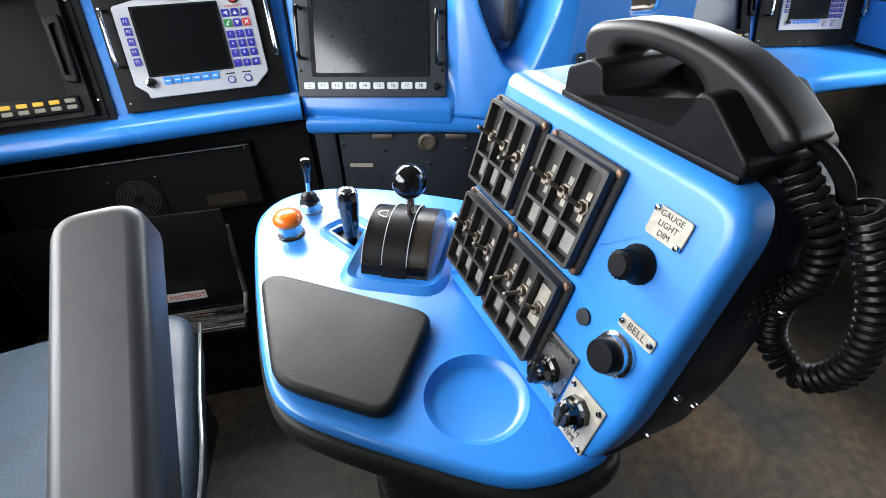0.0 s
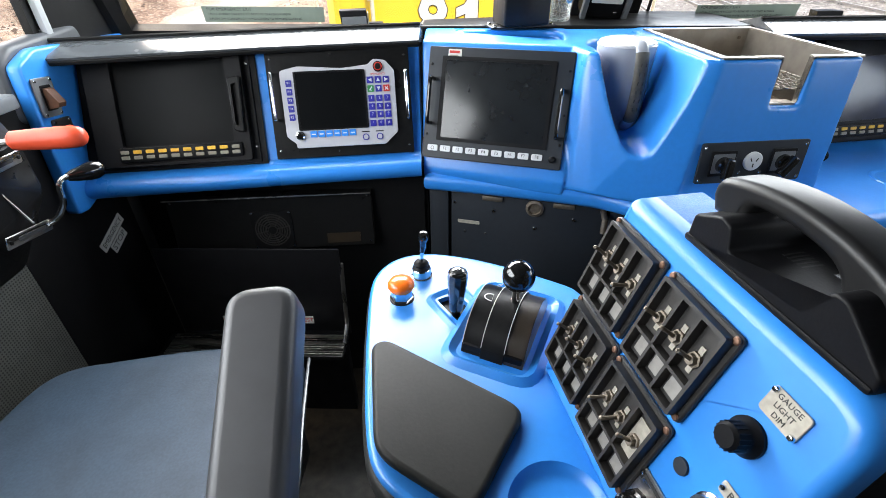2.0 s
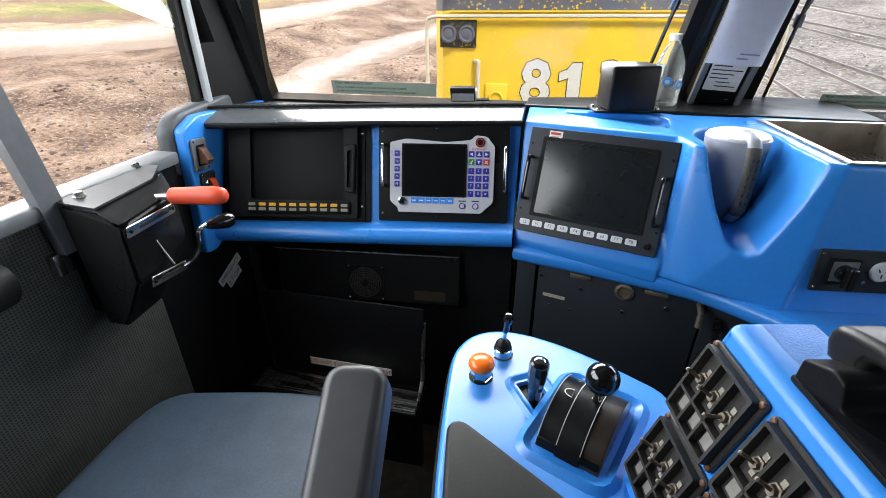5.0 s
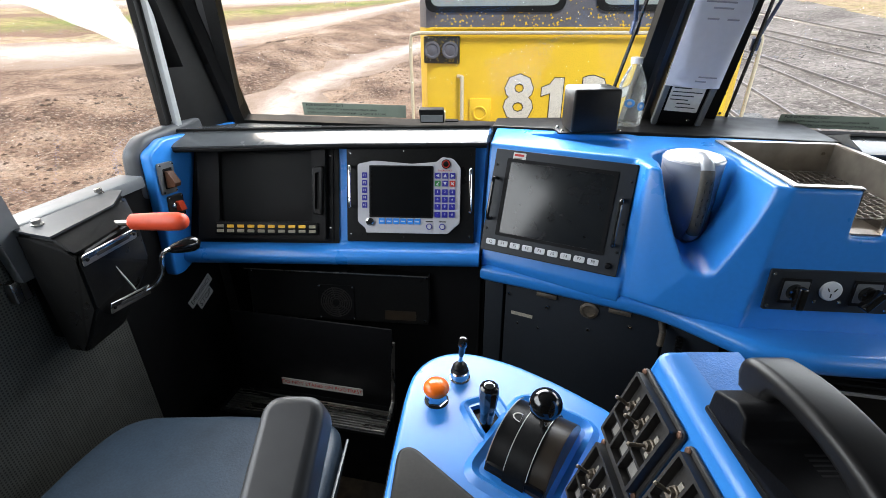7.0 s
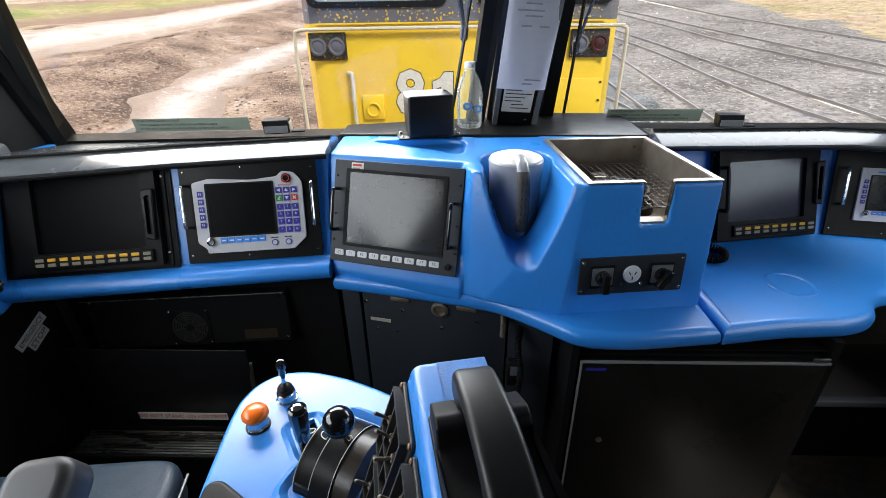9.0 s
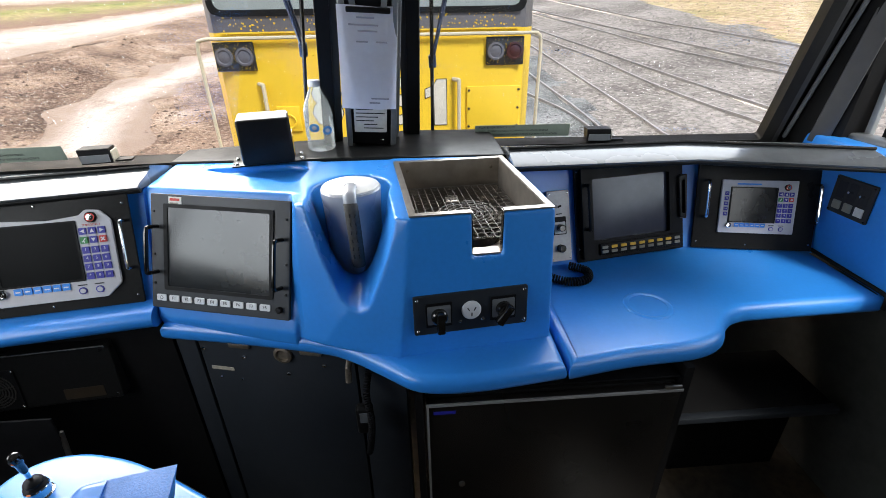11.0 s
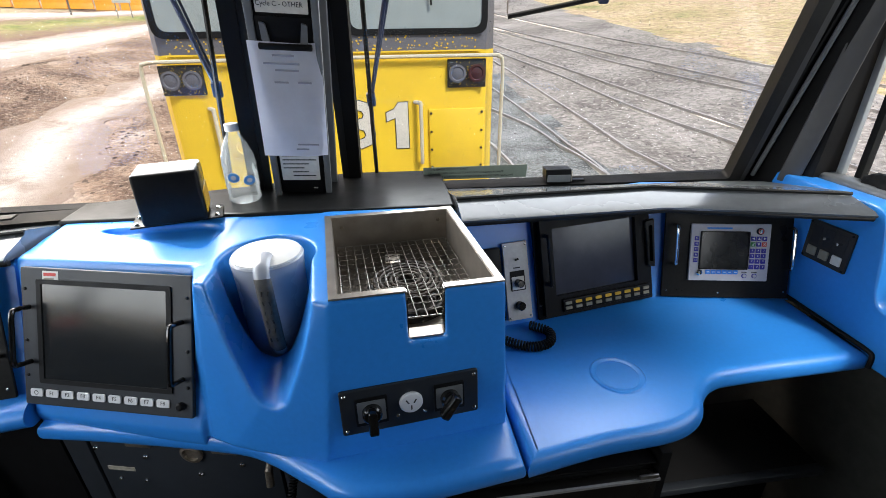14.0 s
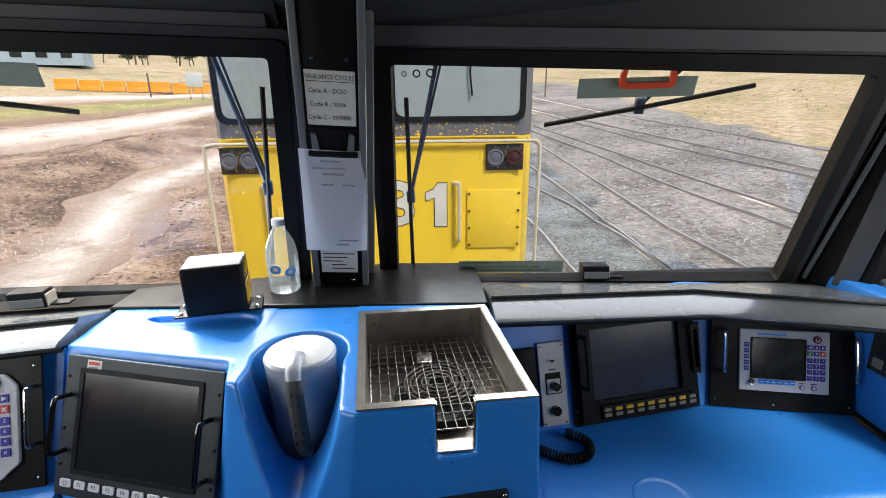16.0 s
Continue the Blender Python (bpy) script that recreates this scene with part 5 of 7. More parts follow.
for x, y in ((-0.826, 0.715), (-0.860, 0.888)):
    part("bolt", lathe([(0.011, 0), (0.011, 0.003), (0.008, 0.004), (0.008, 0.011), (0.006, 0.012), (0, 0.012)], 10, None, Matrix.Translation((x, y, 1.067))), STEEL, EB)
bm = tube([(-0.76, 0.798, 1.04), (-0.70, 0.80, 1.046)], 0.0065, 10)
h = part("red_handle", bm, STEEL, EB, "red-orange plastic grip on a steel rod")
part("grip", lathe([(0.010, 0), (0.0165, 0.006), (0.0185, 0.05), (0.0195, 0.084), (0.0188, 0.101), (0.0170, 0.110), (0.0135, 0.116), (0.008, 0.1195), (0, 0.1205)], 22, None, look((-0.709, 0.803, 1.046), (-0.814, 0.779, 1.0465))), RED_GRIP, h, "red-orange plastic grip")
part("wall_mount", box(0.05, 0.15, 0.22, (-0.855, 0.77, 0.92)), BLACK_METAL, EB)
# slotted plates with levers
FN = Vector((0.967, 0.241, -0.076)).normalized()
for p, q in (((-0.689, 0.662, 1.030), (-0.729, 0.822, 1.012)), ((-0.706, 0.692, 0.905), (-0.738, 0.820, 0.872))):
    p, q = Vector(p), Vector(q)
    ln, ex = (q - p).length, (q - p).normalized()
    ey = FN.cross(ex).normalized()
    mm = Matrix((ex, ey, ex.cross(ey))).transposed().to_4x4()
    mm.translation = p + FN * 0.004
    pl = part("slot_plate", prism(rect(ln, 0.022, 0.004, 0, -0.011), 0.0, 0.003, 0.001, 1), STEEL, EB, "scratched steel scale plate", mm)
    part("slot", prism(rect(ln * 0.62, 0.007, 0.003, ln * 0.22, -0.0035), 0.003, 0.0036), INK, pl)
    for x in (0.010, ln - 0.010):
        part("screw", lathe([(0.004, 0), (0.0035, 0.002), (0, 0.003)], 10, None, T(x, 0, 0.003)), BLACK_METAL, pl)
cr = part("crank_lever", tube(spline([(-0.740, 0.795, 0.872), (-0.722, 0.826, 0.880), (-0.708, 0.842, 0.905), (-0.710, 0.852, 0.934), (-0.713, 0.872, 0.943), (-0.712, 0.892, 0.940)], 6), 0.0055, 10), CHROME, EB, "bent chrome lever with a black knob")
part("knob", lathe([(0.008, 0), (0.0125, 0.012), (0.0175, 0.036), (0.0185, 0.050), (0.015, 0.061), (0.007, 0.067), (0, 0.068)], 20, None, look((-0.714, 0.886, 0.940), (-0.747, 0.829, 0.944))), BLACK_GLOSS, cr)
part("paint_chip", box(0.004, 0.002, 0.10, m=Matrix.Translation((-0.713, 0.752, 0.95)) @ pose(0, 0, 0, 20, 0, 0)), LABEL, EB, "bare scratch in the paint")

# switches on the blue cheek
for y, z, hgt, lab in ((1.072, 1.045, 0.082, "steel plate with a brown flap switch on the blue cheek"), (1.078, 0.966, 0.060, "small black plate with a red rocker lamp")):
    s = thing("cheek_switch", Matrix.Translation((-0.846, y, z)) @ Matrix(((0, 0, 1, 0), (1, 0, 0, 0), (0, 1, 0, 0), (0, 0, 0, 1))) @ pose(0, 0, 0, 0, 0, -6), lab, "switch", "cheek switches")
    part("plate", prism(rect(0.054, hgt, 0.006, -0.027, -hgt / 2), 0.0, 0.006, 0.001, 1), GREY if z > 1 else BLACK_DUSTY, s)
    if z > 1:
        part("recess", prism(rect(0.030, 0.054, 0.004, -0.014, -0.028), 0.006, 0.008, 0.0008, 1), BLACK, s)
        part("flap", hull([(x, yy, zz) for x in (-0.010, 0.012) for yy, zz in ((0.020, 0.007), (0.018, 0.016), (-0.010, 0.034), (-0.020, 0.030), (-0.024, 0.007))]), FLAP, s, "worn brown plastic flap")
    else:
        part("rocker", hull([(x, yy, zz) for x in (-0.004, 0.016) for yy, zz in ((0.012, 0.006), (0.010, 0.014), (-0.012, 0.022), (-0.014, 0.006))]), RED_GRIP, s, "red plastic rocker")
        part("lens", lathe([(0.008, 0), (0.0075, 0.006), (0.004, 0.009), (0, 0.0095)], 16, None, T(-0.013, 0.004, 0.006)), CHROME, s)
    for x in (-0.021, 0.021):
        for yy in (-1, 1):
            screw(s, T(x, yy * (hgt / 2 - 0.006), 0.006), 0.0032)

# footwell: side board, heater panel, footrest
slab("footwell_side", -0.94, -0.879, 0.86, 1.22, 0.0, 1.04, DARK, "dark board beside the footwell", "panel")
es = thing("emergency_stop_sign", Matrix.Translation((-0.8775, 1.066, 0.634)) @ Matrix(((0, 0, 1, 0), (1, 0, 0, 0), (0, 1, 0, 0), (0, 0, 0, 1))) @ pose(0, 0, 0, 0, 0, 22), "white emergency stop label on the dark footwell board", "sign")
part("plate", prism(rect(0.115, 0.030, 0.002), 0.0, 0.0015), LABEL, es)
part("plate", prism(rect(0.070, 0.030, 0.002, 0.022, -0.033), 0.0, 0.0015), LABEL, es)
text("lettering", "EMERGENCY", 0.0215, INK, es, T(0.0575, 0.015, 0.0017), 0.0003, squeeze=0.82)
text("lettering", "STOP", 0.026, INK, es, T(0.057, -0.018, 0.0017), 0.0003)
hp = thing("cab_heater", face((-0.735, 1.145, 0.578), (0.995, 0.10), 8), "dark metal heater panel with a round fan grille, under the console", "heater")
part("panel", prism(rect(0.560, 0.165, 0.004), -0.06, 0.0, 0.002, 1), BLACK_METAL, hp)
part("top_flange", box(0.56, 0.004, 0.03, (0.28, 0.165, 0.004)), BLACK_METAL, hp)
part("flange_edge", box(0.56, 0.003, 0.002, (0.28, 0.1655, 0.0195)), STEEL, hp, "bright worn edge")
fan = part("fan_grille", prism(rect(0.112, 0.112, 0.008, 0.219, 0.006), 0.0005, 0.004), BLACK, hp)
for r in (0.014, 0.021, 0.028, 0.035, 0.042, 0.049):
    o = [(0.275 + r * math.cos(k * math.pi / 16), 0.062 + r * math.sin(k * math.pi / 16)) for k in range(32)]
    i = [(0.275 + (r - 0.0032) * math.cos(k * math.pi / 16), 0.062 + (r - 0.0032) * math.sin(k * math.pi / 16)) for k in range(32)]
    part("grille_ring", ring(o, i, 0.004, 0.006), BLACK_DUSTY, fan)
for k in range(8):
    part("grille_spoke", box(0.036, 0.003, 0.002, (0.032, 0, 0.0055), m=T(0.275, 0.062) @ pose(0, 0, 0, 0, 0, 45 * k + 12)), BLACK_DUSTY, fan)
part("hub", lathe([(0.012, 0.004), (0.011, 0.008), (0, 0.008)], 18, None, T(0.275, 0.062)), BLACK, fan)
for x, y in ((0.223, 0.010), (0.327, 0.010), (0.223, 0.114), (0.327, 0.114), (0.012, 0.012), (0.548, 0.012), (0.548, 0.153), (0.012, 0.153)):
    screw(hp, T(x, y, 0.004 if 0.1 < x < 0.4 else 0.0), 0.0035)
part("data_plate", prism(rect(0.095, 0.030, 0.002, 0.425, 0.012), 0.0, 0.0015), SCUFFED, hp, "dull brown data plate")
slab("console_underside", -0.86, -0.03, 1.24, 1.30, 0.0, 0.775, DARK, "dark back board of the footwell", "panel")
fr = thing("footrest", Matrix(), "black folding footrest with ribbed alloy treads", "footrest")
part("step", box(0.52, 0.09, 0.012, (-0.512, 0.995, 0.362), 0.002, m=None), BLACK_METAL, fr)
for k in range(9):
    part("rib", box(0.50, 0.005, 0.004, (-0.505, 0.959 + 0.009 * k, 0.370)), STEEL, fr)
part("backplate", box(0.50, 0.006, 0.30, (-0.50, 1.065, 0.50), 0.002), BLACK, fr)
part("bracket", tube([(-0.255, 1.00, 0.37), (-0.255, 1.05, 0.40), (-0.25, 1.07, 0.60)], 0.006, 8), STEEL, fr)
part("pillar", box(0.46, 0.03, 0.36, (-0.50, 1.075, 0.18), 0.002), BLACK, fr)
pl = part("warning_strip", box(0.265, 0.002, 0.026, (-0.487, 1.061, 0.404)), LABEL, fr, "white warning strip with red letters")
text("lettering", "DO NOT STAND ON FOOTREST", 0.0185, RED_INK, pl, Matrix.Translation((-0.487, 1.0595, 0.404)) @ pose(0, 0, 0, 90, 0, 0), 0.0003, squeeze=0.98)

# grey cupboard under the centre console
cb = thing("cupboard", face((-0.012, 1.243, 0.0), (0.972, -0.235), 0), "dark grey painted cupboard front with screws and catches", "cupboard")
part("side_post", box(0.055, 0.755, 0.03, (0.028, 0.377, 0.0), 0.003), GREY_PANEL, cb)
part("door", box(0.415, 0.745, 0.018, (0.272, 0.372, 0.006), 0.002), GREY_PANEL, cb)
part("door", box(0.12, 0.745, 0.018, (0.545, 0.372, 0.004), 0.002), GREY_PANEL, cb)
part("name_strip", box(0.062, 0.010, 0.002, (0.115, 0.655, 0.016)), PLATE, cb, "small cream name strip")
for x, y, r in ((0.075, 0.715, 0.006), (0.185, 0.70, 0.006), (0.105, 0.625, 0.004), (0.165, 0.625, 0.004), (0.40, 0.70, 0.006), (0.30, 0.66, 0.006)):
    screw(cb, T(x, y, 0.015), r, CHROME, 0.006)
lk = part("lock_ring", lathe([(0.024, 0), (0.024, 0.006), (0.017, 0.008), (0.016, 0.002), (0, 0.002)], 24, None, T(0.295, 0.722, 0.015)), BRASS, cb)
for x in (0.18, 0.37):
    part("latch", box(0.055, 0.014, 0.008, (x, 0.738, 0.018), 0.002), BRASS, cb)
part("catch", tube([(0.47, 0.735, 0.015), (0.475, 0.725, 0.045), (0.475, 0.69, 0.05)], 0.008, 10), BRASS, cb, "brass cable gland")
mic = thing("hand_microphone", Matrix(), "small black hand microphone hanging on a coiled lead", "microphone")
part("body", box(0.042, 0.026, 0.085, (0.470, 1.060, 0.590), 0.008, 3), BLACK_METAL, mic)
part("face_label", box(0.022, 0.002, 0.03, (0.470, 1.046, 0.605)), GREY, mic)
part("lead", coil([(0.485, 1.10, 0.71), (0.478, 1.065, 0.66), (0.486, 1.045, 0.60), (0.480, 1.045, 0.53), (0.470, 1.06, 0.47)], 0.007, 0.006, 0.0022), BLACK, mic)

# fridge under the desk
fg = thing("fridge", Matrix(), "black built-in fridge with a bright trim edge, under the desk", "fridge")
part("body", box(0.590, 0.46, 0.66, (0.915, 1.245, 0.365), 0.004), BLACK_METAL, fg)
part("door", box(0.590, 0.024, 0.655, (0.915, 1.000, 0.366), 0.004), FRIDGE, fg, "satin black door")
part("trim", box(0.592, 0.005, 0.006, (0.915, 0.9865, 0.692)), ALLOY, fg, "bright strip along the door's edge")
# glint on the door's left edge, laid on as a pale strip
part("trim", box(0.005, 0.005, 0.62, (0.622, 0.9865, 0.379)), ALLOY, fg, "bright strip along the door's edge")
part("trim", box(0.040, 0.006, 0.010, (1.185, 0.985, 0.704), 0.002), STEEL, fg, "steel hinge cover")
part("top_channel", box(0.59, 0.05, 0.004, (0.915, 1.03, 0.716)), BLACK, fg)
part("lock", lathe([(0.008, 0), (0.008, 0.004), (0, 0.005)], 14, None, Matrix.Translation((0.70, 0.988, 0.42)) @ pose(0, 0, 0, 90, 0, 0)), STEEL, fg)
part("badge", box(0.05, 0.002, 0.008, (0.66, 0.987, 0.668)), KEY_BLUE, fg)
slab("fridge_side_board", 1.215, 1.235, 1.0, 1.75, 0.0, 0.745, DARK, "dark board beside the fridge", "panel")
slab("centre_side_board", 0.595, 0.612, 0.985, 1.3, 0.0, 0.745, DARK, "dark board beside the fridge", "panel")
ft = thing("second_footrest", Matrix(), "dark footrest step with a pale metal nosing, under the second desk", "footrest")
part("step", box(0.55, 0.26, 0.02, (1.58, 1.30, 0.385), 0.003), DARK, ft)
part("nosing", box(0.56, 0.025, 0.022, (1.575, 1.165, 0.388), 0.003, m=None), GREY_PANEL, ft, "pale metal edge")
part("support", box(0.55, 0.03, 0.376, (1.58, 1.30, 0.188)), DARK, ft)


# ---- kettle and hob ----
KM = Matrix.Translation((KX, KY, 0.868))
kt = thing("kettle", KM, "pale grey plastic electric kettle with a ribbed dark grip", "kettle")
part("body", lathe([(0.0, 0.0), (0.056, 0.0), (0.060, 0.004), (0.062, 0.03), (0.0665, 0.20), (0.069, 0.240), (0.0695, 0.246), (0.067, 0.249), (0, 0.249)], 40), KETTLE, kt)
part("lid", lathe([(0.066, 0.2485), (0.065, 0.252), (0.055, 0.256), (0.030, 0.2585), (0, 0.259)], 36), WHITE, kt, "white lid")
hp_ = spline([(0.004, -0.030, 0.2585), (0.005, -0.060, 0.260), (0.007, -0.084, 0.250), (0.010, -0.094, 0.215), (0.012, -0.094, 0.150), (0.012, -0.088, 0.100), (0.010, -0.066, 0.066)], 6)
sec = []
for k, p in enumerate(hp_):
    d_ = (hp_[min(k + 1, len(hp_) - 1)] - hp_[max(k - 1, 0)]).normalized()
    nrm = Vector((1, 0, 0)).cross(d_).normalized()
    sec.append([p + Vector((1, 0, 0)) * (0.0145 * math.cos(a)) + nrm * (0.0095 * math.sin(a)) for a in (2 * math.pi * j / 14 for j in range(14))])
part("handle", loft(sec), KETTLE, kt, "pale grey handle")
mid = [s for k, s in enumerate(sec) if 14 <= k <= 32]
sec2 = []
for s in mid:
    c = sum((Vector(v) for v in s), Vector()) / len(s)
    sec2.append([c + (Vector(v) - c) * 1.06 for v in s])
gr = part("grip", loft(sec2), GRIP, kt, "dark grey rubber grip")
for k in range(6):
    for sx_ in (-0.007, 0.007):
        part("dimple", box(0.0022, 0.003, 0.008, m=Matrix.Translation((0.0115 + sx_ * 0.8, -0.1036, 0.118 + 0.020 * k)) @ pose(0, 0, 0, 0, 12 if k % 2 else -12, 0)), INK, gr)
part("switch", box(0.018, 0.010, 0.012, (0.010, -0.064, 0.040), 0.003), BLACK, kt)

hb = thing("hob", Matrix(), "grimy stainless hob tray with a wire rack and coil element", "hob")


def wall_strip(a0, b0, a1, b1, z0, z1, t=0.004):
    p, q = Vector(hob(a0, b0, 0)), Vector(hob(a1, b1, 0))
    n = Vector((-(q - p).y, (q - p).x, 0)).normalized() * t
    return hull([p + Vector((0, 0, z)) for z in (z0, z1)] + [q + Vector((0, 0, z)) for z in (z0, z1)] + [p + n + Vector((0, 0, z)) for z in (z0, z1)] + [q + n + Vector((0, 0, z)) for z in (z0, z1)])


e = 0.037
part("tray_wall", wall_strip(e, 1 - e, 1 - e, 1 - e, 0.97, 1.117, -0.004), DIRTY_STEEL, hb)
part("tray_wall", wall_strip(e, e, e, 1 - e, 0.97, 1.117, -0.004), DIRTY_STEEL, hb)
part("tray_wall", wall_strip(1 - e, e, 1 - e, 1 - e, 0.97, 1.117, 0.004), DIRTY_STEEL, hb)
part("tray_wall", wall_strip(e, e, 0.420, e, 0.97, 1.117, 0.004), DIRTY_STEEL, hb)
part("tray_wall", wall_strip(0.650, e, 1 - e, e, 0.97, 1.117, 0.004), DIRTY_STEEL, hb)
part("tray_floor", hull([hob(a, b, z) for a in (e, 1 - e) for b in (e, 1 - e) for z in (0.966, 0.985)]), DIRTY_STEEL, hb)
part("notch_sill", hull([hob(a, b, z) for a in (0.433, 0.637) for b in (0.004, 0.08) for z in (1.0205, 1.024)]), DIRTY_STEEL, hb)
for a in (0.4285, 0.6415):
    part("notch_side", hull([hob(a + da, b, z) for da in (-0.003, 0.003) for b in (0.003, 0.036) for z in (1.022, 1.117)]), STEEL, hb)
rim = [((0.0, 0.955), (1.0, 1.0)), ((0.0, 0.0), (0.045, 0.955)), ((0.955, 0.0), (1.0, 0.955)), ((0.045, 0.0), (0.423, 0.040)), ((0.647, 0.0), (0.955, 0.040))]
for (a0, b0), (a1, b1) in rim:
    part("rim", hull([hob(a, b, z) for a in (a0, a1) for b in (b0, b1) for z in (1.1165, 1.1195)]), DIRTY_STEEL, hb, "worn steel rim")
rack = part("wire_rack", tube([hob(a, b, 1.048) for a, b in ((0.07, 0.07), (0.93, 0.07), (0.93, 0.93), (0.07, 0.93), (0.07, 0.075))], 0.0015, 6), STEEL, hb, "crimped wire rack")
for k in range(15):
    u = 0.07 + 0.86 * k / 14
    part("wire", tube([*[hob(u, 0.07 + 0.86 * j / 28, 1.0475 + (0.0012 if (j + k) % 2 else -0.0012)) for j in range(29)]], 0.0010, 5), WIRE, rack)
    part("wire", tube([*[hob(0.07 + 0.86 * j / 28, u, 1.0475 + (-0.0012 if (j + k) % 2 else 0.0012)) for j in range(29)]], 0.0010, 5), WIRE, rack)
c0 = Vector(hob(0.525, 0.50, 1.008))
el = [(c0.x + (0.016 + 0.0118 * k / 20) * math.cos(k * 0.314), c0.y + (0.016 + 0.0118 * k / 20) * math.sin(k * 0.314), 1.0360) for k in range(0, 106)]
part("coil_element", tube(el, 0.0042, 8), COIL, hb, "dark spiral heating element")
part("drip_bowl", lathe([(0.092, 0.0), (0.090, 0.022), (0.083, 0.022), (0.060, 0.004), (0, 0.003)], 36, None, Matrix.Translation((c0.x, c0.y, 0.9855))), SCUFFED, hb)
part("element_block", box(0.035, 0.045, 0.020, (0, 0, 0), 0.003, m=Matrix.Translation(hob(0.47, 0.76, 1.030))), DIRTY_STEEL, hb)
for a, b in ((0.12, 0.953), (0.88, 0.953)):
    part("screw", lathe([(0.0045, 0), (0.004, 0.003), (0, 0.004)], 10, None, Matrix.Translation(hob(a, b, 1.095)) @ pose(0, 0, 0, 90, 0, 0)), BRASS, hb)


# ---- centre post and things on the dash ----
B0, B1 = Vector((0.492, 1.690, 1.085)), Vector((0.548, 1.447, 1.760))
py = (B1 - B0).normalized()
pz = Vector((1, 0.03, 0)).cross(py).normalized()
px = py.cross(pz)
POST = Matrix((px, py, pz)).transposed().to_4x4()
POST.translation = B0
cp = thing("centre_post", POST, "grey windscreen centre post with a black plate", "pillar", "", "structure")
part("body", box(0.160, 0.86, 0.05, (0.0, 0.40, -0.035), 0.004), GREY, cp)
BODY = POST.inverted()
POST = Matrix.Translation((0.003, -0.078, 0.022)) @ POST @ Matrix.Diagonal((0.95, 1.0, 0.95, 1))
BODY = BODY @ POST
part("cable_channel", box(0.136, 0.78, 0.072, (0.0, 0.405, -0.040), 0.006), BLACK_METAL, cp, "black cable channel", BODY)
for x in (-0.066, 0.066):
    part("side_flange", box(0.016, 0.78, 0.020, (x, 0.405, 0.0), 0.003), GREY, cp, "", BODY)
part("plate", box(0.112, 0.77, 0.010, (0.0, 0.405, -0.004), 0.002), BLACK, cp, "black painted plate", BODY)
for x, y in ((-0.035, 0.595), (0.035, 0.595), (0.030, 0.035), (0.034, 0.035), (-0.062, 0.70), (0.062, 0.69)):
    screw(cp, BODY @ T(x, y, 0.002), 0.0038, CHROME)
sg = thing("vigilance_sign", POST @ T(-0.052, 0.462, 0.003), "grey engraved sign with black letters on the centre post", "sign")
part("plate", prism(rect(0.104, 0.112, 0.002), 0.0, 0.002), LABEL, sg)
for j, (wd, s, x) in enumerate((("VIGILANCE CYCLES", 0.0125, 0.052), ("Cycle A - DOO", 0.0135, 0.046), ("Cycle B - NSW", 0.0135, 0.046), ("Cycle C - OTHER", 0.0135, 0.048))):
    text("lettering", wd, s, INK, sg, T(x, 0.099 - j * 0.0275, 0.0022), 0.0003, squeeze=0.92)
part("underline", box(0.098, 0.0012, 0.0005, (0.052, 0.0905, 0.0022)), INK, sg)
cl = thing("clipboard_clip", POST @ T(-0.058, 0.395, 0.003), "black spring clip holding paper on the centre post", "clip")
part("back", box(0.116, 0.062, 0.003, (0.058, 0.030, 0.0015), 0.001), BLACK, cl)
part("jaw", box(0.110, 0.012, 0.012, (0.058, 0.006, 0.012), 0.003), BLACK_METAL, cl)
for x in (0.020, 0.096):
    part("ear", prism(rounded([(x - 0.008, 0.008), (x + 0.008, 0.008), (x + (0.002 if x < 0.05 else 0.010), 0.048), (x - (0.010 if x < 0.05 else 0.002), 0.052)], 0.003, 3), 0.004, 0.010), GREY, cl)
pp = thing("paper_sheets", POST @ T(-0.078, 0.148, 0.010), "white paper sheets with faint writing, hanging in a clip", "paper")
sec = []
for k in range(9):
    v = k / 8
    off = 0.012 * (1 - v) ** 2
    sec.append([(0.0 - 0.002 * (1 - v), 0.262 * v, off + 0.002), (0.05, 0.262 * v, off + 0.004), (0.10, 0.262 * v - 0.002, off + 0.003), (0.150, 0.262 * v, off - 0.001)])
bm = loft(sec, closed=False)
bmesh.ops.solidify(bm, geom=bm.faces[:], thickness=0.0012)
part("sheet", bm, PAPER, pp)
for x, y, w in ((0.06, 0.235, 0.045), (0.055, 0.218, 0.075), (0.065, 0.204, 0.05), (0.05, 0.178, 0.03), (0.10, 0.178, 0.03), (0.095, 0.03, 0.05), (0.08, 0.018, 0.03)):
    part("writing_bar", box(w, 0.004, 0.0006, (x + 0.01, y, 0.0045 + 0.012 * (1 - y / 0.262) ** 2), m=None), PALE_INK, pp)
ns = thing("notice_label", POST @ T(-0.050, 0.062, 0.0025), "small grey notice with rows of fine black print", "sign")
part("plate", prism(rect(0.096, 0.108, 0.002), 0.0, 0.0015), LABEL, ns)
for j in range(8):
    w = (0.082, 0.078, 0.05, 0.084, 0.064, 0.052, 0.04, 0.058)[j]
    part("writing_bar", box(w, 0.0030, 0.0004, (0.006 + w / 2 + (0.022 if j > 5 else 0), 0.096 - 0.0118 * j, 0.0017)), INK, ns)

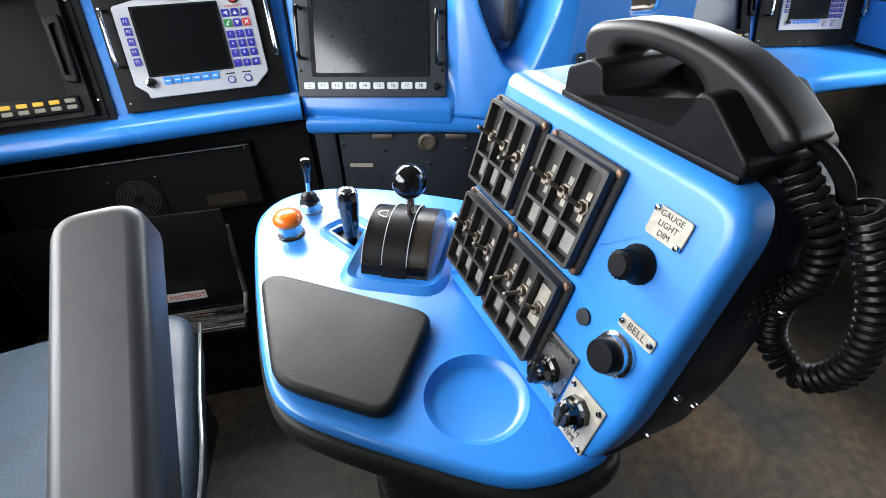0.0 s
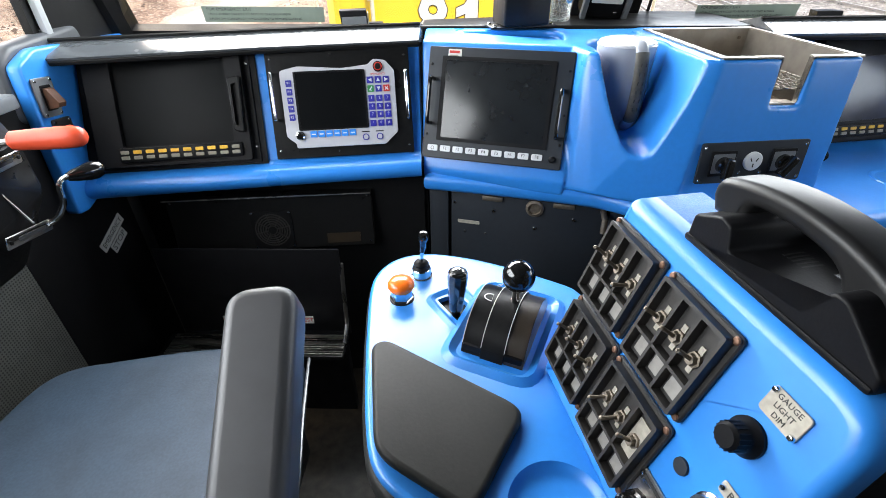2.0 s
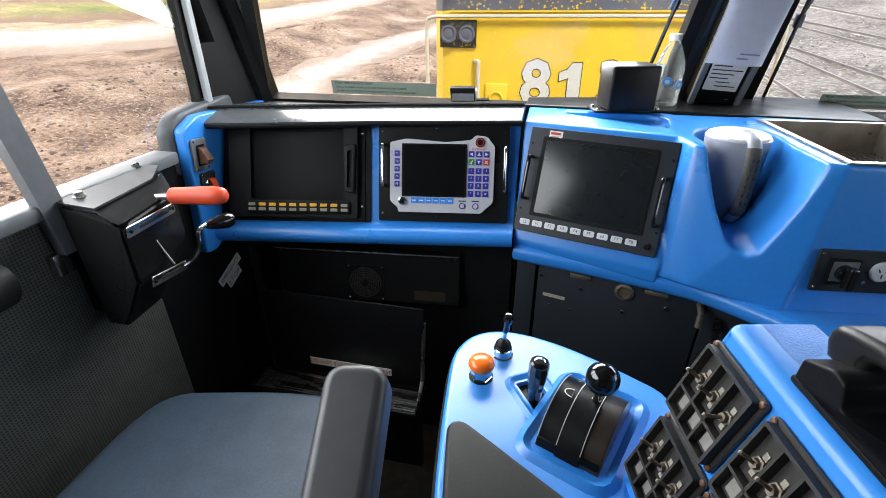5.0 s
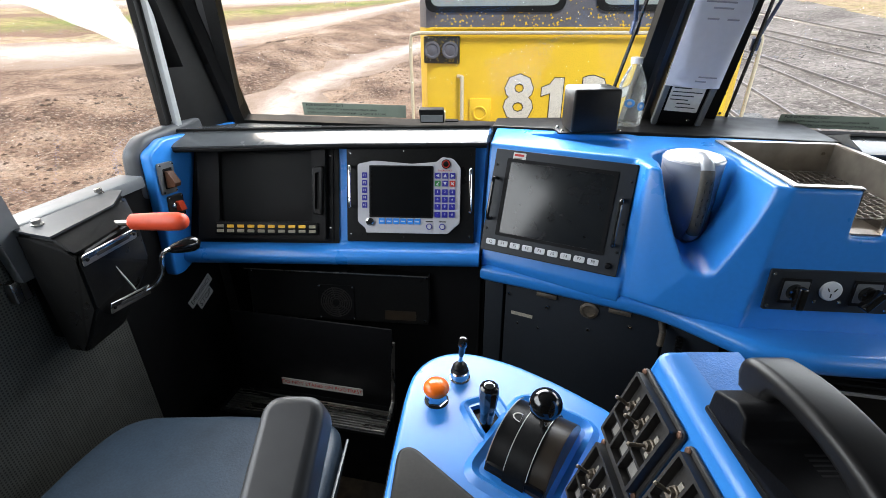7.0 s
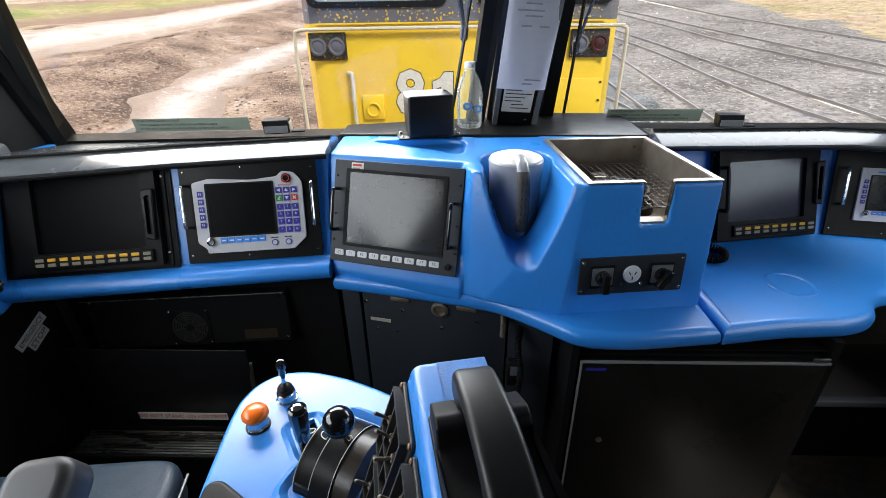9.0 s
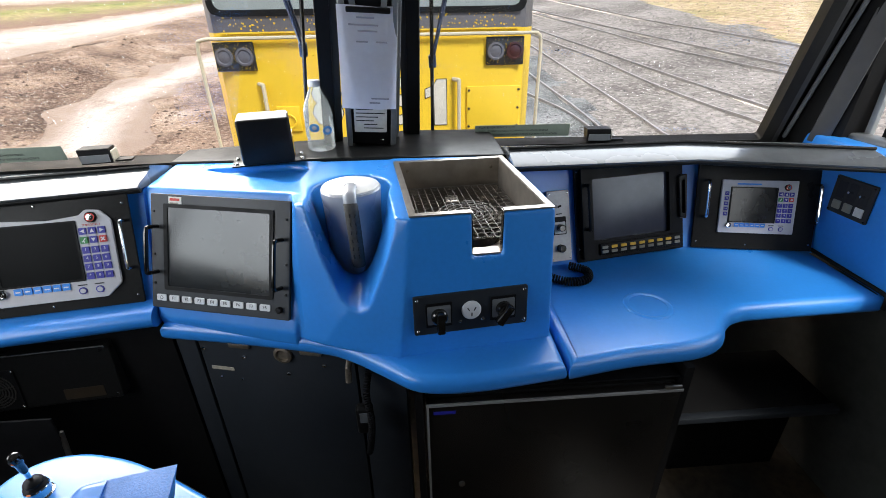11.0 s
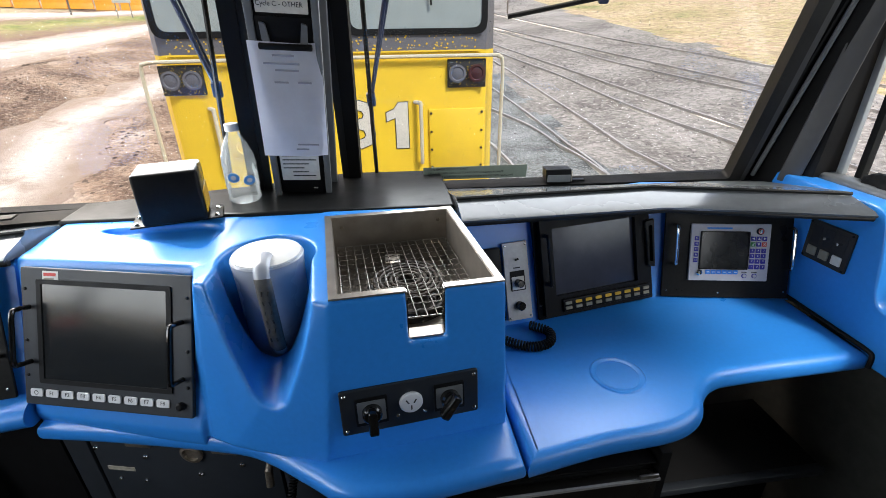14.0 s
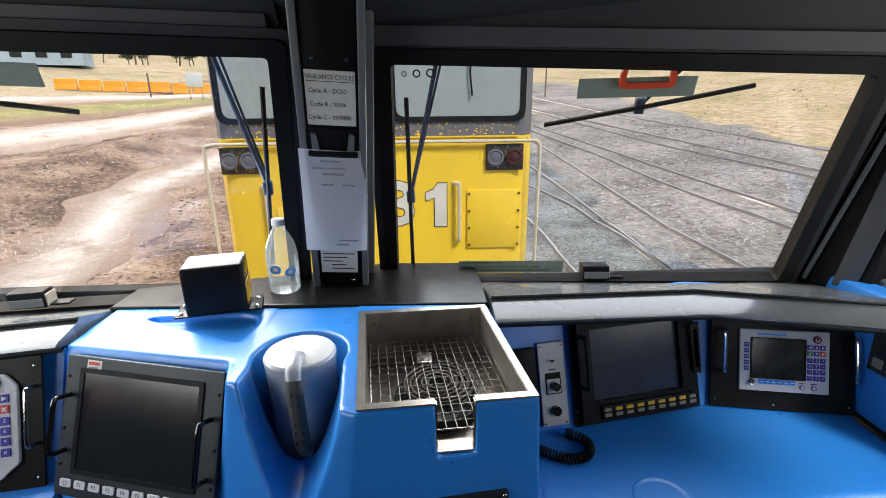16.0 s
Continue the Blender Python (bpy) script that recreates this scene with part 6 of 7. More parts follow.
# alerter box
BX_M = Matrix.Translation((0.186, 1.403, 1.1235)) @ pose(0, 0, 0, 0, 0, 14)
bx = thing("alerter_box", BX_M, "black steel box bolted on a bracket to the dash top", "box")
part("housing", box(0.128, 0.105, 0.114, (0.064, 0.055, 0.063), 0.007, 3), BLACK_METAL, bx)
part("base_flange", box(0.185, 0.075, 0.004, (0.064, 0.055, 0.002), 0.001), BLACK_METAL, bx)
part("side_label", box(0.002, 0.085, 0.05, (0.1295, 0.055, 0.045)), KEY_YELLOW, bx, "yellow side label")
for x in (-0.018, 0.146):
    screw(bx, T(x, 0.03, 0.004), 0.006, CHROME, 0.006)
    screw(bx, T(x, 0.08, 0.004), 0.006, CHROME, 0.006)

# water bottle
bt = thing("water_bottle", Matrix.Translation((0.355, 1.583, 1.1225)) @ Matrix.Diagonal((1.14, 1.14, 0.94, 1)), "clear crumpled water bottle with blue round labels", "bottle")
PET = glass("clear_bottle_plastic", (0.90, 0.95, 0.97), 0.2)
_n, _l = PET.node_tree.nodes, PET.node_tree.links
_d, _x = _n.new("ShaderNodeBsdfTranslucent"), _n.new("ShaderNodeMixShader")
_d.inputs[0].default_value = (0.85, 0.90, 0.92, 1)
_x.inputs[0].default_value = 0.09
_l.new(_n["Material Output"].inputs[0].links[0].from_socket, _x.inputs[1])
_l.new(_d.outputs[0], _x.inputs[2])
_l.new(_x.outputs[0], _n["Material Output"].inputs[0])
WATER = mat("blue_label_print", (0.10, 0.36, 0.78), 0.4, grain=60, vary=0.2)
part("body", lathe([(0.0, 0.002), (0.030, 0.0), (0.034, 0.006), (0.033, 0.020), (0.0345, 0.024), (0.0325, 0.032), (0.0345, 0.040), (0.0345, 0.085), (0.0335, 0.090), (0.035, 0.097), (0.033, 0.120), (0.026, 0.145), (0.017, 0.168), (0.0125, 0.178), (0.0125, 0.188), (0, 0.188)], 28), PET, bt, "clear plastic")
part("cap", lathe([(0.0145, 0.183), (0.0145, 0.199), (0.013, 0.201), (0, 0.201)], 20), WHITE, bt, "white screw cap")
for a, z in ((-100, 0.072), (-50, 0.062)):
    ca, sa = math.cos(radians(a)), math.sin(radians(a))
    mm = Matrix.Translation((0.0352 * ca, 0.0352 * sa, z)) @ pose(0, 0, 0, 90, 0, a + 90)
    part("round_label", lathe([(0.0125, -0.0005), (0.0125, 0.0008), (0.008, 0.001), (0, 0.001)], 22, None, mm), WATER, bt)
    part("label_centre", lathe([(0.006, 0.001), (0.006, 0.0014), (0, 0.0014)], 16, None, mm), WHITE, bt)

# small black gauge lamps on the dash top
def dash_lamp(m, side):
    t_ = thing("dash_lamp", m, "small black lamp housing with a yellowed label on the dash top", "lamp", "dash lamps")
    part("hood", prism(rounded([(0.0, 0.0), (0.075, 0.0), (0.072, 0.040), (-0.004, 0.040)], 0.003, 2), -0.02, 0.025, 0.002, 1, m=Matrix(((1, 0, 0, 0), (0, 0, -1, 0), (0, 1, 0, 0), (0, 0, 0, 1)))), BLACK, t_)
    part("glass_strip", box(0.068, 0.003, 0.020, (0.036, -0.027, 0.014)), GREY, t_)
    part("side_label", box(0.003, 0.040, 0.030, (0.0755, 0.0, 0.017)), PLATE, t_)
    part("foot", box(0.115, 0.03, 0.005, (0.060, 0.0, 0.0025), 0.001), BLACK_METAL, t_)
    return t_


dash_lamp(Matrix.Translation((-0.269, 1.520, 1.122)) @ pose(0, 0, 0, 0, 0, 10), 1)
dash_lamp(Matrix.Translation((1.178, 1.700, 1.090)) @ pose(0, 0, 0, 0, 0, -4), 1)


# stickers on the glass
def exit_sticker(frame_m, x, y, w, lines):
    s = thing("exit_sticker", frame_m @ T(x, y, 0.001), "pale green emergency exit sticker on the windscreen glass", "sticker", "window stickers")
    part("film", prism(rect(w, 0.044, 0.001), 0.0, 0.0006), STICKER, s)
    if lines:
        text("lettering", "FOR EMERGENCY EXIT", 0.0115, INK, s, T(0.012, 0.036, 0.0008), 0.0002, "LEFT")
        text("lettering", "1.PULL RUBBER HANDLE TO REMOVE GLAZING RUBBER", 0.0088, INK, s, T(0.012, 0.0225, 0.0008), 0.0002, "LEFT")
        text("lettering", "2.PUSH ON CORNERS OF WINDSCREEN TO REMOVE GLAZING", 0.0088, INK, s, T(0.012, 0.0095, 0.0008), 0.0002, "LEFT")
    return s


exit_sticker(LWM, 0.199, 0.016, 0.325, True)
exit_sticker(RWM, 0.182, 0.020, 0.30, True)
exit_sticker(RWM, 0.458, 0.532, 0.255, False)
exit_sticker(LWM, 0.560, 0.548, 0.24, False)
for m_, x, y in ((RWM, 0.541, 0.556),):
    r_ = thing("pull_handle", m_ @ T(x, y, 0.012), "red rubber pull handle of the emergency window", "handle")
    part("loop", ring(rounded([(0, 0), (0.122, 0), (0.118, 0.045), (0.004, 0.045)], 0.014, 4), rounded([(0.013, 0.012), (0.109, 0.012), (0.106, 0.050), (0.016, 0.050)], 0.008, 4), -0.004, 0.006), RED_GRIP, r_)
for k, x in enumerate((0.072, 0.100, 0.131)):
    g_ = thing("glass_mark", RWM @ T(x, 0.598, 0.001), "tiny dark glazing mark printed on the windscreen", "sticker", "glazing marks")
    n_ = 20
    r0 = (0.006, 0.009, 0.010)[k]
    part("print", ring([(r0 * math.cos(2 * math.pi * j / n_), r0 * math.sin(2 * math.pi * j / n_)) for j in range(n_)], [(r0 * 0.65 * math.cos(2 * math.pi * j / n_), r0 * 0.65 * math.sin(2 * math.pi * j / n_)) for j in range(n_)], 0, 0.0005), INK, g_)


# wipers outside the glass
def wiper(frame_m, a0, a1, b0, b1):
    z = -0.045
    w = thing("wiper", frame_m, "blue-black windscreen wiper resting outside the glass", "wiper", "wipers")
    part("arm", tube([(*a0, z - 0.010), (*a1, z + 0.008)], 0.0055, 6), WIPER, w)
    part("link", tube([(a0[0] + 0.012, a0[1], z - 0.014), (a1[0] + 0.004, a1[1] + 0.01, z)], 0.003, 6), WIPER, w)
    part("blade", tube([(*b0, z + 0.016), ((b0[0] + b1[0]) / 2, (b0[1] + b1[1]) / 2, z + 0.020), (*b1, z + 0.016)], 0.0055, 6), RUBBER, w, "black rubber blade")
    part("clamp", box(0.022, 0.036, 0.016, (a1[0], a1[1], z + 0.012), 0.003), WIPER, w)
    return w


wiper(RWM, (0.150, 0.640), (0.056, 0.263), (0.068, 0.535), (0.042, 0.0))
wiper(LWM, (1.085, 0.640), (1.172, 0.303), (1.187, 0.553), (1.160, 0.07))
wiper(RWM, (0.760, 0.640), (0.613, 0.499), (0.396, 0.459), (0.857, 0.541))
wiper(LWM, (0.560, 0.640), (0.640, 0.515), (0.440, 0.535), (0.827, 0.488))

# right cheek: switch block, grey pocket with fittings, black cloth
XM = Matrix(((0, 0, -1, 1.8195), (-1, 0, 0, 0), (0, 1, 0, 0), (0, 0, 0, 1)))
sb = thing("cheek_switch_block", XM @ T(-1.405, 0.940) @ pose(0, 0, 0, 0, 0, 2), "black block of three switches on the blue cheek", "switch panel")
part("plate", prism(rect(0.125, 0.105, 0.004), 0.0, 0.008, 0.0015, 1), BLACK_DUSTY, sb)
for k in range(3):
    part("label_window", prism(rect(0.026, 0.024, 0.002, 0.014 + 0.036 * k, 0.014), 0.008, 0.0105), KEY_GREY if k < 2 else LABEL, sb)
    part("recess", prism(rect(0.026, 0.048, 0.002, 0.014 + 0.036 * k, 0.046), 0.008, 0.0088), INK, sb)
    if k:
        part("toggle", tube([(0.027 + 0.036 * k, 0.070, 0.008), (0.027 + 0.036 * k, 0.072, 0.022)], 0.0035, 8), CHROME, sb)
for x, y in ((0.005, 0.006), (0.120, 0.006), (0.005, 0.099), (0.120, 0.099)):
    screw(sb, T(x, y, 0.008), 0.003, BLACK_METAL)
ft = thing("wall_fitting", Matrix.Translation((1.91, 1.20, 1.015)), "small steel bracket and knob on the grey window pocket", "bracket")
part("bracket", box(0.05, 0.03, 0.012, (0, -0.01, 0.02), 0.003), STEEL, ft)
part("knob", cyl(0.013, 0.03, (0.0, -0.025, 0.0), 14, "y", None, 0.003), STEEL, ft)
cp_ = thing("metal_cup", Matrix.Translation((1.90, 1.055, 0.93)), "small steel cap standing on the window pocket", "cap")
part("body", lathe([(0.020, 0), (0.022, 0.004), (0.020, 0.012), (0.016, 0.014), (0.016, 0.028), (0.012, 0.032), (0, 0.032)], 18), STEEL, cp_)
bm = bmesh.new()
bmesh.ops.create_icosphere(bm, subdivisions=4, radius=1.0)
for v in bm.verts:
    n1 = noise.noise(v.co * 1.7 + Vector((3, 1, 2)))
    n2 = noise.noise(v.co * 4.5)
    s = 1 + 0.45 * n1 + 0.18 * n2
    v.co = Vector((v.co.x * 0.045 * s, v.co.y * 0.10 * s, max(-0.026, v.co.z * 0.055 * s + 0.02 * max(0, v.co.z))))
solo("black_cloth", bm, DARK, Matrix.Translation((1.935, 1.345, 1.118)) @ Matrix.Scale(0.74, 4), "crumpled black cloth lying on the window sill", "cloth")

# side windows: sills, frames, glass
for side, x in ((-1, LEFT), (1, RIGHT)):
    w = thing("window_3" if side < 0 else "window_4", Matrix(), "sliding side window in a light grey metal frame", "window", "", "structure")
    xo = x + side * 0.025
    part("sill", box(0.07, 1.84 if side < 0 else 2.3, 0.03, (x + side * 0.006, 0.09 if side < 0 else 0.32, 1.056), 0.006), GREY if side < 0 else WHITE, w, "painted sill")
    yf = 1.205 if side < 0 else 1.483
    part("front_post", box(0.016, 0.020, 0.66, (xo - side * (0.02 if side < 0 else 0.042), yf, 1.39), 0.004, m=None), PALE_FRAME, w, "pale vertical window frame")
    part("seal", box(0.02, 0.018, 0.66, (xo, yf - 0.020, 1.39)), RUBBER, w)
    part("slider_post", hull([(x - side * 0.022 + dx, (0.675 if side < 0 else 0.60) + dy + (z - 1.07) * -0.10, z) for dx in (-0.012, 0.012) for dy in (-0.022, 0.022) for z in (0.965, 1.72)]), GREY, w, "grey sliding frame")
    p = part("pane", box(0.004, 2.2, 0.66, (xo, 0.36, 1.39)), GLASS, w)
    p.visible_shadow = False
# grab bolster by the side window
hd = thing("arm_bolster", Matrix(), "black padded arm bolster below the side window", "armrest")
part("pad", tube(spline([(-0.86, 0.10, 0.98), (-0.855, 0.35, 0.98), (-0.855, 0.50, 0.975), (-0.86, 0.545, 0.97)], 5), 0.045, 16), VINYL, hd)
part("bracket", box(0.02, 0.035, 0.045, (-0.872, 0.665, 0.945), 0.003), STEEL, hd)

# rain drops drying on the windscreens
DROP = glass("rain_water", (0.93, 0.95, 0.96), 0.04)
rgd = random.Random(21)
for ob_, x0, x1, y0, y1, cnt in ((RW, 0.55, 1.03, 0.30, 0.54, 420), (RW, 0.05, 1.0, 0.06, 0.54, 160), (LW, 0.35, 1.12, 0.06, 0.52, 150)):
    bm = bmesh.new()
    for k in range(cnt):
        r_ = rgd.uniform(0.0007, 0.0022)
        lathe([(r_, 0.0), (r_ * 0.85, r_ * 0.35), (r_ * 0.4, r_ * 0.6), (0, r_ * 0.65)], 7, bm, T(rgd.uniform(x0, x1), rgd.uniform(y0, y1), -0.0042) @ pose(0, 0, 0, 180, 0, 0) @ Matrix.Diagonal((1, rgd.uniform(1, 1.5), 1, 1)))
    tagged(part("rain_drops", bm, DROP, ob_, "clear drops of rain"), kind="stuff")


# ---- outside: yard, hills, the other locomotive ----
def terrain(x, y):
    d = math.hypot(x, y)
    z = -1.6 + 0.12 * max(0.0, d - 14) - 0.00022 * max(0.0, d - 60) ** 2 * (d < 200)
    if x < -2:
        # earth bank between the road and the muddy track
        b = math.exp(-(((x + 12.5 - (y - 16) * 0.10) / 2.2) ** 2))
        z += (0.45 + 0.25 * noise.noise(Vector((x * 0.5, y * 0.5, 0)))) * b * min(1, max(0, (-2 - x) / 3))
    z += 0.05 * noise.noise(Vector((x * 0.8, y * 0.8, 3))) * min(1.0, d / 8) + 0.9 * noise.noise(Vector((x * 0.03, y * 0.03, 7))) * min(1.0, max(0, d - 30) / 40)
    return z


def earth(name, stops, scale, rough=0.9, bump=0.6, fleck=None, dist=0.03, rim=None):
    """Ground cover: noise between several earth colours, and pebbles."""
    m = bpy.data.materials.new(name)
    m.use_nodes = True
    n, l = m.node_tree.nodes, m.node_tree.links
    b = n["Principled BSDF"]
    b.inputs["Roughness"].default_value = rough
    b.inputs["Specular IOR Level"].default_value = 0.2
    tc = n.new("ShaderNodeTexCoord")
    a, f, v = n.new("ShaderNodeTexNoise"), n.new("ShaderNodeTexNoise"), n.new("ShaderNodeTexVoronoi")
    a.inputs["Scale"].default_value, f.inputs["Scale"].default_value, v.inputs["Scale"].default_value = scale, scale * 14, scale * 34
    a.inputs["Detail"].default_value, f.inputs["Detail"].default_value = 8, 6
    for q in (a, f, v):
        l.new(tc.outputs["Object"], q.inputs["Vector"])
    r = n.new("ShaderNodeValToRGB")
    e_ = r.color_ramp.elements
    e_[0].position, e_[1].position = stops[0][0], stops[-1][0]
    e_[0].color, e_[1].color = (*stops[0][1], 1), (*stops[-1][1], 1)
    for p, c in stops[1:-1]:
        e_.new(p).color = (*c, 1)
    l.new(a.outputs[0], r.inputs[0])
    mx = n.new("ShaderNodeMix")
    mx.data_type, mx.blend_type = "RGBA", "OVERLAY"
    mx.inputs[0].default_value = 0.95
    l.new(r.outputs[0], mx.inputs[6])
    l.new(f.outputs[0], mx.inputs[7])
    last = mx.outputs[2]
    if fleck:
        vr = n.new("ShaderNodeMapRange")
        vr.inputs[1].default_value, vr.inputs[2].default_value = 0.62, 0.95
        l.new(v.outputs["Color"], vr.inputs[0])
        m2 = n.new("ShaderNodeMix")
        m2.data_type = "RGBA"
        m2.inputs[7].default_value = (*fleck, 1)
        l.new(vr.outputs[0], m2.inputs[0])
        l.new(last, m2.inputs[6])
        last = m2.outputs[2]
    if rim:
        # the strip's worn edges run out into earth
        at, mt_, rr = n.new("ShaderNodeAttribute"), n.new("ShaderNodeMath"), n.new("ShaderNodeMapRange")
        at.attribute_name = "rim"
        w2 = n.new("ShaderNodeTexNoise")
        w2.inputs["Scale"].default_value, w2.inputs["Detail"].default_value = 1.1, 9
        l.new(tc.outputs["Object"], w2.inputs["Vector"])
        l.new(at.outputs["Fac"], mt_.inputs[0])
        l.new(w2.outputs[0], mt_.inputs[1])
        rr.inputs[1].default_value, rr.inputs[2].default_value = 0.62, 1.18
        l.new(mt_.outputs[0], rr.inputs[0])
        m3 = n.new("ShaderNodeMix")
        m3.data_type = "RGBA"
        m3.inputs[7].default_value = (*rim, 1)
        l.new(rr.outputs[0], m3.inputs[0])
        l.new(last, m3.inputs[6])
        last = m3.outputs[2]
    l.new(last, b.inputs["Base Color"])
    bp = n.new("ShaderNodeBump")
    bp.inputs["Strength"].default_value, bp.inputs["Distance"].default_value = bump, dist
    l.new(v.outputs["Distance"], bp.inputs["Height"])
    l.new(bp.outputs[0], b.inputs["Normal"])
    return m


DIRT = earth("brown_dirt", [(0.32, (0.085, 0.052, 0.036)), (0.45, (0.175, 0.112, 0.078)), (0.58, (0.30, 0.210, 0.150)), (0.72, (0.43, 0.345, 0.275))], 0.55, fleck=(0.38, 0.295, 0.225), bump=1.0, dist=0.06)
GRAVEL = earth("dark_yard_gravel", [(0.32, (0.085, 0.078, 0.072)), (0.5, (0.150, 0.140, 0.130)), (0.68, (0.22, 0.207, 0.195))], 0.35, fleck=(0.30, 0.285, 0.27), bump=0.9)
BALLAST = earth("blue_grey_ballast", [(0.32, (0.060, 0.066, 0.068)), (0.5, (0.125, 0.136, 0.138)), (0.7, (0.21, 0.22, 0.225))], 0.9, fleck=(0.30, 0.32, 0.325), bump=1.0)
MUD = earth("pale_wet_clay_road", [(0.34, (0.20, 0.145, 0.11)), (0.46, (0.33, 0.28, 0.24)), (0.56, (0.43, 0.40, 0.365)), (0.68, (0.52, 0.495, 0.47))], 1.1, 0.5, 0.6, fleck=(0.46, 0.41, 0.365), rim=(0.185, 0.122, 0.086))
DRYGRASS = earth("dry_grass", [(0.28, (0.15, 0.16, 0.06)), (0.42, (0.27, 0.21, 0.12)), (0.58, (0.33, 0.26, 0.17)), (0.75, (0.28, 0.19, 0.135))], 0.18, fleck=(0.24, 0.24, 0.09), bump=0.8, dist=0.08)

# one ground sheet: fine near the locomotives, coarse out to the hills
ax = sorted({round(s * v, 3) for v in [0.35 * k for k in range(0, 58)] + [20.5 * 1.075 ** k for k in range(0, 46)] for s in (-1, 1)})
idx, verts, faces, mats = {}, [], [], []
for x in ax:
    for y in ax:
        idx[(x, y)] = len(verts)
        verts.append((x, y, terrain(x, y)))
for i in range(len(ax) - 1):
    for j in range(len(ax) - 1):
        x, y = (ax[i] + ax[i + 1]) / 2, (ax[j] + ax[j + 1]) / 2
        faces.append((idx[(ax[i], ax[j])], idx[(ax[i + 1], ax[j])], idx[(ax[i + 1], ax[j + 1])], idx[(ax[i], ax[j + 1])]))
        wob = 1.2 * noise.noise(Vector((x * 0.6, y * 0.6, 11)))
        d = math.hypot(x, y)
        if x > 1.8 + wob * 0.6:
            far = 15.8 + 0.05 * y + wob
            k = 2 if (x < 6.4 - 0.02 * y + wob * 0.7 and y < 22) else (1 if x < far and y < 60 else 3)
        else:
            edge = -20.5 - 0.15 * (y - 20) + wob * 1.2
            k = 0 if x > edge and d < 70 else 3
        mats.append(k)
me = bpy.data.meshes.new("ground")
me.from_pydata(verts, [], faces)
for mt in (DIRT, GRAVEL, BALLAST, DRYGRASS):
    me.materials.append(mt)
me.polygons.foreach_set("material_index", mats)
me.shade_smooth()
tagged(new("ground", me), "brown earth, dark gravel yard and dry grassy hills", "ground", "", "structure")


def stones(name, x0, x1, y0, y1, count, lo, hi, material, label, seed, keep):
    """Loose stones and clods strewn over the ground, more of them close by."""
    rg = random.Random(seed)
    vs, fs = [], []
    while len(fs) < count * 8:
        y = y0 + (y1 - y0) * rg.random() ** 1.7
        x = rg.uniform(x0, x1)
        if not keep(x, y):
            continue
        r = lo + (hi - lo) * rg.random() ** 3
        a = rg.uniform(0, 6.28)
        c, q = math.cos(a) * r, math.sin(a) * r
        z = terrain(x, y)
        k0 = len(vs)
        e = [rg.uniform(0.6, 1.3) for _ in range(4)]
        vs += [(x + c * e[0], y + q * e[0], z), (x - q * e[1], y + c * e[1], z), (x - c * e[2], y - q * e[2], z), (x + q * e[3], y - c * e[3], z),
               (x + rg.uniform(-0.3, 0.3) * r, y + rg.uniform(-0.3, 0.3) * r, z + r * rg.uniform(0.35, 0.8)), (x, y, z - r)]
        fs += [(k0 + i, k0 + (i + 1) % 4, k0 + 4) for i in range(4)] + [(k0 + (i + 1) % 4, k0 + i, k0 + 5) for i in range(4)]
    me_ = bpy.data.meshes.new(name)
    me_.from_pydata(vs, [], fs)
    me_.materials.append(material)
    return tagged(new(name, me_), label, "stones", "", "stuff")


CLOD = mat("brown_earth_clod", (0.17, 0.115, 0.085), 0.95, grain=6, vary=0.5, bump=0.3, dirt=(0.36, 0.30, 0.25), wear=0.3, spec=0.1)
STONE = mat("grey_yard_stone", (0.16, 0.155, 0.15), 0.9, grain=5, vary=0.5, bump=0.2, dirt=(0.42, 0.41, 0.40), wear=0.3, spec=0.15)
for m_ in (CLOD, STONE):
    # each stone takes a tone of its own
    n_, l_ = m_.node_tree.nodes, m_.node_tree.links
    g_, r_, x_ = n_.new("ShaderNodeNewGeometry"), n_.new("ShaderNodeMapRange"), n_.new("ShaderNodeMix")
    r_.inputs[3].default_value, r_.inputs[4].default_value = 0.45, 1.5
    x_.data_type, x_.blend_type = "RGBA", "MULTIPLY"
    x_.inputs[0].default_value = 1.0
    l_.new(g_.outputs["Random Per Island"], r_.inputs[0])
    l_.new(n_["Principled BSDF"].inputs["Base Color"].links[0].from_socket, x_.inputs[6])
    l_.new(r_.outputs[0], x_.inputs[7])
    l_.new(x_.outputs[2], n_["Principled BSDF"].inputs["Base Color"])
stones("earth_clods", -13.5, 1.6, 3.0, 24, 9000, 0.012, 0.085, CLOD, "loose brown clods and stones on the bare earth", 31, lambda x, y: x < 1.2 and abs(x + 5.5 + 0.2 * (y - 4)) > 0.7)
stones("yard_stones", 1.9, 17, 3.0, 26, 14000, 0.010, 0.050, STONE, "loose grey stones scattered over the gravel yard", 32, lambda x, y: x > 1.9)


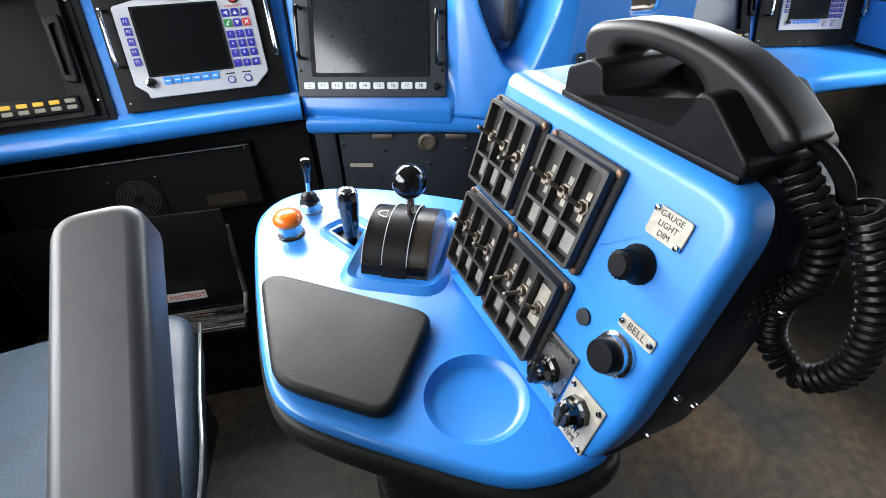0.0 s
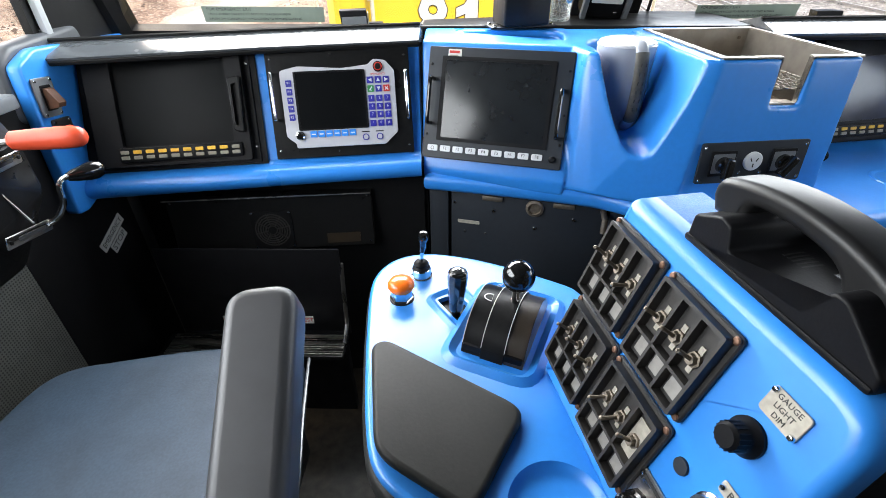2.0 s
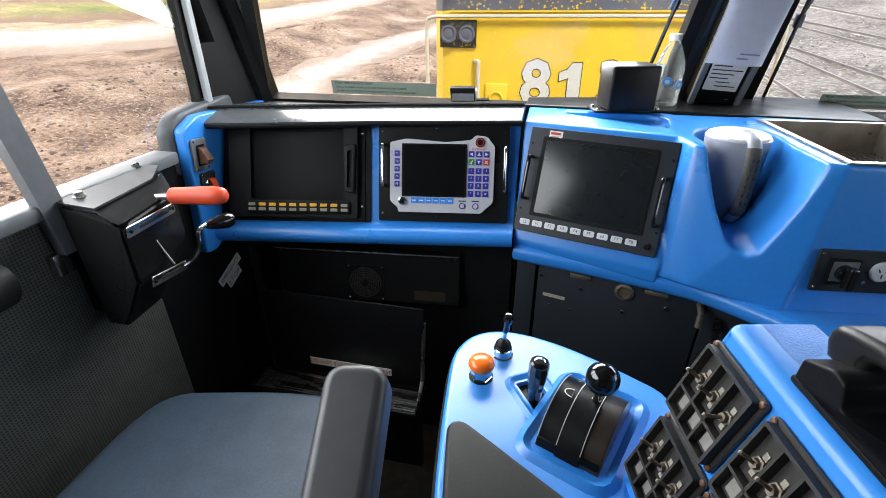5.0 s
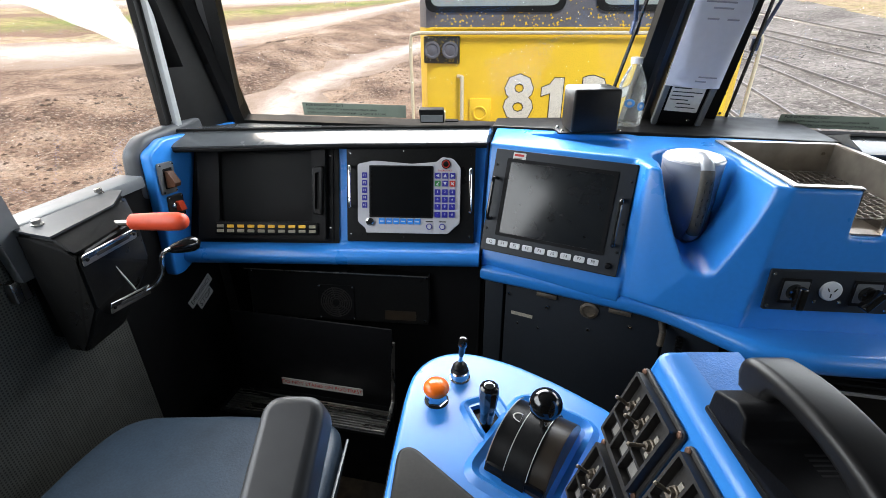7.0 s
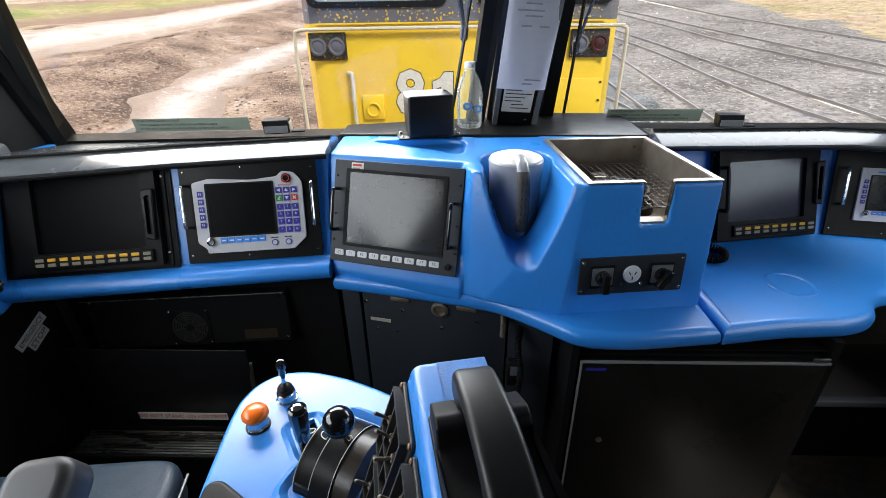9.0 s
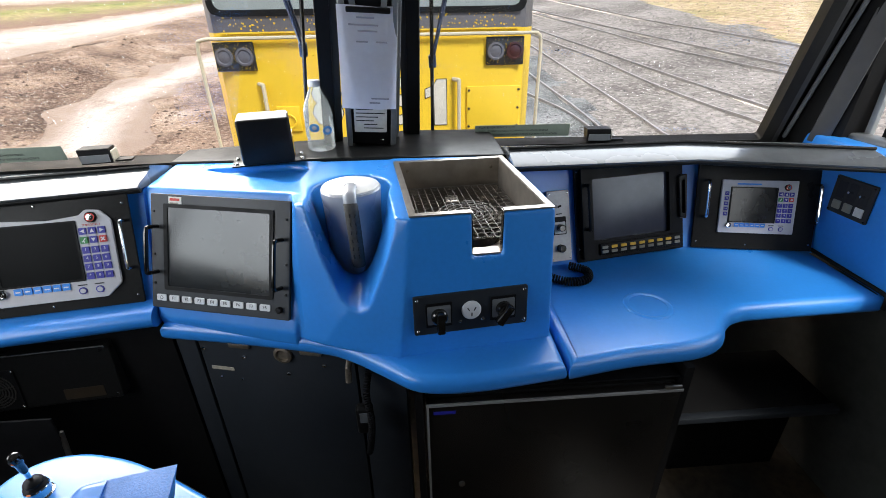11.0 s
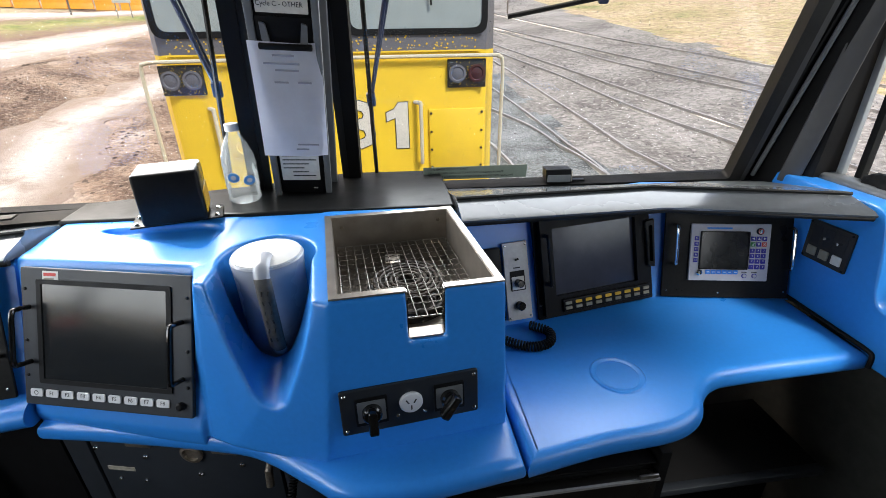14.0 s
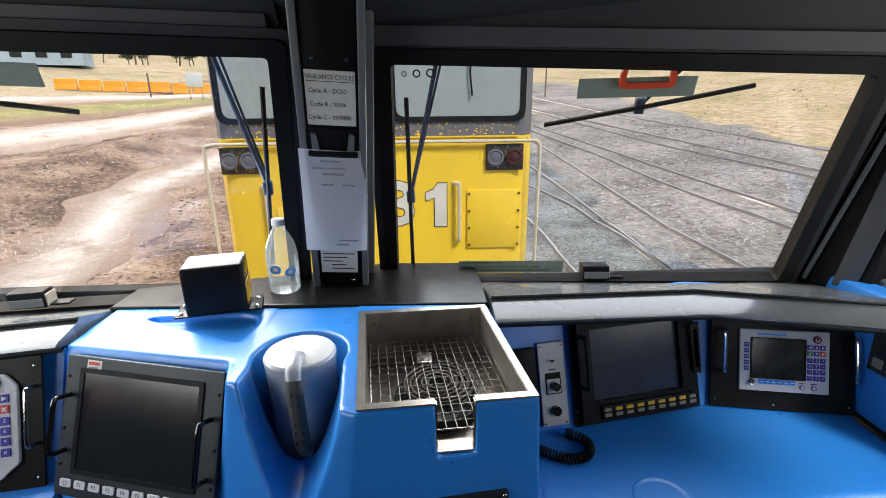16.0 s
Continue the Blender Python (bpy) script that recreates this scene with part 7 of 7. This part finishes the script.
def drape(name, line, width, material, label, category, lift=0.02, ragged=0.3, across=8):
    """A strip of road laid over the ground."""
    pts = spline([(x, y, 0) for x, y in line], 18)
    bm = bmesh.new()
    rows = []
    for k, p in enumerate(pts):
        d = (pts[min(k + 1, len(pts) - 1)] - pts[max(k - 1, 0)]).normalized()
        s = Vector((-d.y, d.x, 0))
        row = []
        for j in range(across + 1):
            u = j / across - 0.5
            rag = ragged * noise.noise(Vector((p.x * 0.7, p.y * 0.7, 5.0 + (2 if u > 0 else 0)))) * (abs(u) * 2) ** 3
            q = p + s * (u * width + (rag if u > 0 else -rag))
            row.append(bm.verts.new((q.x, q.y, terrain(q.x, q.y) + lift * (1 - (abs(u) * 2) ** 4 * 1.6))))
        rows.append(row)
    for a, b in zip(rows, rows[1:]):
        for j in range(across):
            bm.faces.new([a[j], a[j + 1], b[j + 1], b[j]])
    ob_ = solo(name, bm, material, None, label, category, "", "structure")
    at_ = ob_.data.attributes.new("rim", "FLOAT", "POINT")
    at_.data.foreach_set("value", [abs(j / across - 0.5) * 2 for _ in pts for j in range(across + 1)])
    return ob_


GRASS = earth("green_and_yellow_verge_grass", [(0.30, (0.10, 0.15, 0.035)), (0.45, (0.20, 0.20, 0.06)), (0.60, (0.30, 0.25, 0.11)), (0.75, (0.22, 0.17, 0.10))], 0.3, fleck=(0.16, 0.22, 0.05), bump=0.8, dist=0.06, rim=(0.20, 0.13, 0.09))
drape("verge", [(-46, 8), (-32, 17.5), (-25.5, 25.5), (-21.7, 32.5), (-18, 40), (-13, 53)], 9.5, GRASS, "green and yellow grass verge between two roads", "grass", 0.06, 0.9, 10)
drape("road", [(-42, 2), (-28, 10), (-20.3, 18), (-16.9, 25), (-14.4, 32), (-10.5, 45), (-7, 58)], 6.6, MUD, "pale wet clay road", "road", 0.12, 0.8, 12)
drape("far_road", [(-50, 16), (-37, 26.5), (-28.7, 35.4), (-24.3, 40.3), (-19.7, 45), (-13, 55)], 6.0, MUD, "pale wet clay road behind the verge", "road", 0.10, 0.6, 10)
drape("track_road", [(-4.6, 3.0), (-5.7, 6.5), (-6.9, 10), (-7.7, 12.6), (-8.5, 15.7), (-8.1, 19), (-7.0, 24), (-4, 32)], 2.7, MUD, "pale muddy wheel track", "road", 0.05, 1.1, 12)


def rail(line):
    pts = spline([(x, y, 0) for x, y in line], 10)
    sec = []
    for k, p in enumerate(pts):
        d = (pts[min(k + 1, len(pts) - 1)] - pts[max(k - 1, 0)]).normalized()
        s = Vector((d.y, -d.x, 0))
        z = -1.57 + 0.12 * max(0.0, math.hypot(p.x, p.y) - 14)
        sec.append([p + s * a + Vector((0, 0, z + b)) for a, b in ((-0.045, -0.08), (-0.010, -0.04), (-0.010, 0.02), (-0.026, 0.03), (-0.026, 0.055), (0.026, 0.055), (0.026, 0.03), (0.010, 0.02), (0.010, -0.04), (0.045, -0.08))])
    return solo("rail", loft(sec), RAIL, None, "rusty steel rail lying in the gravel yard", "rail", "yard rails")


lines = [[(6.3, -6), (6.8, 4), (7.08, 8.8), (7.14, 12.7), (6.95, 16.5), (6.5, 23.2), (5.6, 33)], [(5.0, -4), (5.3, 4), (5.55, 9.1), (5.72, 11.0), (5.75, 13.4), (5.3, 18.2), (4.4, 26)],
         [(5.4, 6), (5.58, 10), (5.60, 11.7), (5.35, 14.1), (4.73, 16.0), (3.4, 19.5)], [(3.6, 2), (3.67, 9.3), (3.72, 10.5), (3.75, 12.4), (3.6, 18)],
         [(10.9, -6), (10.6, 4), (9.86, 11.4), (9.38, 13.7), (8.9, 16.4), (8.35, 20.9), (7.25, 26), (5, 38)], [(12.0, -6), (11.6, 4), (10.8, 12.2), (10.3, 15.2), (9.75, 18.2), (8.95, 22.4), (7.7, 28), (5.5, 40)],
         [(15.6, -4), (14.7, 8), (13.54, 15), (12.5, 19), (11.6, 22.2), (10.6, 27), (9.0, 33.5), (6, 46)], [(16.4, -4), (15.4, 8), (14.3, 15.6), (13.3, 20.4), (12.4, 24), (11.2, 28.6), (9.4, 34.7), (6.5, 46)],
         [(18.8, -2), (17.8, 10), (16.6, 18.3), (15.4, 24), (14.3, 27.9), (12.8, 35.4), (9.5, 50)]]
for ln in lines:
    rail(ln)
# the other locomotive
def grow_all(pts, d):
    """Moves every edge of an anticlockwise outline out by d."""
    out, n_ = [], len(pts)
    for k in range(n_):
        p, a, b = Vector(pts[k]), Vector(pts[k - 1]), Vector(pts[(k + 1) % n_])
        d0, d1 = (p - a).normalized(), (b - p).normalized()
        s = Vector((d0.y, -d0.x)) + Vector((d1.y, -d1.x))
        out.append(tuple(p + s / (1 + Vector((d0.y, -d0.x)).dot(Vector((d1.y, -d1.x)))) * d))
    return out


LY = 4.7
TAIL_RED = mat("dull_red_lens", (0.07, 0.02, 0.018), 0.3, grain=30, vary=0.3)
lc = thing("locomotive", Matrix.Translation((0.315, LY, -1.6)), "yellow locomotive with a grey cab front and cream handrails", "locomotive")
hw = 1.45


def body_line(inset=0.0):
    return [(-hw + inset, 6.0), (-hw + inset, 0.22), (-hw + 0.10 + inset, 0.05), (-hw + 0.22 + inset, 0.0), (hw - 0.22 - inset, 0.0), (hw - 0.10 - inset, 0.05), (hw - inset, 0.22), (hw - inset, 6.0)]


part("lower_body", prism(body_line(), 0.95, 2.905), YELLOW, lc)
part("upper_body", prism(body_line(0.002), 2.906, 4.15), LOCO_GREY, lc)
part("roof", prism(body_line(0.06), 4.15, 4.30, 0.06, 3, top_only=True), LOCO_GREY, lc)
part("underframe", box(2.6, 5.6, 0.5, (0, 3.2, 0.72)), BLACK_METAL, lc)
for x0, x1 in ((-1.34, -0.10), (0.15, 1.34)):
    w_ = part("cab_window", ring(rect(x1 - x0, 0.80, 0.10, x0, 0), rect(x1 - x0 - 0.10, 0.70, 0.08, x0 + 0.05, 0.05), -0.012, 0.012), RUBBER, lc, "", Matrix.Translation((0, -0.002, 3.03)) @ pose(0, 0, 0, 90, 0, 0))
    part("pane", prism(rect(x1 - x0 - 0.09, 0.71, 0.08, x0 + 0.045, 0.045), -0.004, 0.004), LOCO_GLASS, w_, "misted glass")
    xm = (x0 + x1) / 2 + 0.12
    part("wiper", tube([(xm, 0.85, 0.03), (xm - 0.02, 0.40, 0.03), (xm, 0.22, 0.03)], 0.009, 6), BLACK_METAL, w_)
rail_pts = spline([(-hw - 0.03, -0.02, 1.35), (-hw - 0.03, -0.03, 2.3), (-hw - 0.03, -0.03, 2.78), (-hw + 0.02, -0.04, 2.855), (-hw + 0.15, -0.045, 2.865)], 6) + spline([(0, -0.045, 2.868), (hw - 0.15, -0.045, 2.865), (hw - 0.02, -0.04, 2.855), (hw + 0.03, -0.03, 2.78), (hw + 0.03, -0.03, 2.3), (hw + 0.03, -0.02, 1.35)], 6)
part("handrail", tube(rail_pts, 0.016, 8), CREAM, lc, "cream painted handrail")
part("drip_strip", box(2 * hw - 0.3, 0.02, 0.012, (0, -0.006, 2.905)), YELLOW, lc)
for x, cols in ((-1.19, (LOCO_GREY, LOCO_GREY)), (1.165, (LOCO_GREY, TAIL_RED))):
    lb = part("lamp_cluster", box(0.34, 0.03, 0.235, (x, -0.012, 2.72), 0.01), BLACK_DUSTY, lc, "speckled dark lamp cluster")
    for k, dx in enumerate((-0.085, 0.085)):
        rg = part("lamp", lathe([(0.075, 0), (0.075, 0.02), (0.058, 0.022), (0.05, 0.012), (0.03, 0.018), (0, 0.02)], 24, None, Matrix.Translation((x + dx, -0.026, 2.72)) @ pose(0, 0, 0, 90, 0, 0)), cols[k], lb)
for x in (-0.985, 0.750):
    part("grab_iron", tube(spline([(x - 0.05, 0.0, 2.49), (x - 0.01, -0.05, 2.485), (x, -0.06, 2.45), (x, -0.06, 2.0), (x, -0.02, 1.95)], 6), 0.018, 8), CREAM, lc, "cream grab iron")
dr = part("cover_plate", box(0.50, 0.02, 0.56, (1.075, -0.01, 2.145), 0.012), YELLOW, lc, "bolted yellow cover plate")
for k in range(4):
    for s in (-1, 1):
        part("bolt", lathe([(0.012, 0), (0.012, 0.008), (0, 0.01)], 6, None, Matrix.Translation((1.075 + s * 0.23, -0.021, 1.90 + 0.163 * k)) @ pose(0, 0, 0, 90, 0, 0)), BLACK_DUSTY, dr)
part("hatch", box(0.21, 0.03, 0.23, (-0.815, -0.012, 2.18), 0.012), YELLOW, lc, "rust-streaked small hatch")
part("hatch_ring", tube([(-0.815 + 0.06 * math.cos(k * 0.4), -0.034, 2.16 + 0.06 * math.sin(k * 0.4)) for k in range(16)], 0.010, 6), YELLOW, lc)
for ch, x in (("8", -0.455), ("3", 0.225)):
    text("numeral", ch, 0.56, INK, lc, Matrix.Translation((x, -0.004, 2.285)) @ pose(0, 0, 0, 90, 0, 0), 0.002, squeeze=1.0, bold=0.021)
    text("numeral_face", ch, 0.56, LOCO_WHITE, lc, Matrix.Translation((x, -0.008, 2.285)) @ pose(0, 0, 0, 90, 0, 0), 0.002, squeeze=1.0, bold=0.014)
one = [(-0.020, -0.200), (0.092, -0.200), (0.092, 0.205), (0.010, 0.205), (-0.030, 0.150), (-0.100, 0.120), (-0.100, 0.045), (-0.020, 0.075)]
for x in (-0.145, 0.545):
    part("numeral", prism(grow_all(one, 0.007), 0.0, 0.005), INK, lc, "", Matrix.Translation((x, 0.0, 2.285)) @ pose(0, 0, 0, 90, 0, 0))
    part("numeral_face", prism(one, 0.004, 0.010), LOCO_WHITE, lc, "", Matrix.Translation((x, 0.0, 2.285)) @ pose(0, 0, 0, 90, 0, 0))
rngs = random.Random(4)
bm = bmesh.new()
for k in range(420):
    x = rngs.uniform(-hw + 0.2, hw - 0.2)
    z = 2.92 + abs(rngs.gauss(0, 0.10)) if k % 3 else 2.9 - abs(rngs.gauss(0, 0.15))
    r_ = rngs.uniform(0.003, 0.010)
    lathe([(r_, 0), (r_ * 0.6, 0.004), (0, 0.004)], 5, bm, Matrix.Translation((x, -0.0005, z)) @ pose(0, 0, 0, 90, 0, 0))
for k in range(200):
    # specks over the two lamp clusters as well
    x, z = rngs.choice((-1.19, 1.165)) + rngs.uniform(-0.165, 0.165), 2.72 + rngs.uniform(-0.11, 0.11)
    r_ = rngs.uniform(0.002, 0.005)
    lathe([(r_, 0), (r_ * 0.6, 0.003), (0, 0.003)], 5, bm, Matrix.Translation((x, -0.0272, z)) @ pose(0, 0, 0, 90, 0, 0))
sp_ = part("paint_flecks", bm, YELLOW, lc, "splashed yellow paint flecks")
tagged(sp_, kind="stuff")
part("coupler", box(0.3, 0.9, 0.28, (0, -0.4, 0.85), 0.04), RAIL, lc)
part("buffer_beam", box(2.9, 0.12, 0.35, (0, 0.02, 1.02), 0.02), BLACK_METAL, lc)


# hillside things: barriers, sheds, trees, posts
def at_ground(x, y, dz=0.0, rz=0.0):
    return Matrix.Translation((x, y, terrain(x, y) + dz)) @ pose(0, 0, 0, 0, 0, rz)


BARRIER = mat("orange_plastic_barrier", (0.85, 0.36, 0.02), 0.5, grain=12, vary=0.15)
first = None
for k in range(7):
    m_ = at_ground(-30.5 + 1.75 * k, 46 + 0.55 * k, 0.0, 17)
    if first is None:
        first = thing("road_barrier", m_, "orange plastic water-filled road barrier on the roadside", "barrier", "barriers")
        o = rounded([(-0.28, 0.0), (0.28, 0.0), (0.10, 0.45), (0.09, 0.95), (-0.09, 0.95), (-0.10, 0.45)], 0.03, 2)
        part("body", prism(o, -0.85, 0.85, 0.03, 2, m=Matrix(((0, 0, 1, 0), (1, 0, 0, 0), (0, 1, 0, 0), (0, 0, 0, 1)))), BARRIER, first)
        for j in (-0.5, 0.0, 0.5):
            part("rib", box(0.06, 0.34, 0.5, (j, 0, 0.28), 0.02), BARRIER, first)
    else:
        copy_thing(first, m_)
SHED = mat("pale_blue_shed_paint", (0.42, 0.50, 0.55), 0.6, grain=6, vary=0.15)
sh = thing("site_shed", at_ground(-47, 66, 0, 15), "pale blue low shed beside the far road", "shed")
part("wall", box(11, 3.5, 2.2, (0, 0, 1.1)), SHED, sh)
part("roof", hull([(-5.7, -2, 2.2), (5.7, -2, 2.2), (-5.7, 2, 2.2), (5.7, 2, 2.2), (-5.7, 0, 2.9), (5.7, 0, 2.9)]), LIGHT_GREY, sh)
for k in range(4):
    part("window", box(1.2, 0.06, 0.9, (-4 + 2.6 * k, -1.76, 1.3)), SCREEN_GREY, sh)
sn = thing("road_sign", at_ground(-17.6, 42), "white blank sign board on two posts beside the road", "sign")
part("board", box(1.3, 0.05, 1.1, (0, 0, 1.6), 0.03), WHITE, sn)
for x in (-0.5, 0.5):
    part("post", cyl(0.04, 1.3, (x, 0.04, 0.65), 8), STEEL, sn)
for x, y in ((-21.5, 42.5), (12.6, 46)):
    p_ = thing("marker_post", at_ground(x, y), "thin timber marker post standing in dry grass", "post", "marker posts")
    part("pole", cyl(0.07, 3.6 if x > 0 else 2.0, (0, 0, 1.8 if x > 0 else 1.0), 8), BARK, p_)
LEAF_M = LEAF
LEAF_PALE = mat("pale_gum_leaves", (0.11, 0.115, 0.045), 0.7, grain=3, vary=0.4)


def tree(m, h, seed, pale=False):
    rg = random.Random(seed)
    t_ = thing("gum_tree", m, "grey-green gum tree with a loose uneven crown on the hillside", "tree", "hillside trees")
    top = Vector((rg.uniform(-0.3, 0.3), rg.uniform(-0.3, 0.3), h * 0.50))
    bm = tube([Vector((0, 0, -0.3)), top * 0.5, top], 0.2, 7, None, None, [h * 0.032, h * 0.024, h * 0.012])
    tips = []
    for k in range(7):
        a = k * 0.9 + rg.uniform(-0.3, 0.3)
        s = top * rg.uniform(0.45, 0.95)
        e_ = s + Vector((math.cos(a) * h * rg.uniform(0.14, 0.30), math.sin(a) * h * rg.uniform(0.14, 0.30), h * rg.uniform(0.08, 0.30)))
        tube([s, (s + e_) / 2 + Vector((0, 0, h * 0.02)), e_], 0.1, 5, bm, None, [h * 0.011, h * 0.008, h * 0.004])
        tips.append(e_)
    part("trunk", bm, BARK, t_)
    vs, fs = [], []
    for e_ in tips + [top]:
        for c in range(4):
            cc_ = e_ + Vector((rg.gauss(0, 1), rg.gauss(0, 1), rg.gauss(0, 0.7))) * h * 0.06
            for q in range(46):
                d = Vector((rg.gauss(0, 1), rg.gauss(0, 1), rg.gauss(0, 0.8)))
                p = cc_ + d * h * 0.055
                u = Vector((rg.gauss(0, 1), rg.gauss(0, 1), rg.gauss(0, 1))).normalized()
                w_ = u.orthogonal().normalized() * h * 0.018
                u *= h * 0.030
                k0 = len(vs)
                vs += [p - u, p + w_, p + u, p - w_]
                fs.append((k0, k0 + 1, k0 + 2, k0 + 3))
    me_ = bpy.data.meshes.new("crown")
    me_.from_pydata(vs, [], fs)
    me_.materials.append(LEAF_PALE if pale else LEAF_M)
    cr_ = new("crown", me_)
    cr_.parent = t_
    return t_


kinds = [tree(at_ground(-62 + 6 * k, 104 + 3 * k), 4.5 + 0.7 * k, k, k == 2) for k in range(4)]
rgt = random.Random(9)
for k in range(120):
    a = radians(rgt.uniform(-62, 62))
    d = rgt.uniform(105, 165) if k > 26 else rgt.uniform(92, 110)
    x, y = d * math.sin(a), d * math.cos(a)
    copy_thing(kinds[k % 4], at_ground(x, y, 0, rgt.uniform(0, 360)) @ Matrix.Scale(rgt.uniform(0.6, 1.0), 4))
